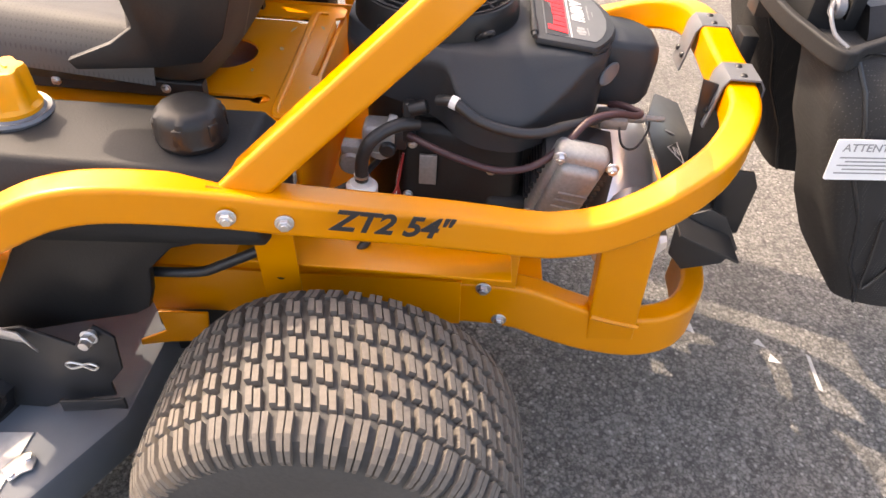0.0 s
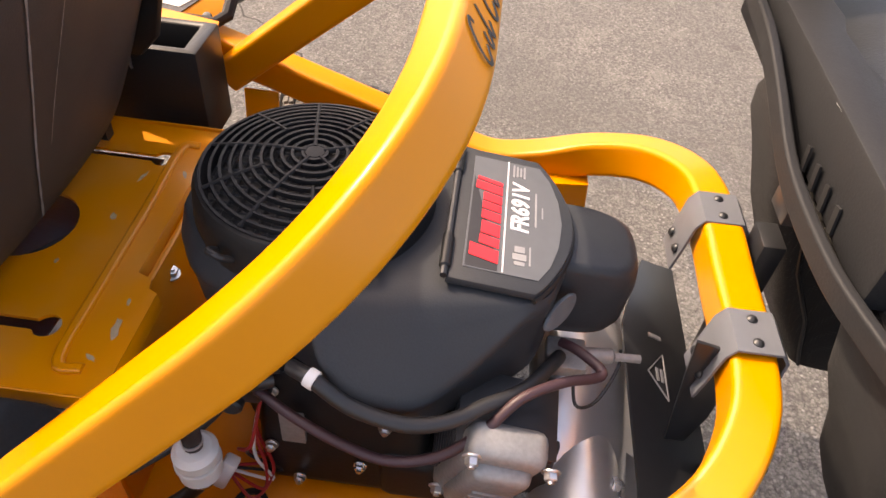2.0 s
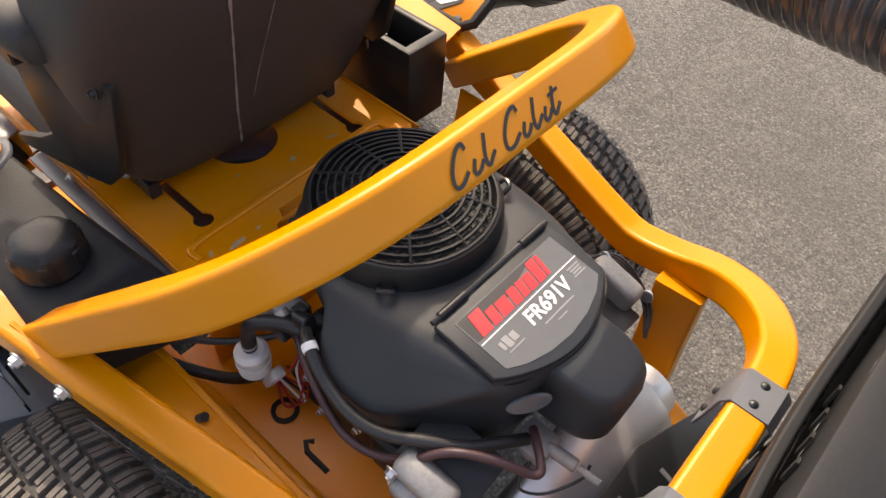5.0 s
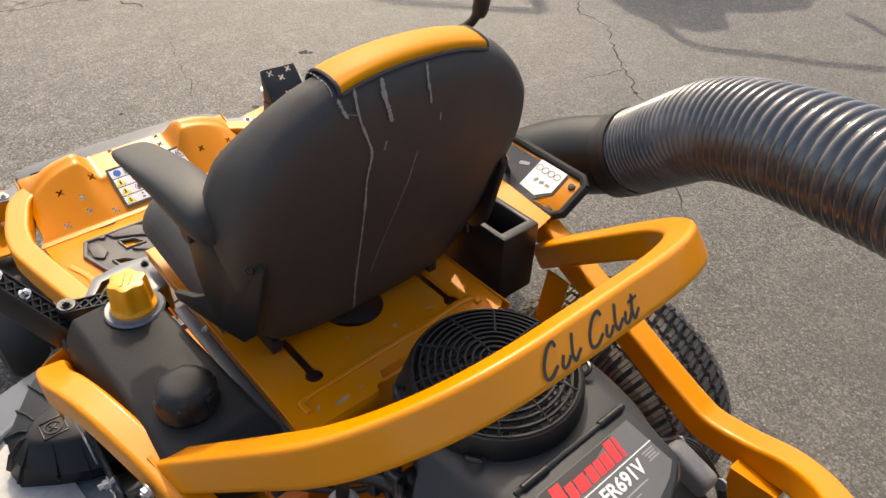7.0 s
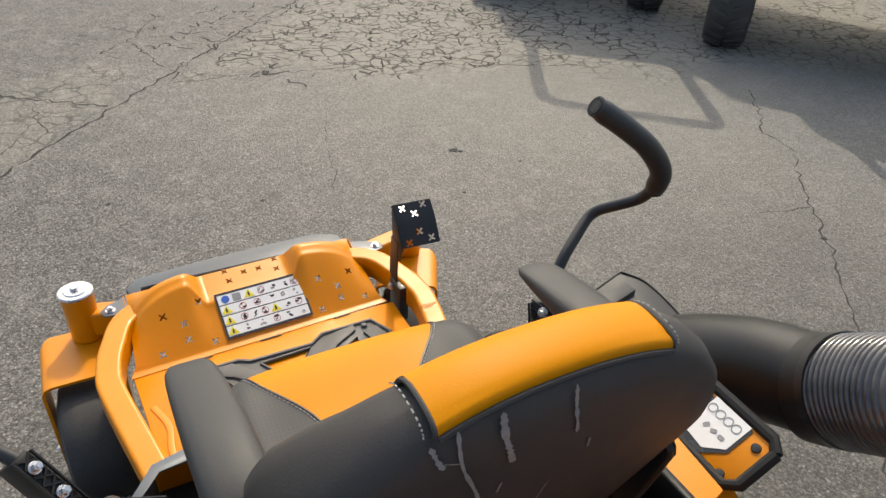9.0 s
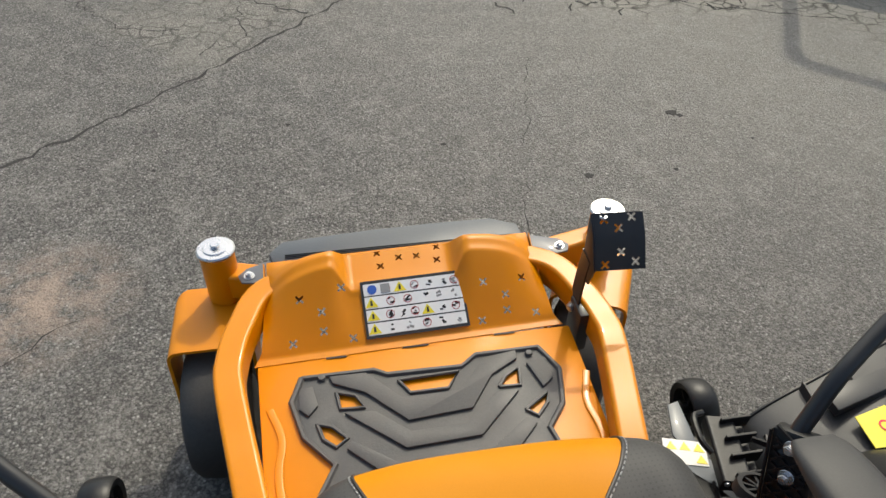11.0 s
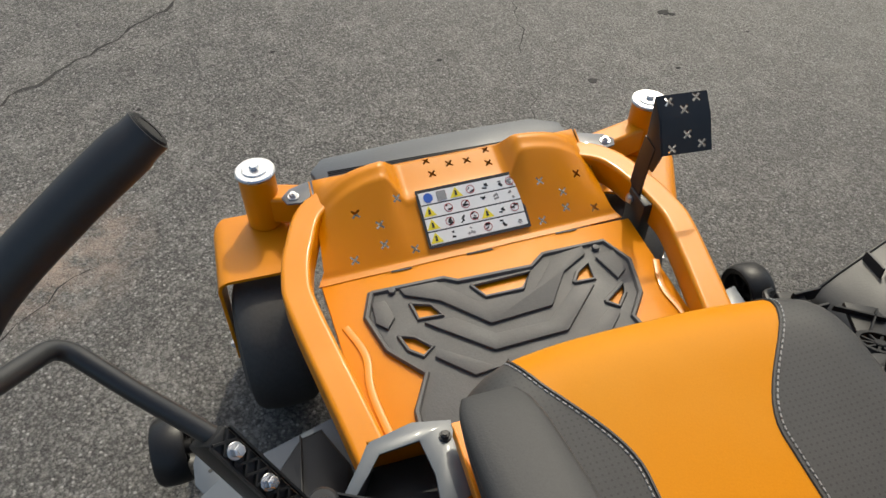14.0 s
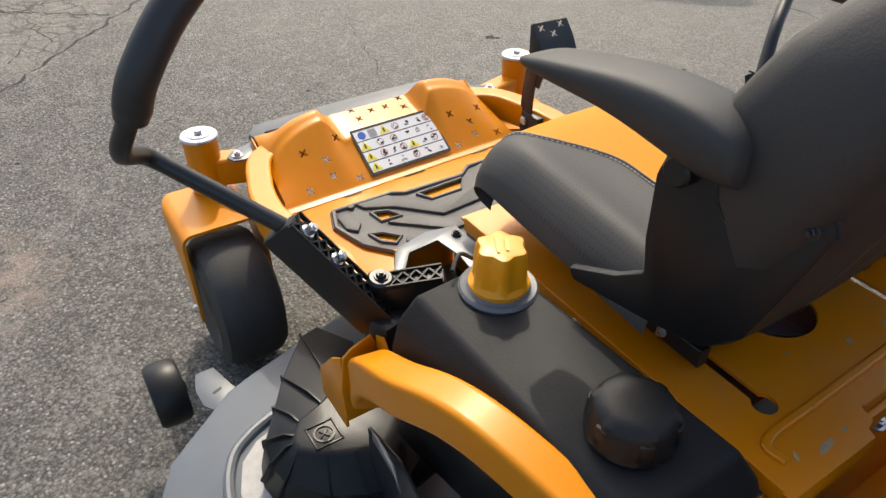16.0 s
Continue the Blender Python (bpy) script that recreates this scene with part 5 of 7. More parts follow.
for x in (-0.120, 0.140):
    part("back_seam", tube([(x, p.y - 0.003, p.z - arch(p, x)) for p in path[:30]], 0.0026, 6), VINYL_GREY, SEAT)
    part("back_stitching", add(*[tube([(x + math.copysign(0.009, x), p.y, p.z - 0.003 - arch(p, x)), (x + math.copysign(0.009, x), q.y, q.z - 0.003 - arch(q, x))], 0.0009, 5) for p, q in zip(path[2:26:2], path[3:27:2])]), STITCH, SEAT, kind="stuff")
# the hem where the rear cloth meets the yellow panel
part("back_hem", tube([(x, 0.3455 - 0.004 * (abs(x - BX) / 0.128) ** 2, 1.2985 - arch(path[0], x)) for x in [-0.118 + 0.256 * k / 14 for k in range(15)]], 0.0030, 6), BACK_VINYL, SEAT)


def smear(pts, wide, seed):
    """A thin dried run of dirt on the rear of the backrest, given by (x, z)."""
    rg = random.Random(seed)
    pts = smooth([(x, 0, z) for x, z in pts], 8)
    bm = bmesh.new()
    prev = None
    for i, p in enumerate(pts):
        x, z = p.x, p.z
        y = back_rear(x, z) - 0.0016
        h = wide * rg.uniform(0.35, 1.0) * (0.3 if i in (0, len(pts) - 1) else 1)
        row = (bm.verts.new((x - h, y, z)), bm.verts.new((x + h, y, z)))
        if prev:
            bm.faces.new((prev[0], prev[1], row[1], row[0]))
        prev = row
    return bm


for k, (pts, w) in enumerate((([(-0.060, 1.296), (-0.057, 1.27), (-0.050, 1.245), (-0.045, 1.228)], 0.0062), ([(-0.103, 1.293), (-0.098, 1.25), (-0.083, 1.21), (-0.076, 1.185), (-0.078, 1.13), (-0.068, 1.05), (-0.058, 0.97), (-0.045, 0.86), (-0.030, 0.765)], 0.0036),
                              ([(0.016, 1.297), (0.018, 1.27), (0.024, 1.235)], 0.0034), ([(-0.128, 1.285), (-0.122, 1.268), (-0.116, 1.255)], 0.0045), ([(0.010, 1.16), (0.004, 1.10), (-0.004, 1.02), (-0.012, 0.94), (-0.016, 0.87)], 0.0016), ([(-0.052, 1.20), (-0.055, 1.185)], 0.0025), ([(-0.118, 1.262), (-0.10, 1.255)], 0.002), ([(0.045, 1.215), (0.046, 1.20)], 0.002))):
    part("smear", smear(pts, w * 0.8, 60 + k), SMEAR, SEAT, "pale dried smear")
# from the rear end to the tip: station, half-width, thickness, height of the top
ARM = [(0.0, 0.030, 0.040, 1.082), (0.05, 0.037, 0.055, 1.097), (0.16, 0.040, 0.066, 1.107), (0.32, 0.040, 0.061, 1.110), (0.50, 0.0395, 0.049, 1.106), (0.70, 0.0375, 0.036, 1.096), (0.86, 0.035, 0.026, 1.087), (0.95, 0.031, 0.018, 1.080), (1.0, 0.024, 0.010, 1.074)]
for s in (-1, 1):
    rows = []
    cen = (lambda t: -0.258 - 0.016 * t) if s < 0 else (lambda t: 0.276 + 0.010 * t)
    for t, w, g, zt in ARM:
        y = 0.476 + 0.300 * t
        rows.append([(cen(t) + dx * w, y, zt - 0.006 + dz * g) for dx, dz in ((-0.55, -1), (0.55, -1), (0.86, -0.82), (1.0, -0.50), (1.0, -0.26), (0.93, -0.10), (0.80, -0.02), (0.5, 0.03), (0, 0.05), (-0.5, 0.03), (-0.80, -0.02), (-0.93, -0.10), (-1.0, -0.26), (-1.0, -0.50), (-0.86, -0.82))])
    part("armrest", loft(smooth_rows(rows, 3)), VINYL_GREY, SEAT, "padded dark grey armrest", sharp=50)
    brk = [(0.398, 1.020), (0.402, 1.032), (0.416, 1.038), (0.440, 1.018), (0.462, 1.000), (0.482, 0.992), (0.498, 0.993), (0.510, 1.010), (0.518, 1.05), (0.565, 1.06), (0.578, 1.01), (0.574, 0.93), (0.566, 0.885), (0.60, 0.862), (0.664, 0.838), (0.655, 0.822), (0.54, 0.822), (0.478, 0.828), (0.442, 0.866), (0.425, 0.92)]
    br = part("armrest_bracket", plate(brk, 0.014, axes((s * 0.158 + 0.003, 0, 0), (s * 0.22, 1, 0), (0, 0, 1)), 0.004), BLACK_PLASTIC, SEAT, "black moulded armrest bracket")
    part("bracket_edge", tube([(s * (0.158 + 0.215 * y + (0.013 if s > 0 else -0.002)) + 0.003, 0.976 * y, z) for y, z in brk[:10]], 0.0022, 6), TANK_PLASTIC, br)
    part("bracket_screw", hexbolt((s * 0.252 + 0.003, 0.408, 1.022), (s, 0, 0), 0.006, 0.003, 0.009), BLACK_STEEL, br)
    part("pivot_boss", cyl((s * 0.262 + 0.01, 0.535, 1.030), (s * 0.300 + 0.01, 0.535, 1.030), 0.017, n=24, bevel=0.003), BLACK_PLASTIC, br)
    part("seat_slide", sweep([(s * 0.186, 0.50, 0.745), (s * 0.186, 0.80, 0.748)], 0.02, 0.03, r=0.004), BLACK_STEEL, SEAT)
    for y in (0.56, 0.74):
        part("slide_bolt", hexbolt((s * 0.197, y, 0.748), (s, 0, 0), 0.006, 0.004, 0.008), STEEL, SEAT)

# ---- tank ----
tank = loft([[(-0.462, 0.80, 0.625), (-0.318, 0.80, 0.58), (-0.268, 0.345, 0.58), (-0.440, 0.345, 0.64)], [(-0.475, 0.80, 0.66), (-0.316, 0.80, 0.64), (-0.266, 0.345, 0.64), (-0.465, 0.345, 0.67)],
             [(-0.470, 0.785, 0.725), (-0.312, 0.785, 0.735), (-0.264, 0.345, 0.73), (-0.470, 0.345, 0.71)], [(-0.452, 0.765, 0.776), (-0.316, 0.765, 0.786), (-0.290, 0.37, 0.778), (-0.440, 0.37, 0.768)]])
bmesh.ops.bevel(tank, geom=tank.edges[:], offset=0.009, segments=3, profile=0.5, affect="EDGES")
TANK = part("fuel_tank", tank, TANK_PLASTIC, MOWER, "black moulded plastic fuel tank", sharp=50)
capm = pose(-0.352, 0.715, 0.778)
part("tank_neck", place(lathe([(0.0, 0.0), (0.052, 0.0), (0.054, 0.005), (0.051, 0.009), (0.044, 0.007), (0.040, 0.010), (0, 0.010)], 36), capm), BRACKET, TANK, "grey ring under the fuel cap")
part("fuel_cap", place(loft([[(r * (1 + g * math.cos(6 * a)) * math.cos(a), r * (1 + g * math.cos(6 * a)) * math.sin(a), z) for a in [2 * math.pi * k / 72 for k in range(72)]] for r, g, z in ((0.040, 0.0, 0.008), (0.041, 0.0, 0.016), (0.036, 0.06, 0.021), (0.034, 0.09, 0.045), (0.0325, 0.10, 0.066), (0.030, 0.10, 0.072), (0.026, 0.09, 0.073))]), capm), YELLOW_PLASTIC, TANK, "yellow ribbed fuel cap")
part("cap_mark", place(add(bx((0.034, 0.004, 0.002), (0, 0.006, 0), 0), bx((0.026, 0.004, 0.002), (0, -0.006, 0), 0)), capm @ pose(0, 0, 0.0735, 0, 0, 60)), YELLOW_PLASTIC, TANK)
part("cap_tether", tube(smooth([(-0.352, 0.775, 0.79), (-0.37, 0.782, 0.80), (-0.395, 0.762, 0.795)], 6), 0.003, 6), BLACK_STEEL, TANK)
FC = (-0.372, 0.452)
part("filler_cap", place(loft([[(r * (1 + (0.05 if 0.012 < z < 0.05 else 0) * (1 if (k // 3) % 4 == 0 else 0)) * math.cos(2 * math.pi * k / 72), r * (1 + (0.05 if 0.012 < z < 0.05 else 0) * (1 if (k // 3) % 4 == 0 else 0)) * math.sin(2 * math.pi * k / 72), z) for k in range(72)] for r, z in ((0.047, 0.0), (0.050, 0.008), (0.048, 0.013), (0.047, 0.034), (0.044, 0.045), (0.037, 0.052), (0.026, 0.055), (0.012, 0.056))]), pose(*FC, 0.774)), BLACK_PLASTIC, TANK, "black screw cap")
for a in range(0, 360, 60):
    c, d = math.cos(radians(a)), math.sin(radians(a))
    part("cap_grip", bx((0.010, 0.016, 0.026), (FC[0] + 0.045 * c, FC[1] + 0.045 * d, 0.800), 0.003, rot=(0, 0, a)), BLACK_PLASTIC, TANK)

# ---- footwell ----
part("floor_pan", plate([(-0.29, 0.80), (0.29, 0.80), (0.345, 1.20), (0.350, 1.50), (-0.375, 1.50), (-0.355, 1.20)], 0.012, pose(0, 0, 0.444), 0.003), YELLOW, MOWER, "yellow floor pan")
for s in (-1, 1):
    part("floor_ridge", sweep(smooth([(s * 0.285, 0.95, 0.457), (s * 0.325, 1.18, 0.458), (s * 0.320, 1.28, 0.458), (s * 0.345, 1.36, 0.457)], 6), 0.016, 0.004, r=0.0019), YELLOW, MOWER)


def hump(x):
    q = min(1, max(0, (abs(x + 0.012) - 0.128) / 0.050))
    return q * q * (3 - 2 * q)


def skew_y(x):
    """The whole foot plate stands slightly askew."""
    return 0.027 + 0.035 * x


def foot_fn(x, v):
    """v runs up the sloping face, over the top and down the front."""
    h = hump(x)
    e = min(1.0, (abs(x) / 0.352)) ** 5
    ty, tz = 1.592 + 0.036 * h - 0.02 * e, 0.535 + 0.055 * h - 0.076 * e
    pts = [(1.466, 0.4565), (1.484, 0.459), (1.496, 0.468), (ty - 0.014, tz - 0.014), (ty - 0.002, tz - 0.003), (ty + 0.014, tz + 0.001), (ty + 0.03, tz + 0.004 + 0.004 * h), (1.690 - 0.02 * h, 0.556 + 0.040 * h - 0.070 * e), (1.712, 0.542), (1.718, 0.50), (1.718, 0.45)]
    i = min(len(pts) - 2, int(v))
    t = v - i
    xs = x * (1.015 - 0.095 * min(1, v / 4)) - 0.022
    return (xs, pts[i][0] + (pts[i + 1][0] - pts[i][0]) * t + skew_y(xs), pts[i][1] + (pts[i + 1][1] - pts[i][1]) * t)


bm = surface(lambda x, v: foot_fn(x, v), lambda v: -0.352, lambda v: 0.352, 0, 10, 64, 30)
FN = (0, 0.77, 0.64)


def on_face(x, z):
    """A point just proud of the sloping face."""
    h = hump(x + 0.018)
    ty, tz = 1.592 + 0.036 * h - 0.014, 0.535 + 0.055 * h - 0.014
    return V((x, 1.496 + (ty - 1.496) * (z - 0.468) / (tz - 0.468) + skew_y(x), z)) + V((0, -0.0022, 0.0026))


holes = [cross_cutter(on_face(x, z), (1, 0, 0), FN) for x, z in ((-0.271, 0.541), (-0.175, 0.542), (-0.224, 0.518), (-0.223, 0.488), (-0.158, 0.471), (-0.293, 0.475), (0.158, 0.532), (0.255, 0.532), (0.209, 0.508), (0.208, 0.483), (0.145, 0.471), (0.278, 0.473))]
holes += [cross_cutter((x, y, 0.552), (1, 0, 0), (0, 1, 0.1), 0.0105) for x, y in ((-0.083, 1.710), (-0.078, 1.672), (-0.032, 1.693), (0.011, 1.693), (0.063, 1.714), (0.059, 1.676))]
FOOT = part("foot_rest", pierced(bm, holes), YELLOW, MOWER, "yellow sloping foot plate with cross-shaped holes", sharp=42)
for s in (-1, 1):
    side = [foot_fn(s * 0.352, v) for v in (0, 1, 2, 3, 4, 5, 6, 7, 8, 9, 10)]
    part("foot_rest_side", plate([p[1:] for p in side] + [(side[-1][1] - 0.02, 0.42), (side[0][1] + 0.03, 0.42)], 0.003, axes((s * 0.331 - 0.0235, 0, 0), (0, 1, 0), (0, 0, 1))), YELLOW, FOOT)
for x, w in ((-0.20, 0.045), (-0.02, 0.06), (0.19, 0.05)):
    part("floor_slit", bx((w, 0.004, 0.0014), (x, 1.462 + skew_y(x), 0.4580), 0), CUP_INSIDE, FOOT)


# safety decal with its pictograms
p0, p1 = on_face(-0.124, 0.472), on_face(-0.124, 0.532)
dn = (p1 - p0).normalized()
dm = axes((p0 + dn * 0.058) + V((0.115, 0.0025, 0.001)), (1, 0.035, 0), dn)
DW, DH = 0.242, 0.136
DEC = part("warning_decal", plate(rrect(DW, DH, 0.002), 0.001, dm), INK, FOOT, "white safety decal with pictograms")
for r in range(4):
    y = DH / 2 - 0.006 - (r + 0.5) * (DH - 0.012) / 4
    hh = (DH - 0.012) / 4 - 0.003
    part("decal_panel", plate(rrect(DW - 0.012, hh, 0.001), 0.0006, dm @ pose(0, y, 0.0008)), LABEL_WHITE, DEC)
    tri = [x for x in ((-0.03,), (-0.10,), (-0.10, 0.028), (-0.10,))[r]]
    for x in tri:
        part("decal_triangle", plate([(-0.015, -0.011), (0.015, -0.011), (0, 0.013)], 0.0005, dm @ pose(x, y, 0.0016)), SIGN_YELLOW, DEC)
        part("decal_mark", plate([(-0.003, -0.007), (0.003, -0.007), (0.002, 0.005), (-0.002, 0.005)], 0.0004, dm @ pose(x, y, 0.0022)), INK, DEC)
    rg = random.Random(90 + r)
    for x in ((-0.062, 0.005, 0.04, 0.075, 0.1), (-0.055, -0.015, 0.03, 0.06, 0.098), (-0.06, -0.03, -0.002, 0.062, 0.095), (-0.058, -0.02, 0.022, 0.058, 0.095))[r]:
        if any(abs(x - t) < 0.024 for t in tri):
            continue
        if rg.random() < 0.5:
            part("decal_ring", place(lathe([(0.0085, 0), (0.010, 0), (0.010, 0.0005), (0.0085, 0.0005)], 20), dm @ pose(x, y, 0.0016)), RED_WIRE, DEC)
        part("decal_figure", add(*[plate(rrect(rg.uniform(0.004, 0.013), rg.uniform(0.002, 0.006), 0.0008), 0.0004, dm @ pose(x + rg.uniform(-0.005, 0.005), y + rg.uniform(-0.007, 0.007), 0.0016, 0, 0, rg.uniform(-50, 50))) for _ in range(3)]), INK_GREY if rg.random() < 0.6 else INK, DEC)
part("decal_disc", place(lathe([(0, 0), (0.011, 0), (0.011, 0.0005), (0, 0.0006)], 24), dm @ pose(-0.095, DH / 2 - 0.0215, 0.0018)), BLUE, DEC)
part("decal_code_block", plate(rrect(0.022, 0.022, 0.001), 0.0005, dm @ pose(-0.064, DH / 2 - 0.0215, 0.0018)), INK_GREY, DEC)

# moulded mat with windows and raised V-shaped panels
mat_outline = [(-0.284, 1.437), (-0.124, 1.437), (-0.096, 1.42), (0.073, 1.417), (0.111, 1.446), (0.26, 1.447), (0.292, 1.376), (0.271, 1.282), (0.226, 1.226), (0.245, 1.14), (0.245, 0.95), (-0.27, 0.95), (-0.262, 1.13), (-0.223, 1.206), (-0.283, 1.28), (-0.307, 1.372)]
win = [[(-0.072, 1.393), (0.063, 1.397), (0.032, 1.355), (-0.05, 1.355)], [(-0.206, 1.38), (-0.166, 1.366), (-0.15, 1.332), (-0.2, 1.335)], [(-0.249, 1.306), (-0.219, 1.295), (-0.19, 1.262), (-0.213, 1.245), (-0.238, 1.267)],
       [(0.141, 1.341), (0.16, 1.367), (0.195, 1.386), (0.188, 1.339)], [(0.183, 1.275), (0.239, 1.312), (0.233, 1.286), (0.205, 1.256)]]
MAT = part("floor_mat", plate(mat_outline, 0.006, pose(0, 0, 0.4555), 0.002, win), MAT_RUBBER, MOWER, "black moulded rubber floor mat")
panels = [[(-0.219, 1.422), (-0.139, 1.421), (-0.070, 1.343), (0.054, 1.343), (0.128, 1.424), (0.200, 1.434), (0.197, 1.410), (0.132, 1.374), (0.073, 1.294), (-0.063, 1.284), (-0.145, 1.368), (-0.212, 1.402)],
          [(-0.192, 1.322), (-0.130, 1.318), (-0.062, 1.257), (0.05, 1.257), (0.131, 1.326), (0.180, 1.324), (0.079, 1.226), (-0.076, 1.22)], [(-0.183, 1.254), (-0.122, 1.21), (-0.082, 1.18), (-0.131, 1.175), (-0.193, 1.236)],
          [(-0.061, 1.196), (0.061, 1.198), (0.056, 1.15), (-0.059, 1.15)], [(0.086, 1.188), (0.18, 1.255), (0.197, 1.237), (0.136, 1.176)], [(-0.283, 1.395), (-0.255, 1.40), (-0.245, 1.35), (-0.265, 1.325), (-0.285, 1.345)], [(0.215, 1.395), (0.262, 1.405), (0.262, 1.345), (0.235, 1.325)]]
for p in panels:
    cx, cy = sum(q[0] for q in p) / len(p), sum(q[1] for q in p) / len(p)
    part("mat_panel", plate(p, 0.0085, pose(0, 0, 0.4605), 0.0018), MAT_RUBBER, MAT)
for p in win:
    rim = [V((x, y, 0.4635)) for x, y in p]
    part("mat_rim", tube(rim + [rim[0]], 0.0045, 6), MAT_RUBBER, MAT)
part("mat_border", tube([V((x * 0.975, 1.2 + (y - 1.2) * 0.965, 0.4625)) for x, y in mat_outline] + [V((mat_outline[0][0] * 0.975, 1.2 + (mat_outline[0][1] - 1.2) * 0.965, 0.4625))], 0.0065, 6), MAT_RUBBER, MAT)
for x in (-0.235, 0.228):
    part("mat_button", place(lathe([(0, 0), (0.009, 0), (0.007, 0.004), (0, 0.005)], 16), pose(x, 1.422, 0.4655)), MAT_RUBBER, MAT)

# front step and brackets
STEP = part("front_step", add(plate([(-0.335, 1.745), (-0.345, 1.785), (-0.313, 1.828), (-0.10, 1.844), (0.10, 1.850), (0.23, 1.848), (0.298, 1.815), (0.300, 1.745)], 0.022, pose(0, 0, 0.503), 0.008), bx((0.54, 0.012, 0.10), (-0.03, 1.826, 0.46), 0.004)), STEP_RUBBER, MOWER, "dark grey ribbed front step")
for k in range(3):
    part("step_rib", bx((0.58, 0.002, 0.003), (-0.015, 1.757 + 0.006 * k, 0.5262), 0.0008), BLACK_STEEL, STEP)
for s in (-1, 1):
    tab = part("step_tab", plate([(0.27, 1.75), (0.38, 1.71), (0.41, 1.715), (0.42, 1.74), (0.40, 1.765), (0.28, 1.81)], 0.005, pose(0, 0, 0.494) if s > 0 else pose(0, 0, 0.494) @ Matrix.Diagonal((-1, 1, 1, 1)), 0.001), BRACKET, MOWER, "grey bolted tab")
    part("bolt", hexbolt((s * 0.393, 1.735, 0.499), (0, 0, 1), 0.009), STEEL, tab)
    arm = [(-0.310, 0.86, 0.44), (-0.335, 0.97, 0.462), (-0.372, 1.15, 0.480), (-0.418, 1.38, 0.490), (-0.421, 1.46, 0.492), (-0.402, 1.55, 0.495), (-0.350, 1.66, 0.498), (-0.20, 1.725, 0.498)]
    if s > 0:
        arm = [(x + 0.012, y, z) for x, y, z in arm]
    part("front_arm", sweep(smooth([(-s * p[0], p[1], p[2]) for p in arm], 6), 0.060, 0.070), YELLOW, MOWER, "yellow bent front frame tube")
    cx, cy = (-0.466 if s < 0 else 0.538), (1.784 if s < 0 else 1.798)
    cas = part("caster", cyl((cx, cy, 0.40), (cx, cy, 0.548), 0.042, n=32, bevel=0.004), YELLOW, MOWER, "yellow front caster with a smooth black tyre")
    part("caster_arm", sweep([(s * 0.30, 1.735, 0.455), (cx - s * 0.02, cy - 0.006, 0.455)], 0.06, 0.075), YELLOW, cas)
    part("caster_cap", add(cyl((cx, cy, 0.548), (cx, cy, 0.558), 0.046, n=36, bevel=0.003), cyl((cx, cy, 0.556), (cx, cy, 0.561), 0.030, n=32, bevel=0.002), cyl((cx, cy, 0.560), (cx, cy, 0.570), 0.011, n=6, bevel=0.002)), STEEL, cas, "shiny zinc cap and bolt")
    fx = s * (0.496 if s < 0 else 0.538)
    swing = Matrix.Translation((cx, cy, 0)) @ pose(0, 0, 0, 0, 0, 0 if s < 0 else -26) @ Matrix.Translation((-cx, -cy, 0))
    rows = []
    arch = fillet([(fx - 0.094, 0, 0.150), (fx - 0.094, 0, 0.392), (fx + 0.094, 0, 0.392), (fx + 0.094, 0, 0.150)], 0.024, 6)
    arch = [arch[0], arch[0].lerp(arch[1], 0.35), arch[0].lerp(arch[1], 0.7)] + arch[1:-1] + [arch[-1].lerp(arch[-2], 0.7), arch[-1].lerp(arch[-2], 0.35), arch[-1]]
    for p, R, U, D in frames(arch, (0, 1, 0)):
        f = max(0.0, (p.z - 0.150) / 0.242)
        y0, y1 = 1.582 + 0.02 * f, 1.632 + 0.190 * f ** 1.5 - 0.03 * (abs(p.x - fx) / 0.094) ** 6 * f
        rows.append([V((p.x, y0, p.z)), V((p.x, y1, p.z)), V((p.x, y1, p.z)) + R * 0.008, V((p.x, y0, p.z)) + R * 0.008])
    part("caster_fork", place(loft(rows), swing), YELLOW, cas, "yellow caster fork", sharp=30)
    tc = V((fx, 1.608, 0.178))
    part("caster_tyre", place(lathe(tyre_profile(0.178, 0.165, 0.075, 0.03), 56), swing @ Matrix.Translation(tc) @ pose(0, 0, 0, 0, 90, 0)), RUBBER, cas, "smooth black caster tyre")
    part("caster_hub", place(cyl(tc - V((0.075, 0, 0)), tc + V((0.075, 0, 0)), 0.078, n=32, bevel=0.01), swing), BLACK_PLASTIC, cas)
    part("axle_bolt", place(hexbolt((fx + s * 0.099, 1.608, 0.178), (s, 0, 0), 0.011), swing), STEEL, cas)

# ---- deck ----
DECK = part("mower_deck", plate([(-0.50, 0.62), (-0.80, 0.78), (-0.845, 1.0), (-0.79, 1.10), (-0.64, 1.215), (-0.585, 1.235), (-0.34, 1.305), (0.36, 1.305), (0.56, 1.24), (0.66, 1.20), (0.68, 0.72), (0.40, 0.60)], 0.10, pose(0, 0, 0.17), 0.012), DECK_PAINT, MOWER, "dark grey stamped cutting deck")
rim = smooth([(-0.725, 0.76, 0.272), (-0.730, 0.88, 0.272), (-0.718, 0.975, 0.272), (-0.688, 1.043, 0.272), (-0.644, 1.078, 0.272), (-0.586, 1.100, 0.272), (-0.50, 1.115, 0.272)], 8)
part("deck_swage", tube(rim, 0.011, 10), DECK_PAINT, DECK)
part("belt_channel", plate([(-0.70, 0.76), (-0.712, 0.88), (-0.70, 0.965), (-0.675, 1.025), (-0.635, 1.058), (-0.58, 1.075), (-0.55, 0.76)], 0.003, pose(0, 0, 0.2705)), CHALK, DECK, "dusty pale belt channel")
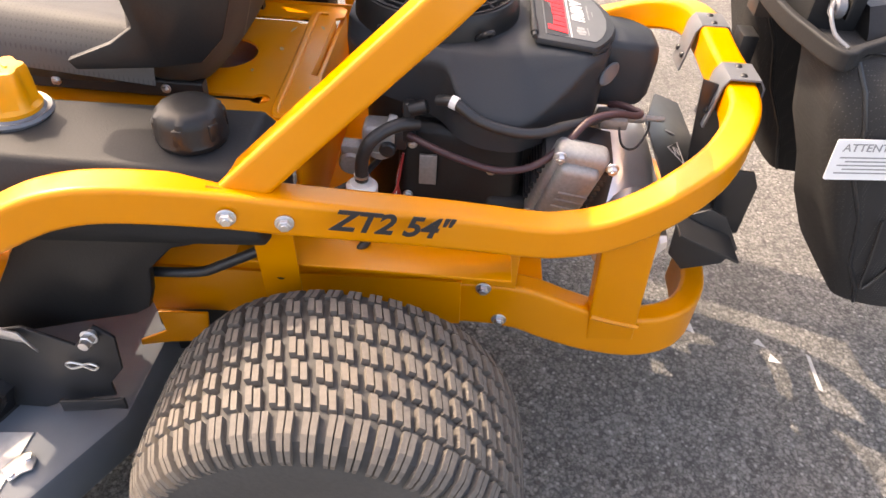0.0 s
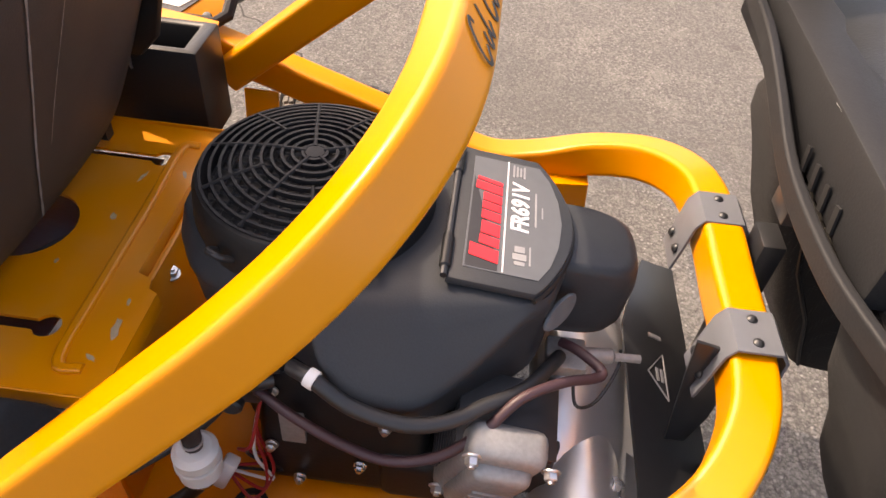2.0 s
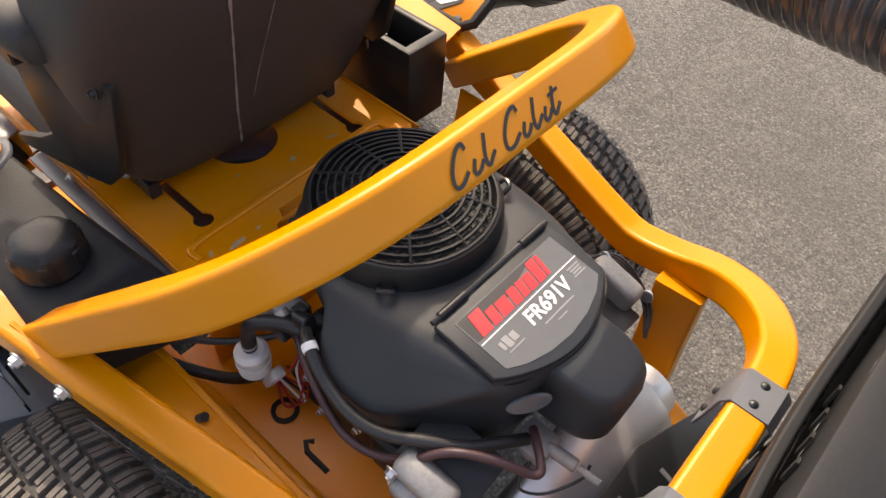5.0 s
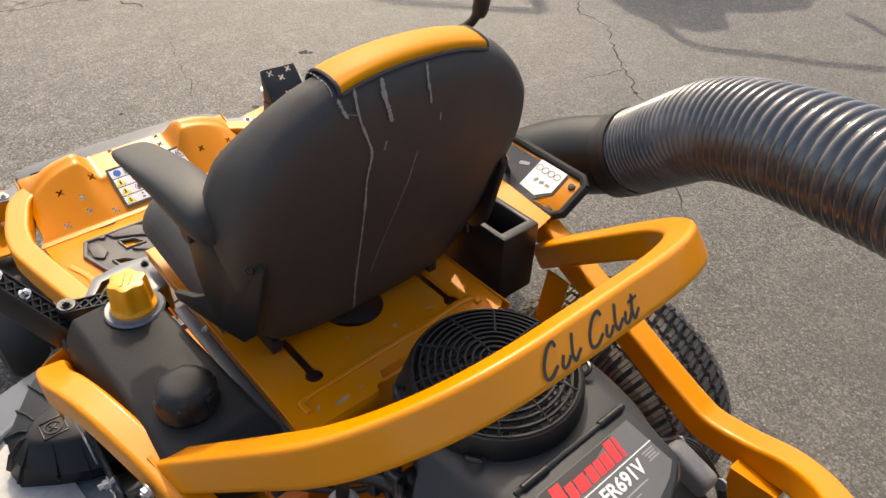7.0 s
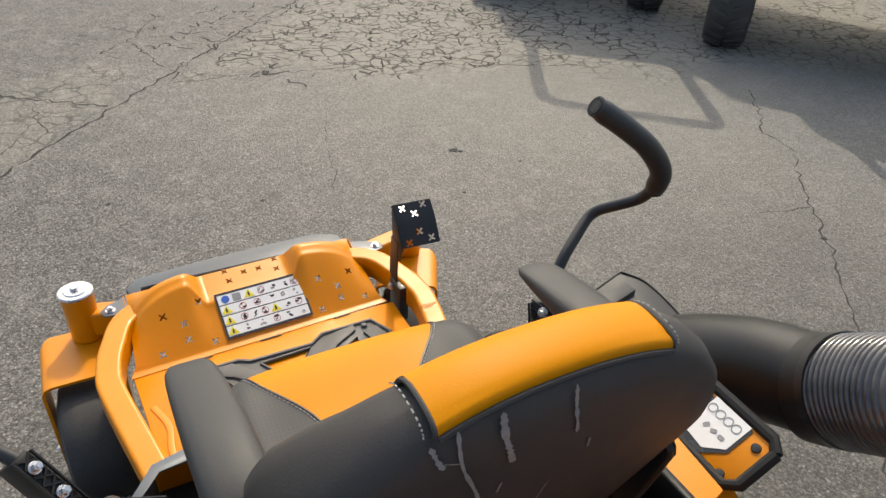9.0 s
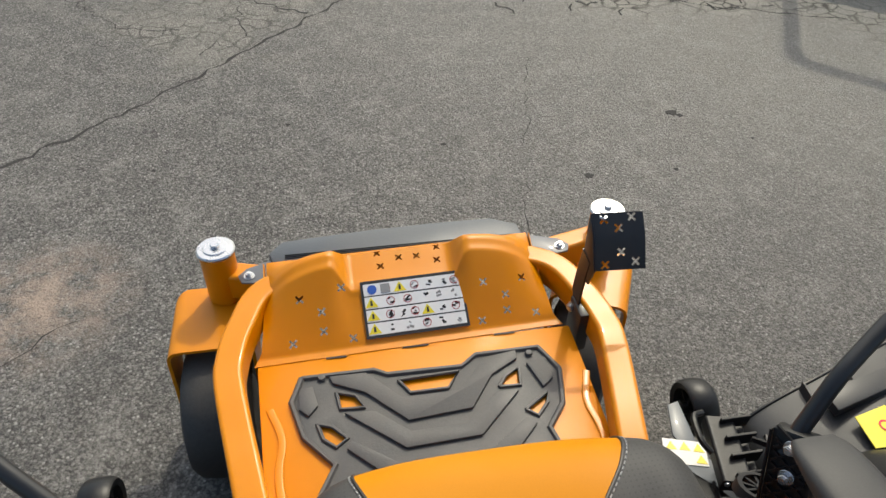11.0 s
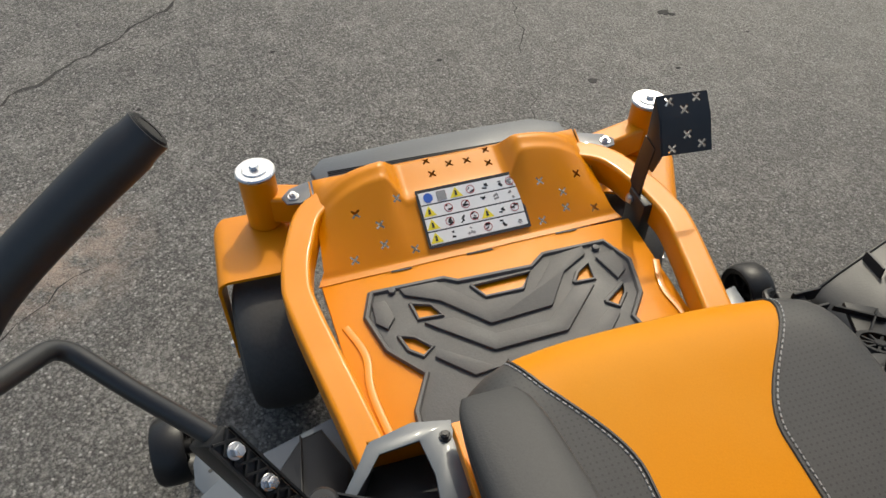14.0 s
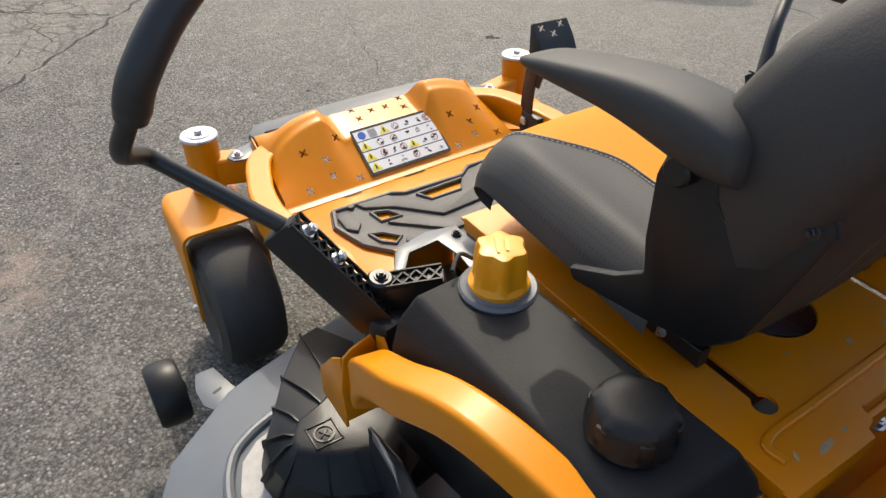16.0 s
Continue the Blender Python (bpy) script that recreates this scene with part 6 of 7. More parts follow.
for s in (-1, 1):
    # corners of the cover in the plan: the bottom, the outer edge, the shoulder and the flat top
    base = [(0.44, 1.235), (0.49, 1.225), (0.568, 1.118), (0.612, 1.050), (0.648, 1.000), (0.660, 0.955), (0.652, 0.905), (0.590, 0.862), (0.530, 0.828), (0.462, 0.803), (0.38, 0.82), (0.36, 0.98), (0.38, 1.12)]
    edge = [(0.43, 1.215), (0.472, 1.205), (0.553, 1.104), (0.596, 1.040), (0.638, 0.982), (0.643, 0.940), (0.634, 0.900), (0.580, 0.838), (0.524, 0.806), (0.462, 0.790), (0.39, 0.83), (0.37, 0.98), (0.39, 1.12)]
    lip_z = [0.345, 0.345, 0.356, 0.356, 0.350, 0.338, 0.332, 0.330, 0.330, 0.330, 0.345, 0.36, 0.36]
    shoulder = [(0.45, 1.03), (0.488, 1.005), (0.522, 0.988), (0.574, 0.970), (0.594, 0.946), (0.602, 0.930), (0.600, 0.912), (0.563, 0.877), (0.517, 0.858), (0.466, 0.842), (0.42, 0.88), (0.41, 0.98), (0.42, 1.02)]

    def ringed(pts, zs):
        return [V((s * x, y, z)) for (x, y), z in zip(pts, zs)]

    def inset(ring, k, dz):
        mid = sum(ring, V()) / len(ring)
        return [mid + (p - mid) * k + V((0, 0, dz)) for p in ring]

    low_ring, out_ring, top_ring = ringed(base, [0.274] * 13), ringed(edge, lip_z), ringed(shoulder, [0.384] * 13)
    rows = [inset(low_ring, 1.03, -0.006), low_ring, out_ring, inset(out_ring, 0.975, 0.004), [a.lerp(b, 0.55) + V((0, 0, 0.002)) for a, b in zip(out_ring, top_ring)], inset(top_ring, 1.06, -0.004), top_ring, inset(top_ring, 0.9, 0.003), inset(top_ring, 0.3, 0.003)]
    cov = part("deck_cover", loft(rows), COVER_PLASTIC, DECK, "black ribbed plastic belt cover", sharp=24)
    for i in range(1, 10):
        a, b = top_ring[i], out_ring[i]
        out = V(((b - a).x, (b - a).y, 0)).normalized()
        side = V((-out.y, out.x, 0)) * 0.0019
        tall = 0.012 if i < 6 else 0.005
        rib = [[p - side - V((0, 0, 0.012)), p + side - V((0, 0, 0.012)), p + side * 0.8 + V((0, 0, h)), p - side * 0.8 + V((0, 0, h))] for p, h in ((a, 0.001), (a.lerp(b, 0.3), tall), (a.lerp(b, 0.75), tall), (b + out * 0.004, tall * 0.7))]
        if i > 4:
            foot = low_ring[i] + out * 0.004
            rib.append([foot - side - out * 0.01, foot + side - out * 0.01, foot + side + V((0, 0, 0.02)), foot - side + V((0, 0, 0.02))])
        part("cover_rib", loft(rib), COVER_PLASTIC, cov)
    ex, ey = s * 0.548, 0.918
    badge = [place(lathe([(0.0155, 0), (0.019, 0), (0.019, 0.0022), (0.0155, 0.0022), (0.0155, 0)], 24), pose(ex, ey, 0.3872))]
    badge += [bx((0.052, 0.0032, 0.0024), (ex, ey + d, 0.3882), 0.0005) for d in (-0.0245, 0.0245)] + [bx((0.0032, 0.052, 0.0024), (ex + d, ey, 0.3882), 0.0005) for d in (-0.0245, 0.0245)]
    badge += [bx((0.022, 0.003, 0.0022), (ex, ey, 0.3882), 0.0005, rot=(0, 0, d)) for d in (35, 125)]
    part("cover_emblem", add(*badge), COVER_PLASTIC, cov, "raised square emblem")
    gx, gy = s * (0.742 if s < 0 else 0.690), (1.338 if s < 0 else 1.395)
    gw = part("gauge_wheel", place(lathe([(0, -0.02), (0.05, -0.03), (0.066, -0.034), (0.072, -0.026), (0.074, 0), (0.072, 0.026), (0.066, 0.034), (0.052, 0.030), (0.046, 0.012), (0, 0.008)], 36), pose(gx, gy, 0.205, 0, 90 * -s, 0)), BLACK_PLASTIC, DECK, "black deck gauge wheel")
    part("wheel_hub", cyl((gx - s * 0.012, gy, 0.205), (gx - s * 0.040, gy, 0.205), 0.016, n=20, bevel=0.003), BLACK_PLASTIC, gw)
    part("wheel_spokes", add(*[bx((0.012, 0.008, 0.09), (gx - s * 0.016, gy, 0.205), 0.001, rot=(60 * k, 0, 0)) for k in range(3)]), BLACK_PLASTIC, gw)
    if s > 0:
        part("gauge_arm", plate([(0.598, 1.380), (0.629, 1.387), (0.624, 1.302), (0.618, 1.245), (0.590, 1.245), (0.574, 1.295)], 0.006, pose(0, 0, 0.247), 0.001), DECK_PAINT, DECK, "grey gauge wheel arm")
        continue
    part("arm_slot", plate(rrect(0.022, 0.007, 0.0034), 0.0008, pose(-0.655, 1.243, 0.2508, 0, 0, 20)), CUP_INSIDE, DECK)
    part("gauge_arm", plate([(-0.681, 1.312), (-0.641, 1.313), (-0.622, 1.24), (-0.60, 1.19), (-0.66, 1.17), (-0.692, 1.218), (-0.694, 1.267)], 0.005, pose(0, 0, 0.246), 0.001), DECK_PAINT, DECK, "grey gauge wheel arm")
# under the left skirt: spindle brackets and cotter pin
part("hanger_plate", plate([(0.84, 0.275), (0.84, 0.455), (0.735, 0.484), (0.66, 0.45), (0.619, 0.50), (0.590, 0.476), (0.597, 0.40), (0.626, 0.36), (0.626, 0.327), (0.72, 0.30), (0.76, 0.276)], 0.006, axes((-0.50, 0, 0), (0, 1, 0), (0, 0, 1)), 0.001), BLACK_STEEL, DECK, "black deck hanger plate")
part("hanger_hook", plate([(0.72, 0.318), (0.63, 0.332), (0.604, 0.340), (0.603, 0.312), (0.628, 0.310), (0.66, 0.30), (0.72, 0.29)], 0.005, axes((-0.515, 0, 0), (0, 1, 0), (0, 0, 1)), 0.001), BLACK_STEEL, DECK, "black hooked tab")
# black sheet added in place of the shadow under the frame
part("under_shade", plate([(0.28, 0.20), (0.64, 0.20), (0.64, 0.375), (0.28, 0.375)], 0.006, axes((-0.285, 0, 0), (0, 1, 0), (0, 0, 1)), 0.001), BLACK_STEEL, DECK)
for k in (-1, 1):
    part("cotter_pin", tube(smooth([(-0.507, 0.654, 0.413), (-0.510, 0.654 + 0.015 * k, 0.421), (-0.510, 0.654 + 0.026 * k, 0.415), (-0.510, 0.654 + 0.018 * k, 0.406), (-0.507, 0.654, 0.410)], 5), 0.0022, 6), STEEL, DECK)
part("hanger_bolt", add(cyl((-0.50, 0.622, 0.486), (-0.53, 0.622, 0.486), 0.008, n=12), hexbolt((-0.508, 0.622, 0.486), (-1, 0, 0), 0.011, 0.010, 0.014)), STEEL, DECK)
part("lift_tab", plate([(0.735, 0.484), (0.80, 0.50), (0.80, 0.475), (0.73, 0.462), (0.715, 0.44)], 0.004, axes((-0.512, 0, 0), (0, 1, 0), (0, 0, 1)), 0.001), STEEL, DECK, "bright worn lift tab")
part("deck_tab", add(plate([(-0.645, 0.750), (-0.625, 0.772), (-0.600, 0.762), (-0.588, 0.742), (-0.600, 0.728), (-0.620, 0.724), (-0.628, 0.738)], 0.004, pose(0, 0, 0.276), 0.001), cyl((-0.634, 0.752, 0.278), (-0.634, 0.752, 0.286), 0.006, n=10), cyl((-0.602, 0.740, 0.278), (-0.602, 0.740, 0.286), 0.006, n=10)), STEEL, DECK, "zinc tab riveted to the deck")
# discharge side: sticker, hinge, chute
part("deck_sticker", plate([(0.535, 1.280), (0.629, 1.252), (0.612, 1.190), (0.518, 1.216)], 0.001, pose(0, 0, 0.2705)), LABEL_WHITE, DECK, "white and yellow warning sticker")
for x, y in ((0.548, 1.258), (0.578, 1.250), (0.608, 1.240), (0.602, 1.210)):
    part("sticker_triangle", plate([(-0.013, -0.011), (0.013, -0.011), (0, 0.012)], 0.0006, pose(x, y, 0.2718, 0, 0, -17)), SIGN_YELLOW, DECK)
chute_rows = [[(0.64, 1.21, 0.33), (0.70, 1.228, 0.40), (0.86, 1.270, 0.437), (0.98, 1.305, 0.447), (1.076, 1.332, 0.452)],
              [(0.63, 1.15, 0.33), (0.70, 1.15, 0.41), (0.85, 1.19, 0.455), (1.0, 1.225, 0.468), (1.114, 1.262, 0.45)],
              [(0.63, 1.07, 0.33), (0.70, 1.07, 0.41), (0.84, 1.10, 0.465), (0.98, 1.12, 0.482), (1.106, 1.136, 0.45)],
              [(0.61, 1.00, 0.34), (0.70, 1.00, 0.40), (0.84, 0.99, 0.475), (0.96, 1.00, 0.485), (1.076, 1.012, 0.45)],
              [(0.61, 0.90, 0.34), (0.69, 0.88, 0.41), (0.80, 0.87, 0.47), (0.92, 0.89, 0.48), (1.042, 0.915, 0.45)],
              [(0.60, 0.83, 0.33), (0.68, 0.82, 0.39), (0.78, 0.81, 0.44), (0.88, 0.83, 0.45), (0.975, 0.855, 0.445)]]
chute_cols = [smooth([r[k] for r in chute_rows], 4) for k in range(5)]
CH = part("discharge_chute", loft([smooth([c[i] for c in chute_cols], 4) for i in range(len(chute_cols[0]))], closed=False), CHUTE_PLASTIC, MOWER, "dark grey moulded discharge chute")
part("chute_rim", sweep([p + V((0.002, 0, -0.012)) for p in chute_cols[4]], 0.007, 0.036, r=0.002), BLACK_PLASTIC, CH, "black rubber rim")
part("chute_front_lip", sweep([V(p) + V((0, 0.002, -0.010)) for p in smooth(chute_rows[0], 4)], 0.006, 0.028, r=0.002), BLACK_PLASTIC, CH)
part("chute_step", plate([(0.815, 1.205), (1.02, 1.251), (1.022, 1.204), (0.818, 1.152)], 0.024, pose(0, 0, 0.466), 0.004), CHUTE_PLASTIC, CH)
for x, y in ((0.80, 1.22), (0.92, 1.255)):
    part("chute_rib", sweep([(x, y - 0.03, 0.452), (x + 0.015, y + 0.035, 0.440)], 0.005, 0.030, r=0.001), CHUTE_PLASTIC, CH)
part("chute_label", plate([(0.845, 1.135), (0.925, 1.152), (0.955, 1.128), (0.94, 1.06), (0.840, 1.06)], 0.002, pose(0, 0, 0.484)), SIGN_YELLOW, CH, "yellow danger sticker")
part("chute_sign", place(lathe([(0.010, 0), (0.014, 0), (0.014, 0.001), (0.010, 0.001)], 24), pose(0.895, 1.105, 0.4865)), RED, CH)
hinge = part("hinge", add(sweep([(0.612, 1.228, 0.392), (0.578, 1.075, 0.392)], 0.062, 0.036, r=0.006), sweep([(0.648, 1.228, 0.372), (0.616, 1.075, 0.372)], 0.050, 0.016, r=0.003)), BLACK_PLASTIC, CH, "black moulded chute hinge")
for k in range(4):
    y = 1.212 - 0.043 * k
    part("hinge_rib", sweep([(0.605 - 0.010 * k, y, 0.408), (0.675 - 0.010 * k, y + 0.002, 0.404)], 0.006, 0.034, r=0.001), BLACK_PLASTIC, hinge)
part("hinge_clip", tube(smooth([(0.585, 1.25, 0.40), (0.556, 1.235, 0.41), (0.546, 1.18, 0.41), (0.560, 1.15, 0.40)], 5), 0.007, 8), BLACK_PLASTIC, hinge)
part("hinge_spring", cyl((0.562, 1.10, 0.400), (0.556, 1.075, 0.400), 0.006, n=12), STEEL, CH)
part("blower_pulley", place(add(lathe([(0.062, 0), (0.070, 0.004), (0.062, 0.03), (0.05, 0.03), (0.055, 0.01), (0.062, 0)], 32), *[bx((0.11, 0.008, 0.014), (0, 0, 0.018), 0.002, rot=(0, 0, 36 * k)) for k in range(5)], cyl((0, 0, 0), (0, 0, 0.03), 0.018, n=20, bevel=0.003)), pose(0.443, 0.915, 0.668, -20, 10, 0) @ Matrix.Scale(0.60, 4)), GRILLE, MOWER, "black spoked pulley cover")

# ribbed casting that carries the pulley
CAST = part("blower_bracket", plate([(0.575, 0.93), (0.66, 0.93), (0.70, 1.00), (0.69, 1.10), (0.64, 1.13), (0.60, 1.02)], 0.012, pose(0, 0, 0.470), 0.002), BLACK_PLASTIC, MOWER, "black ribbed blower bracket")
for k in range(5):
    part("bracket_rib", bx((0.10, 0.004, 0.014), (0.645, 0.955 + 0.034 * k, 0.486), 0, rot=(0, 0, 40 if k % 2 else -35)), TANK_PLASTIC, CAST)

# ---- control levers ----
def lever(s, rod, grip):
    lv = part("drive_lever", tube(smooth(fillet(rod, 0.03, 5), 1), 0.0125, 14), BLACK_STEEL, MOWER, "black steering lever with a foam grip")
    g = smooth(grip, 8)
    n = len(g)
    part("grip", tube(g, lambda i: 0.0215 if 1 < i < n - 2 else 0.0195, 18), HOSE_RUBBER, lv, "black ribbed foam grip")
    d = (g[-1] - g[-2]).normalized()
    part("grip_end", tube([g[-1] - d * 0.001, g[-1] + d * 0.0016], 0.0105, 16), CUP_INSIDE, lv)
    part("grip_rim", place(lathe([(0.0105, 0), (0.0175, 0), (0.0165, 0.002), (0.0115, 0.002)], 20), Matrix.Translation(g[-1]) @ d.to_track_quat("Z", "Y").to_matrix().to_4x4()), TANK_PLASTIC, lv)
    return lv


LL = lever(-1, [(-0.528, 0.955, 0.785), (-0.622, 1.015, 0.860), (-0.690, 1.066, 0.912), (-0.733, 0.965, 0.972), (-0.706, 0.928, 1.045)], [(-0.711, 0.934, 1.028), (-0.694, 0.920, 1.078), (-0.645, 0.930, 1.137), (-0.572, 0.953, 1.190), (-0.497, 0.976, 1.236)])
LR = lever(1, [(0.430, 0.908, 0.80), (0.505, 0.955, 0.905), (0.612, 1.010, 0.966), (0.672, 0.925, 1.030), (0.660, 0.886, 1.090)], [(0.664, 0.894, 1.068), (0.648, 0.874, 1.122), (0.602, 0.872, 1.180), (0.542, 0.880, 1.229), (0.474, 0.894, 1.276)])


def honeycomb(length, wide, m):
    """Ribbed lightening pattern on a bracket's edge."""
    out = []
    n = int(length / 0.018)
    for k in range(n):
        x = -length / 2 + (k + 0.5) * length / n
        for d in (-35, 35):
            out.append(place(bx((0.003, wide * 0.95, 0.006), (0, 0, 0), 0), m @ pose(x, 0, 0.003, 0, 0, d)))
    for e in (-1, 1):
        out.append(place(bx((length, 0.003, 0.008), (0, 0, 0), 0), m @ pose(0, e * wide / 2, 0.004)))
    return out


for s, a, b, lv in ((-1, V((-0.556, 0.972, 0.798)), V((-0.452, 0.876, 0.640)), LL), (1, V((0.450, 0.920, 0.835)), V((0.425, 0.845, 0.70)), LR)):
    d = b - a
    L = d.length
    side = V((0, 0, 1)) if s < 0 else V((-0.75, -0.35, 0.55))
    deep, wide = (0.058, 0.034) if s < 0 else (0.034, 0.062)
    m = axes(a.lerp(b, 0.5), d, side)
    body = part("lever_bracket", place(bx((L, deep, wide), (0, 0, 0), 0.005), m), BLACK_PLASTIC, lv, "black ribbed lever bracket")
    edge = axes(a.lerp(b, 0.5) + m.to_3x3() @ V((0, deep / 2, 0)), d, m.to_3x3() @ V((0, 0, -1)))
    part("bracket_rib", add(*honeycomb(L * 0.96, wide, edge)), BLACK_PLASTIC, body)
    for t in (0.14, 0.42):
        p = a.lerp(b, t) + m.to_3x3() @ V((0, deep / 2 + 0.004, 0))
        part("bracket_bolt", hexbolt(p, m.to_3x3() @ V((0, 1, 0)), 0.008, 0.012, 0.011), STEEL, body)
    part("pivot_tube", add(cyl(b + V((-0.02 * -s, 0.01, -0.005)), b + V((s * -0.06, 0.02, -0.01)), 0.020, n=24, bevel=0.004)), BLACK_STEEL, lv)
hb = V((-0.438, 0.893, 0.672)).lerp(V((-0.350, 0.842, 0.690)), 0.5)
hm = axes(hb, (0.088, -0.051, 0.018), (0.5, 0.86, 0))
CROSS_ARM = part("cross_arm", place(bx((0.105, 0.036, 0.05), (0, 0, 0), 0.004), hm), BLACK_PLASTIC, LL, "black ribbed cross arm")
part("arm_rib", add(*honeycomb(0.10, 0.034, hm @ pose(0, 0, 0.025))), BLACK_PLASTIC, CROSS_ARM)
part("pivot_cap", cyl((-0.440, 0.900, 0.640), (-0.436, 0.892, 0.712), 0.021, n=20, bevel=0.004), BLACK_STEEL, LL)
part("pivot_bolt", hexbolt((-0.436, 0.891, 0.711), (0.05, -0.1, 1), 0.008, 0.006, 0.011), BLACK_STEEL, LL)
part("pivot_block", bx((0.09, 0.06, 0.12), (-0.425, 0.87, 0.60), 0.012, rot=(0, 0, 12)), BLACK_PLASTIC, MOWER)
part("pivot_block", bx((0.10, 0.07, 0.16), (0.40, 0.87, 0.62), 0.012, rot=(0, 0, -12)), BLACK_PLASTIC, MOWER)
# folded grey bracket box in front of the tank
part("bracket_infill", plate([(-0.36, 0.97), (-0.25, 0.97), (-0.25, 0.87), (-0.34, 0.86), (-0.395, 0.90)], 0.003, pose(0, 0, 0.585), 0), YELLOW, MOWER, "yellow sheet below the lever bracket")
part("bracket_back", add(bx((0.12, 0.004, 0.10), (-0.305, 0.978, 0.628), 0.001), bx((0.004, 0.11, 0.10), (-0.245, 0.918, 0.626), 0.001)), YELLOW, MOWER, "yellow sheet behind the lever bracket")
BK = part("lever_stop_bracket", add(plate([(-0.362, 0.972), (-0.298, 0.986), (-0.243, 0.975), (-0.247, 0.862), (-0.292, 0.842), (-0.286, 0.90), (-0.294, 0.955), (-0.352, 0.950), (-0.372, 0.925), (-0.400, 0.893), (-0.412, 0.902)], 0.004, pose(0, 0, 0.682), 0.001), bx((0.004, 0.085, 0.10), (-0.386, 0.935, 0.632), 0.001, rot=(0, 0, -32))), DECK_PAINT, MOWER, "dark grey folded lever bracket")
# black sheet added to darken the bracket's open inside, where shade falls
part("bracket_infill", bx((0.15, 0.11, 0.006), (-0.305, 0.935, 0.60), 0.001, rot=(0, 0, 10)), CUP_INSIDE, BK)
part("bracket_bolt", hexbolt((-0.258, 0.951, 0.686), (0, 0, 1), 0.007, 0.005, 0.009), BLACK_STEEL, BK)
part("lever_stop_bracket", add(bx((0.12, 0.004, 0.09), (0.36, 0.76, 0.735), 0.001), plate([(0.30, 0.70), (0.44, 0.70), (0.46, 0.76), (0.31, 0.765)], 0.004, pose(0, 0, 0.778), 0.001)), BRACKET, MOWER, "grey folded lever bracket")

# ---- right side: cup box, panel, pedal ----
CUP = part("cup_box", plate([(-0.052, -0.10), (0.052, -0.10), (0.052, 0.12), (-0.052, 0.12)], 0.17, pose(0.327, 0.485, 0.667), 0.006, [[(-0.036, -0.075), (-0.036, 0.06), (0.036, 0.06), (0.036, -0.075)][::-1]]), BLACK_PLASTIC, MOWER, "black plastic cup holder box")
part("cup_floor", bx((0.08, 0.15, 0.01), (0.327, 0.48, 0.70), 0.002), CUP_INSIDE, CUP)
part("crumpled_wrapper", place(loft([[(0.03 * math.cos(a) * q, 0.03 * math.sin(a) * q, z) for a, q in [(2 * math.pi * k / 9, 0.8 + 0.3 * math.sin(k * 2.7 + z * 90)) for k in range(9)]] for z in (0, 0.012, 0.025)]), pose(0.30, 0.50, 0.80)), LABEL_GREY, CUP)
part("side_fender", loft([[(0.385, 0.40, 0.80), (0.46, 0.42, 0.795), (0.48, 0.44, 0.72)], [(0.385, 0.60, 0.815), (0.46, 0.62, 0.82), (0.50, 0.62, 0.74)], [(0.385, 0.66, 0.81), (0.465, 0.67, 0.815), (0.505, 0.67, 0.73)]], closed=False), YELLOW, MOWER, "yellow side fender")
# tilted panel: rim, yellow plate, grey insert, label
pm = axes((0.530, 0.622, 0.805), (0, 1, 0.03), (-0.86, 0, -0.51))
poly = [(-0.205, -0.045), (-0.185, -0.062), (0.17, -0.062), (0.205, -0.03), (0.205, 0.02), (0.16, 0.055), (-0.185, 0.055), (-0.205, 0.035)]
PANEL = part("control_panel", plate(poly, 0.012, pm, 0.002), YELLOW, MOWER, "yellow side control panel with a grey insert")
part("panel_rim", tube([pm @ V((x, y, 0.010)) for x, y in poly + [poly[0]]], 0.0115, 10), TANK_PLASTIC, PANEL, "black rubber edge trim")
part("panel_insert", plate([(-0.155, -0.047), (0.10, -0.044), (0.142, -0.012), (0.142, 0.03), (0.12, 0.05), (-0.12, 0.050), (-0.155, 0.01)], 0.002, pm @ pose(0, 0, 0.0125)), PANEL_GREY, PANEL, "dark grey insert")
part("panel_label", plate([(-0.150, -0.050), (-0.070, -0.050), (-0.070, 0.03), (-0.12, 0.035), (-0.150, 0.008)], 0.001, pm @ pose(0, 0, 0.0148)), LABEL_WHITE, PANEL, "white icon label")
icons = [place(lathe([(0.007, 0), (0.009, 0), (0.009, 0.0006), (0.007, 0.0006)], 16), pm @ pose(-0.135 + 0.018 * k, -0.03, 0.016)) for k in range(4)] + [plate(rrect(0.012, 0.008, 0.002), 0.0006, pm @ pose(-0.13 + 0.017 * k, 0.0, 0.016, 0, 0, 30 * k)) for k in range(3)]
part("label_icons", add(*icons), INK_GREY, PANEL)
part("panel_icons", add(*[place(lathe([(0.0042, 0), (0.0056, 0), (0.0056, 0.0006), (0.0042, 0.0006)], 16), pm @ pose(0.075 + 0.0185 * k, -0.015, 0.0152)) for k in range(3)] + [plate(rrect(0.004, 0.003, 0.001), 0.0006, pm @ pose(0.075 + 0.0185 * k, -0.015, 0.0152, 0, 0, 50 * k)) for k in range(3)]), LABEL_WHITE, PANEL)
part("panel_slot", plate(rrect(0.026, 0.009, 0.002), 0.001, pm @ pose(-0.04, -0.02, 0.0148, 0, 0, 20)), INK_GREY, PANEL)
for p in ((-0.178, -0.03), (-0.172, 0.045), (0.165, -0.028)):
    part("panel_bolt", place(lathe([(0, 0), (0.009, 0), (0.008, 0.004), (0, 0.005)], 16), pm @ pose(*p, 0.012)), BLACK_STEEL, PANEL)
kn = part("choke_rod", cyl(pm @ V((-0.02, 0.02, 0.012)), pm @ V((-0.02, 0.02, 0.05)), 0.008, n=14), BLACK_STEEL, PANEL)
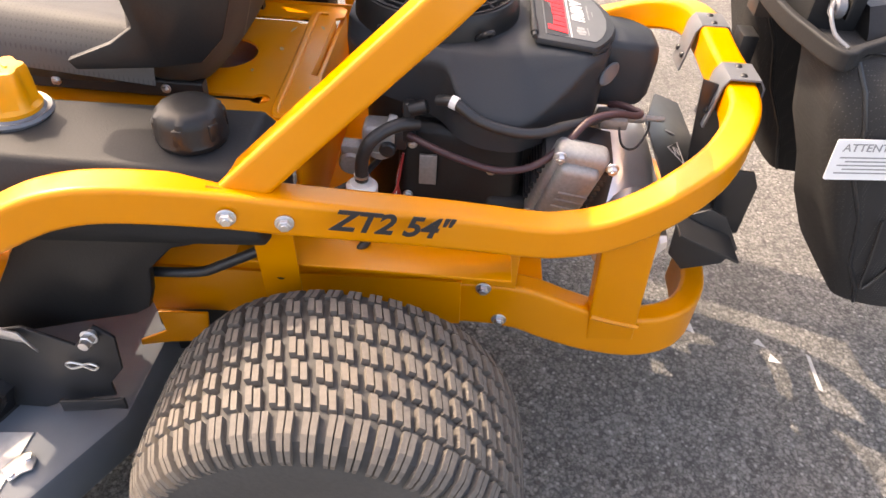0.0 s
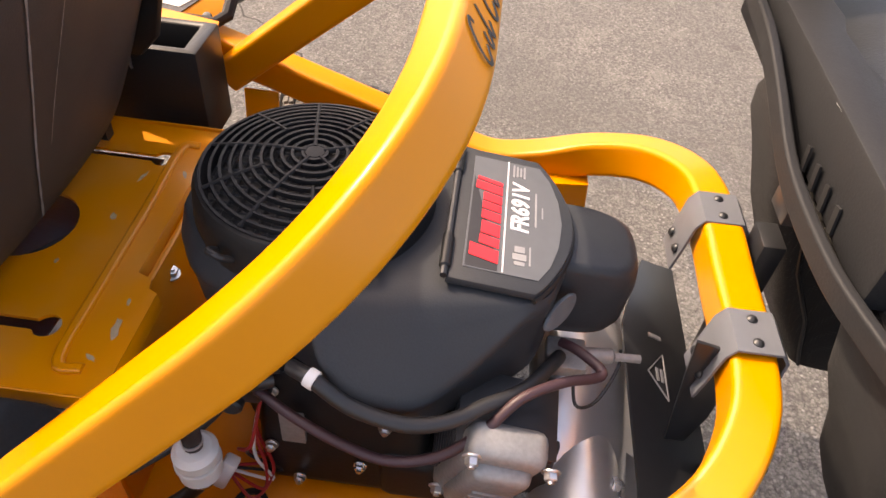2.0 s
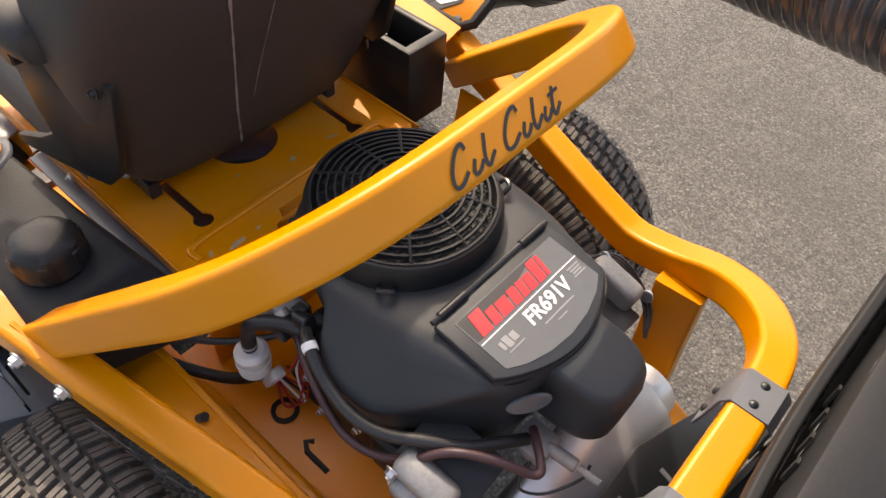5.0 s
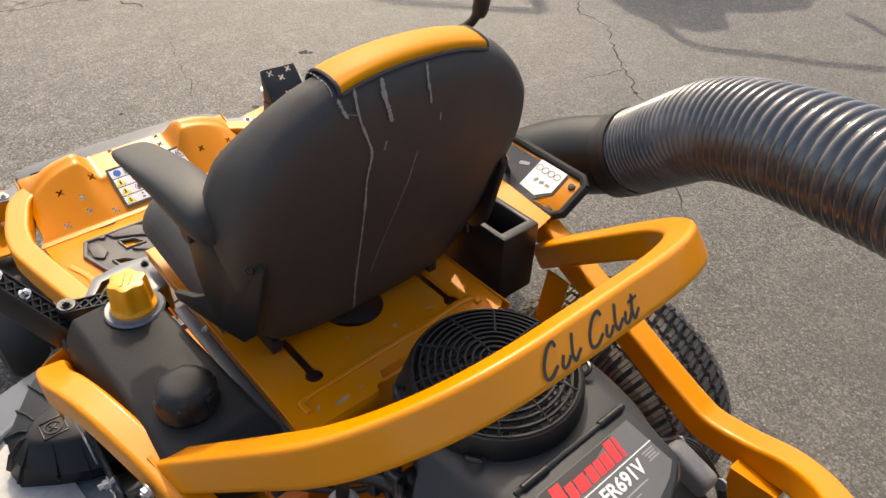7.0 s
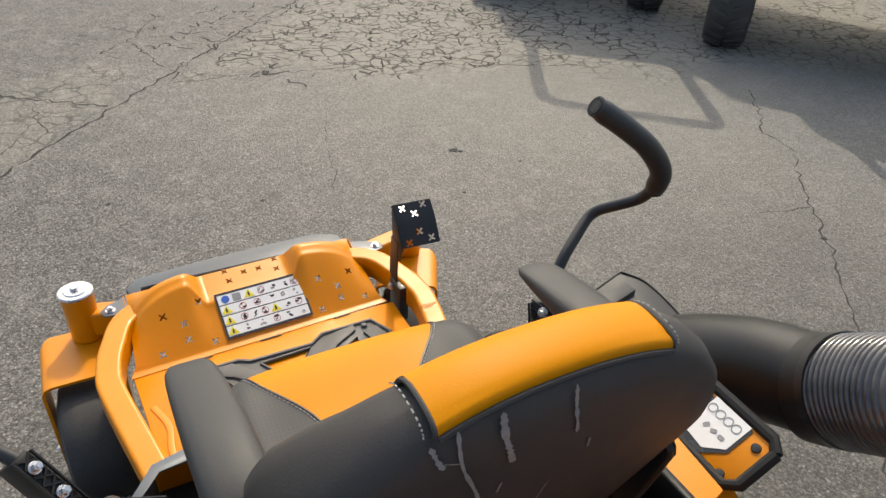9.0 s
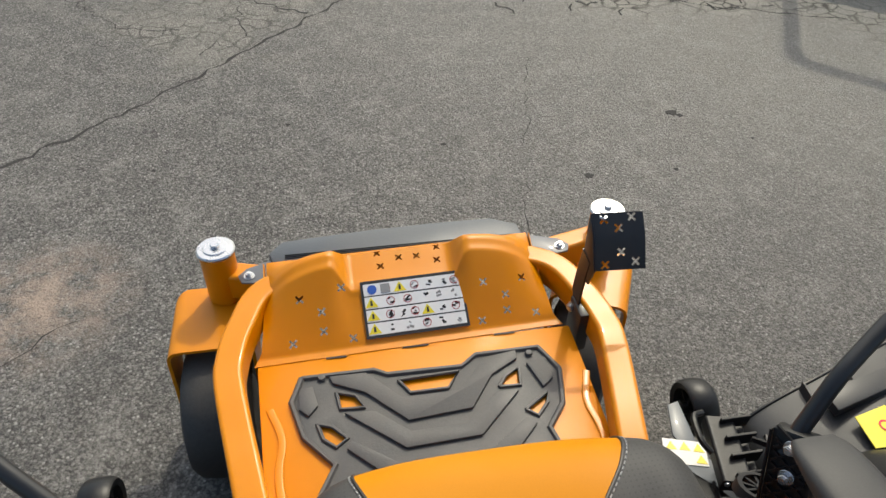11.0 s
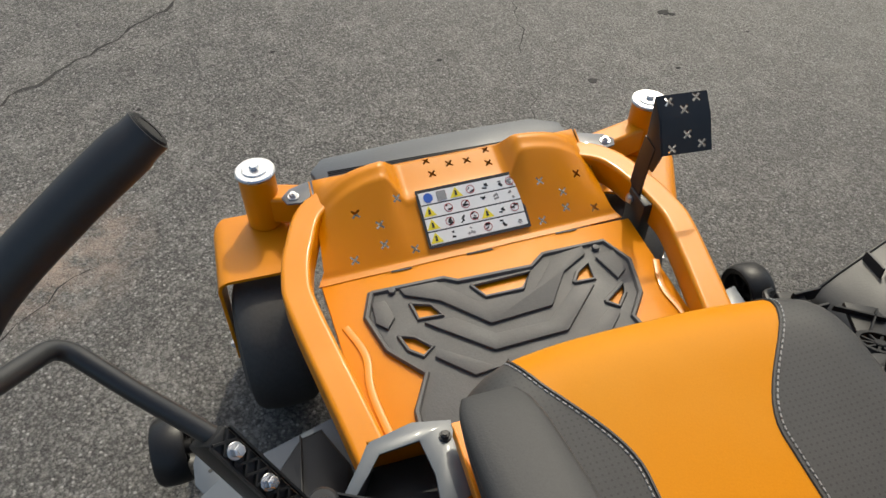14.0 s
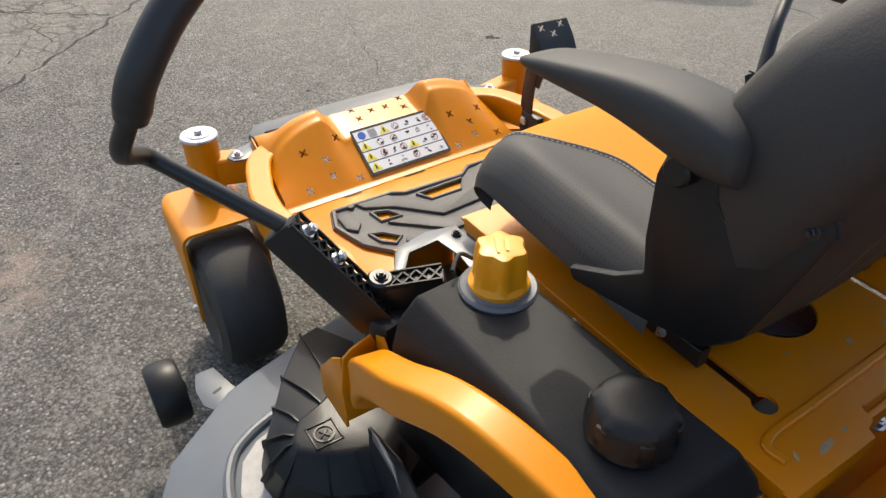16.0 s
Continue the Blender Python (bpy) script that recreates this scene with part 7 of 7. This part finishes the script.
part("yellow_knob", place(lathe([(0, 0), (0.012, 0.002), (0.015, 0.012), (0.013, 0.022), (0.006, 0.028), (0, 0.029)], 24), pm @ pose(-0.02, 0.02, 0.048)), YELLOW_PLASTIC, PANEL, "yellow control knob")
# foot pedal: folded perforated plate on an arm
PY = ((1.538, 0.757), (1.505, 0.722), (1.496, 0.708), (1.466, 0.655))
ped = loft([[(x, y - 0.06 * (x - 0.42), z) for x in (0.370, 0.44, 0.482)] for y, z in PY], closed=False)
slope = (V((0, PY[0][0] - PY[1][0], PY[0][1] - PY[1][1])), V((0, PY[2][0] - PY[3][0], PY[2][1] - PY[3][1])))
cuts = []
for x, q, k in ((0.394, 0.30, 0), (0.456, 0.22, 0), (0.425, 0.70, 0), (0.392, 0.80, 1), (0.428, 0.35, 1), (0.460, 0.72, 1)):
    a, b = (PY[0], PY[1]) if k == 0 else (PY[2], PY[3])
    cuts.append(cross_cutter((x, a[0] + (b[0] - a[0]) * q - 0.06 * (x - 0.42), a[1] + (b[1] - a[1]) * q), (1, -0.06, 0), slope[k], 0.0115, 0.0055))
PED = part("lift_pedal", pierced(ped, cuts, 0.004), BLACK_STEEL, MOWER, "black perforated foot pedal", sharp=30)
part("pedal_cheek", plate([(1.540, 0.758), (1.507, 0.723), (1.468, 0.655), (1.485, 0.60), (1.528, 0.60), (1.535, 0.66)], 0.005, axes((0.366, 0, 0), (0, 1, 0), (0, 0, 1)), 0.001), BLACK_STEEL, PED)
part("pedal_arm", sweep(smooth([(0.367, 1.515, 0.66), (0.366, 1.525, 0.56), (0.364, 1.52, 0.47), (0.362, 1.50, 0.42)], 6), 0.006, 0.046, up=(0, 1, 0), r=0.001), BLACK_STEEL, PED)
part("pedal_bolt", hexbolt((0.360, 1.522, 0.495), (-1, -0.3, 0.2), 0.010, 0.009, 0.014), STEEL, PED)
part("pedal_bracket", bx((0.03, 0.07, 0.12), (0.372, 1.50, 0.46), 0.004), BLACK_STEEL, PED)

# ---- discharge hose: smooth collar, then corrugations ----
HOSE = thing("discharge_hose", (0.85, 0.6, 0), "black corrugated grass discharge hose", "hose")
hp = smooth([(0.86, 0.50, 0.775), (0.845, 0.40, 0.86), (0.80, 0.27, 0.965), (0.74, 0.10, 1.03), (0.67, -0.12, 1.07), (0.60, -0.34, 1.10), (0.52, -0.58, 1.12)], 107)
part("corrugated_tube", tube(hp, lambda i: 0.1050 + 0.0075 * (abs(math.cos(i * math.pi / 11)) ** 0.40 * 2 - 1), 40), DUCT, HOSE, "ribbed black flexible duct", sharp=70)
# black inner tube added for the shade in the grooves
part("groove_shade", tube(hp[::8], 0.0975, 40), CUP_INSIDE, HOSE, "dark inner tube that puts shade between the ribs")
part("collar", tube([(0.862, 0.535, 0.752), (0.861, 0.515, 0.765), (0.857, 0.488, 0.787)], lambda i: 0.112, 40), BLACK_PLASTIC, HOSE)
part("clamp_band", tube([(0.858, 0.49, 0.786), (0.855, 0.475, 0.799)], 0.114, 40), BLACK_STEEL, HOSE)
part("rigid_pipe", tube(smooth([(0.866, 0.55, 0.745), (0.865, 0.68, 0.68), (0.85, 0.82, 0.58), (0.82, 0.92, 0.47), (0.78, 0.98, 0.36)], 8), lambda i: 0.104 + 0.0011 * min(i, 20), 36), BLACK_PLASTIC, HOSE, "smooth black blower pipe")

# ---- grass bagger ----
BAG = thing("grass_bagger", (0.1, -0.7, 0), "black twin-bag grass collector behind the mower", "grass bagger")
lip = [(-0.195, -0.64, 0.955), (-0.205, -0.545, 0.918), (-0.224, -0.482, 0.902), (-0.242, -0.450, 0.900), (-0.17, -0.424, 0.903), (-0.085, -0.411, 0.903), (0.05, -0.408, 0.910), (0.18, -0.410, 0.945), (0.28, -0.412, 0.968), (0.42, -0.42, 0.975), (0.56, -0.46, 0.975)]
# body: tray behind the lip, raised block with a notched rear edge, and the sloping roof
tray = loft([[(x, y, z) for x, y, z in lip], [(x * 0.985, y - 0.010, z + 0.004) for x, y, z in lip], [(x * 0.97, y - 0.020, z - 0.010) for x, y, z in lip], [(x * 0.95, y - 0.040, 0.905) for x, y, z in lip], [(x * 0.94, -0.62, 0.900) for x, y, z in lip]], closed=False)
HOOD = part("hood", tray, HOOD_PLASTIC, BAG, "black moulded hood with a pale worn lip", sharp=40)
part("hood_block", plate([(-0.148, -0.425), (0.50, -0.442), (0.54, -0.50), (0.36, -0.508), (0.30, -0.509), (0.255, -0.496), (0.175, -0.497), (0.135, -0.502), (0.093, -0.492), (0.060, -0.506), (0.015, -0.506), (-0.021, -0.497), (-0.055, -0.490), (-0.085, -0.502), (-0.15, -0.502)], 0.095, pose(0, 0, 0.903), 0.005), TANK_PLASTIC, HOOD, "raised block with a notched edge")
part("hood_roof", loft([[(x * k, y, z) for x, z in ((-0.205, 0.89), (-0.195, z1 - 0.03), (-0.165, z1), (0.50, z1), (0.55, z1 - 0.03), (0.56, 0.89))] for k, y, z1 in ((0.93, -0.505, 0.945), (0.95, -0.54, 0.955), (0.98, -0.70, 1.03), (0.98, -0.95, 1.05), (0.95, -1.10, 1.00))]), BLACK_PLASTIC, HOOD)
part("hood_lip", sweep(smooth(lip, 6), 0.014, 0.030, r=0.004), TANK_PLASTIC, HOOD, "scuffed grey lip")
part("hood_label", plate([(-0.040, -0.026), (0.040, -0.024), (0.037, 0.026), (-0.042, 0.025)], 0.001, axes((0.040, -0.4315, 0.968), (1, -0.026, 0), (0, 0.05, 1))), LABEL_WHITE, HOOD, "blank white sticker")
for k in range(4):
    part("hood_slot", bx((0.010, 0.003, 0.030), (0.065 - 0.036 * k, -0.4245 - 0.0, 0.925), 0, rot=(0, 15, 0)), CUP_INSIDE, HOOD)
LATCH = part("hood_latch", add(cyl((-0.165, -0.462, 0.945), (-0.165, -0.445, 0.945), 0.016, n=20, bevel=0.003), tube(smooth([(-0.165, -0.445, 0.955), (-0.19, -0.435, 0.945), (-0.215, -0.44, 0.925), (-0.235, -0.455, 0.915)], 6), 0.0032, 8)), BRACKET, HOOD, "zinc over-centre latch")
part("latch_strap", bx((0.022, 0.004, 0.07), (-0.165, -0.468, 0.965), 0.001), CUP_INSIDE, LATCH)
for flip in (0, 1):
    rows = []
    for z, y0, y1, x0, x1 in ((0.905, -0.450, -0.90, -0.225, -0.060), (0.86, -0.455, -0.95, -0.265, -0.055), (0.81, -0.466, -1.0, -0.283, -0.052), (0.74, -0.490, -1.03, -0.280, -0.048), (0.65, -0.528, -1.05, -0.284, -0.040), (0.56, -0.566, -1.04, -0.288, -0.028), (0.50, -0.594, -1.02, -0.287, -0.018), (0.465, -0.612, -0.99, -0.278, -0.018), (0.452, -0.640, -0.96, -0.255, -0.045)):
        pts = []
        for i in range(48):
            a = 2 * math.pi * i / 48
            c, d = math.cos(a), math.sin(a)
            x = (x0 + x1) / 2 + (x1 - x0) / 2 * math.copysign(abs(c) ** 0.32, c)
            sag = 0.006 * math.sin(9 * z * 4 + 5 * a) * (0.3 + abs(c))
            pts.append((0.12 - x if flip else x, (y0 + y1) / 2 + (y0 - y1) / 2 * math.copysign(abs(d) ** 0.32, d) + sag, z))
        rows.append(pts)
    b = part("bag", loft(rows), MESH_CLOTH, BAG, "black mesh grass bag")
    for i in (5, 19, 29, 43):
        part("bag_seam", tube([r[i] for r in rows], 0.0035, 6), BLACK_STEEL, b)
    if not flip:
        part("bag_fold", tube(smooth([(-0.288, -0.60, 0.66), (-0.290, -0.615, 0.58), (-0.290, -0.63, 0.515), (-0.290, -0.67, 0.60), (-0.288, -0.72, 0.70)], 5), 0.003, 6), BLACK_STEEL, b)
        fm = axes((-0.2860, -0.545, 0.770), (0.06, -1, 0.03), (0.05, 0.22, 1))
        part("bag_label", plate(rrect(0.15, 0.068, 0.004), 0.001, fm @ pose(0, 0, 0.002)), LABEL_WHITE, b, "white printed warning label")
        lettering("bag_lettering", "ATTENTION", 0.018, fm @ pose(-0.012, 0.020, 0.0034), INK_GREY, b)
        part("label_print", add(*[plate(rrect(0.125 - 0.02 * (k % 2), 0.0022, 0.0005), 0.0004, fm @ pose(0, 0.004 - 0.0065 * k, 0.0032)) for k in range(5)]), INK_GREY, b)
part("bagger_frame", add(bx((0.05, 0.03, 0.30), (0.06, -0.43, 0.66), 0.003), bx((0.05, 0.40, 0.03), (0.06, -0.62, 0.86), 0.003)), BLACK_STEEL, BAG, "black support frame")

# ---- parked machines beyond, of which the wheels and shadows show ----
def machine(origin, turn, span, wheel_r, rops_at, rops_w, rops_h, rops_x=0.0, shadow_slab=()):
    m = Matrix.Translation((*origin, 0)) @ pose(0, 0, 0, 0, 0, turn)
    ob = thing("utility_vehicle", (*origin, 0), "dark parked utility vehicle with muddy knobbly tyres", "vehicle", "parked machines")
    part("body", place(add(bx((span * 0.9, 1.9, 0.35), (0, 0.6, 0.80), 0.06), bx((span * 0.8, 0.7, 0.25), (0, 1.0, 1.05), 0.06)), m), BLACK_PLASTIC, ob, "dark body")
    part("roll_bar", place(tube(fillet([(rops_x - rops_w / 2, rops_at, 0.8), (rops_x - rops_w / 2, rops_at, rops_h), (rops_x + rops_w / 2, rops_at, rops_h), (rops_x + rops_w / 2, rops_at, 0.8)], 0.16, 6), 0.050, 12), m), BLACK_STEEL, ob, "black roll bar")
    # unseen slab and posts, added and shaped to cast the yard's large shadow
    if shadow_slab:
        part("shadow_slab", plate(shadow_slab, 0.06, pose(0, 0, 2.0), 0.01), BLACK_PLASTIC, ob, "dark overhead slab, unseen, shaped to cast the shadow on the yard")
        for x, y in ((5.2, 4.3), (6.0, 3.6)):
            part("slab_post", tube([(x, y, 0.9), (x, y, 2.0)], 0.03, 8), BLACK_STEEL, ob)
    for sx in (-1, 1):
        for y in (0.0, 1.15):
            c = m @ V((sx * span / 2, y, wheel_r))
            R3 = m.to_3x3().to_4x4()
            w = part("wheel", cyl(c - m.to_3x3() @ V((0.1, 0, 0)), c + m.to_3x3() @ V((0.1, 0, 0)), wheel_r * 0.5, n=24), BLACK_STEEL, ob, "muddy off-road wheel")
            part("tyre", place(lathe(tyre_profile(wheel_r - 0.012, 0.34, wheel_r * 0.5), 40), Matrix.Translation(c) @ R3 @ pose(0, 0, 0, 0, 90, 0)), RUBBER, w)
            lug = []
            for k in range(22):
                for sg in (-1, 1):
                    a = 2 * math.pi * (k + 0.25 * sg) / 22
                    lug.append(place(bx((0.14, 0.035, 0.022), (sg * 0.08, 0, wheel_r - 0.010), 0.003, rot=(0, sg * 9, sg * 22)), Matrix.Translation(c) @ R3 @ pose(0, 0, 0, math.degrees(a), 0, 0)))
            part("tread", add(*lug), RUBBER, w, kind="stuff")
    return ob


def guard_tube(ob, pts):
    part("guard_tube", tube(smooth(pts, 6), 0.042, 10), BLACK_STEEL, ob, "black bent guard tube")


machine((4.20, 5.82), -46.0, 1.50, 0.36, -0.66, 1.16, 2.6, 0.28)
UTV = machine((5.07, 3.48), -49.5, 1.62, 0.36, 0.6, 1.3, 1.7, 0.0, [(x + 0.87, y + 1.51) for x, y in ((2.95, 5.0), (3.10, 4.45), (3.70, 3.90), (3.77, 3.49), (3.64, 3.14), (3.87, 2.80), (3.70, 2.50), (3.68, 2.20), (3.80, 1.93), (4.03, 1.87), (4.28, 2.06), (4.49, 1.89), (4.90, 1.72), (5.5, 1.95), (6.6, 3.2), (5.6, 5.6), (4.0, 6.6))])
guard_tube(UTV, [(4.95, 3.5, 1.1), (4.60, 3.6, 1.45), (4.39, 3.35, 1.5), (4.20, 3.03, 1.5), (4.23, 2.83, 1.5), (4.39, 2.61, 1.5), (4.68, 2.19, 1.5), (5.1, 1.75, 1.4), (5.5, 2.3, 1.1)])
bm = add(plate([(0.0, 0.0), (0.03, 0.012), (0.012, 0.03)], 0.0015, pose(0.03, -0.74, 0.0008)), plate([(0, 0), (0.03, 0.02), (0.005, 0.032)], 0.0015, pose(-0.02, -0.765, 0.0008)), plate([(0.019, -0.838), (0.012, -0.846), (-0.10, -0.842), (-0.093, -0.832)], 0.0015, pose(0, 0, 0.0008)), plate([(0.13, -0.52), (0.10, -0.56), (0.06, -0.565), (0.08, -0.53)], 0.0015, pose(0, 0, 0.0008)))
spots = []
rg = random.Random(12)
for x, y, r in ((0.896, 2.712, 0.026), (1.468, 3.172, 0.036), (1.50, 3.14, 0.020), (2.647, 1.612, 0.020), (0.33, 3.04, 0.014), (1.288, 2.707, 0.012), (-0.35, 3.3, 0.014), (0.62, 2.2, 0.010), (-1.5, 1.75, 0.012), (2.05, 2.3, 0.013), (1.75, 2.9, 0.010), (-0.9, 3.0, 0.011)):
    spots.append(plate([(r * rg.uniform(0.55, 1.1) * math.cos(2 * math.pi * k / 13), 0.8 * r * rg.uniform(0.55, 1.1) * math.sin(2 * math.pi * k / 13)) for k in range(13)], 0.0016, pose(x, y, 0.0006)))
tagged(part("tar_spots", add(*spots), CRACK, None), "small dark tar spots and dirt on the asphalt", "tar spot", kind="stuff")
tagged(part("paint_marks", bm, CHALK, None), "worn pale paint chips on the asphalt", "paint mark", kind="stuff")
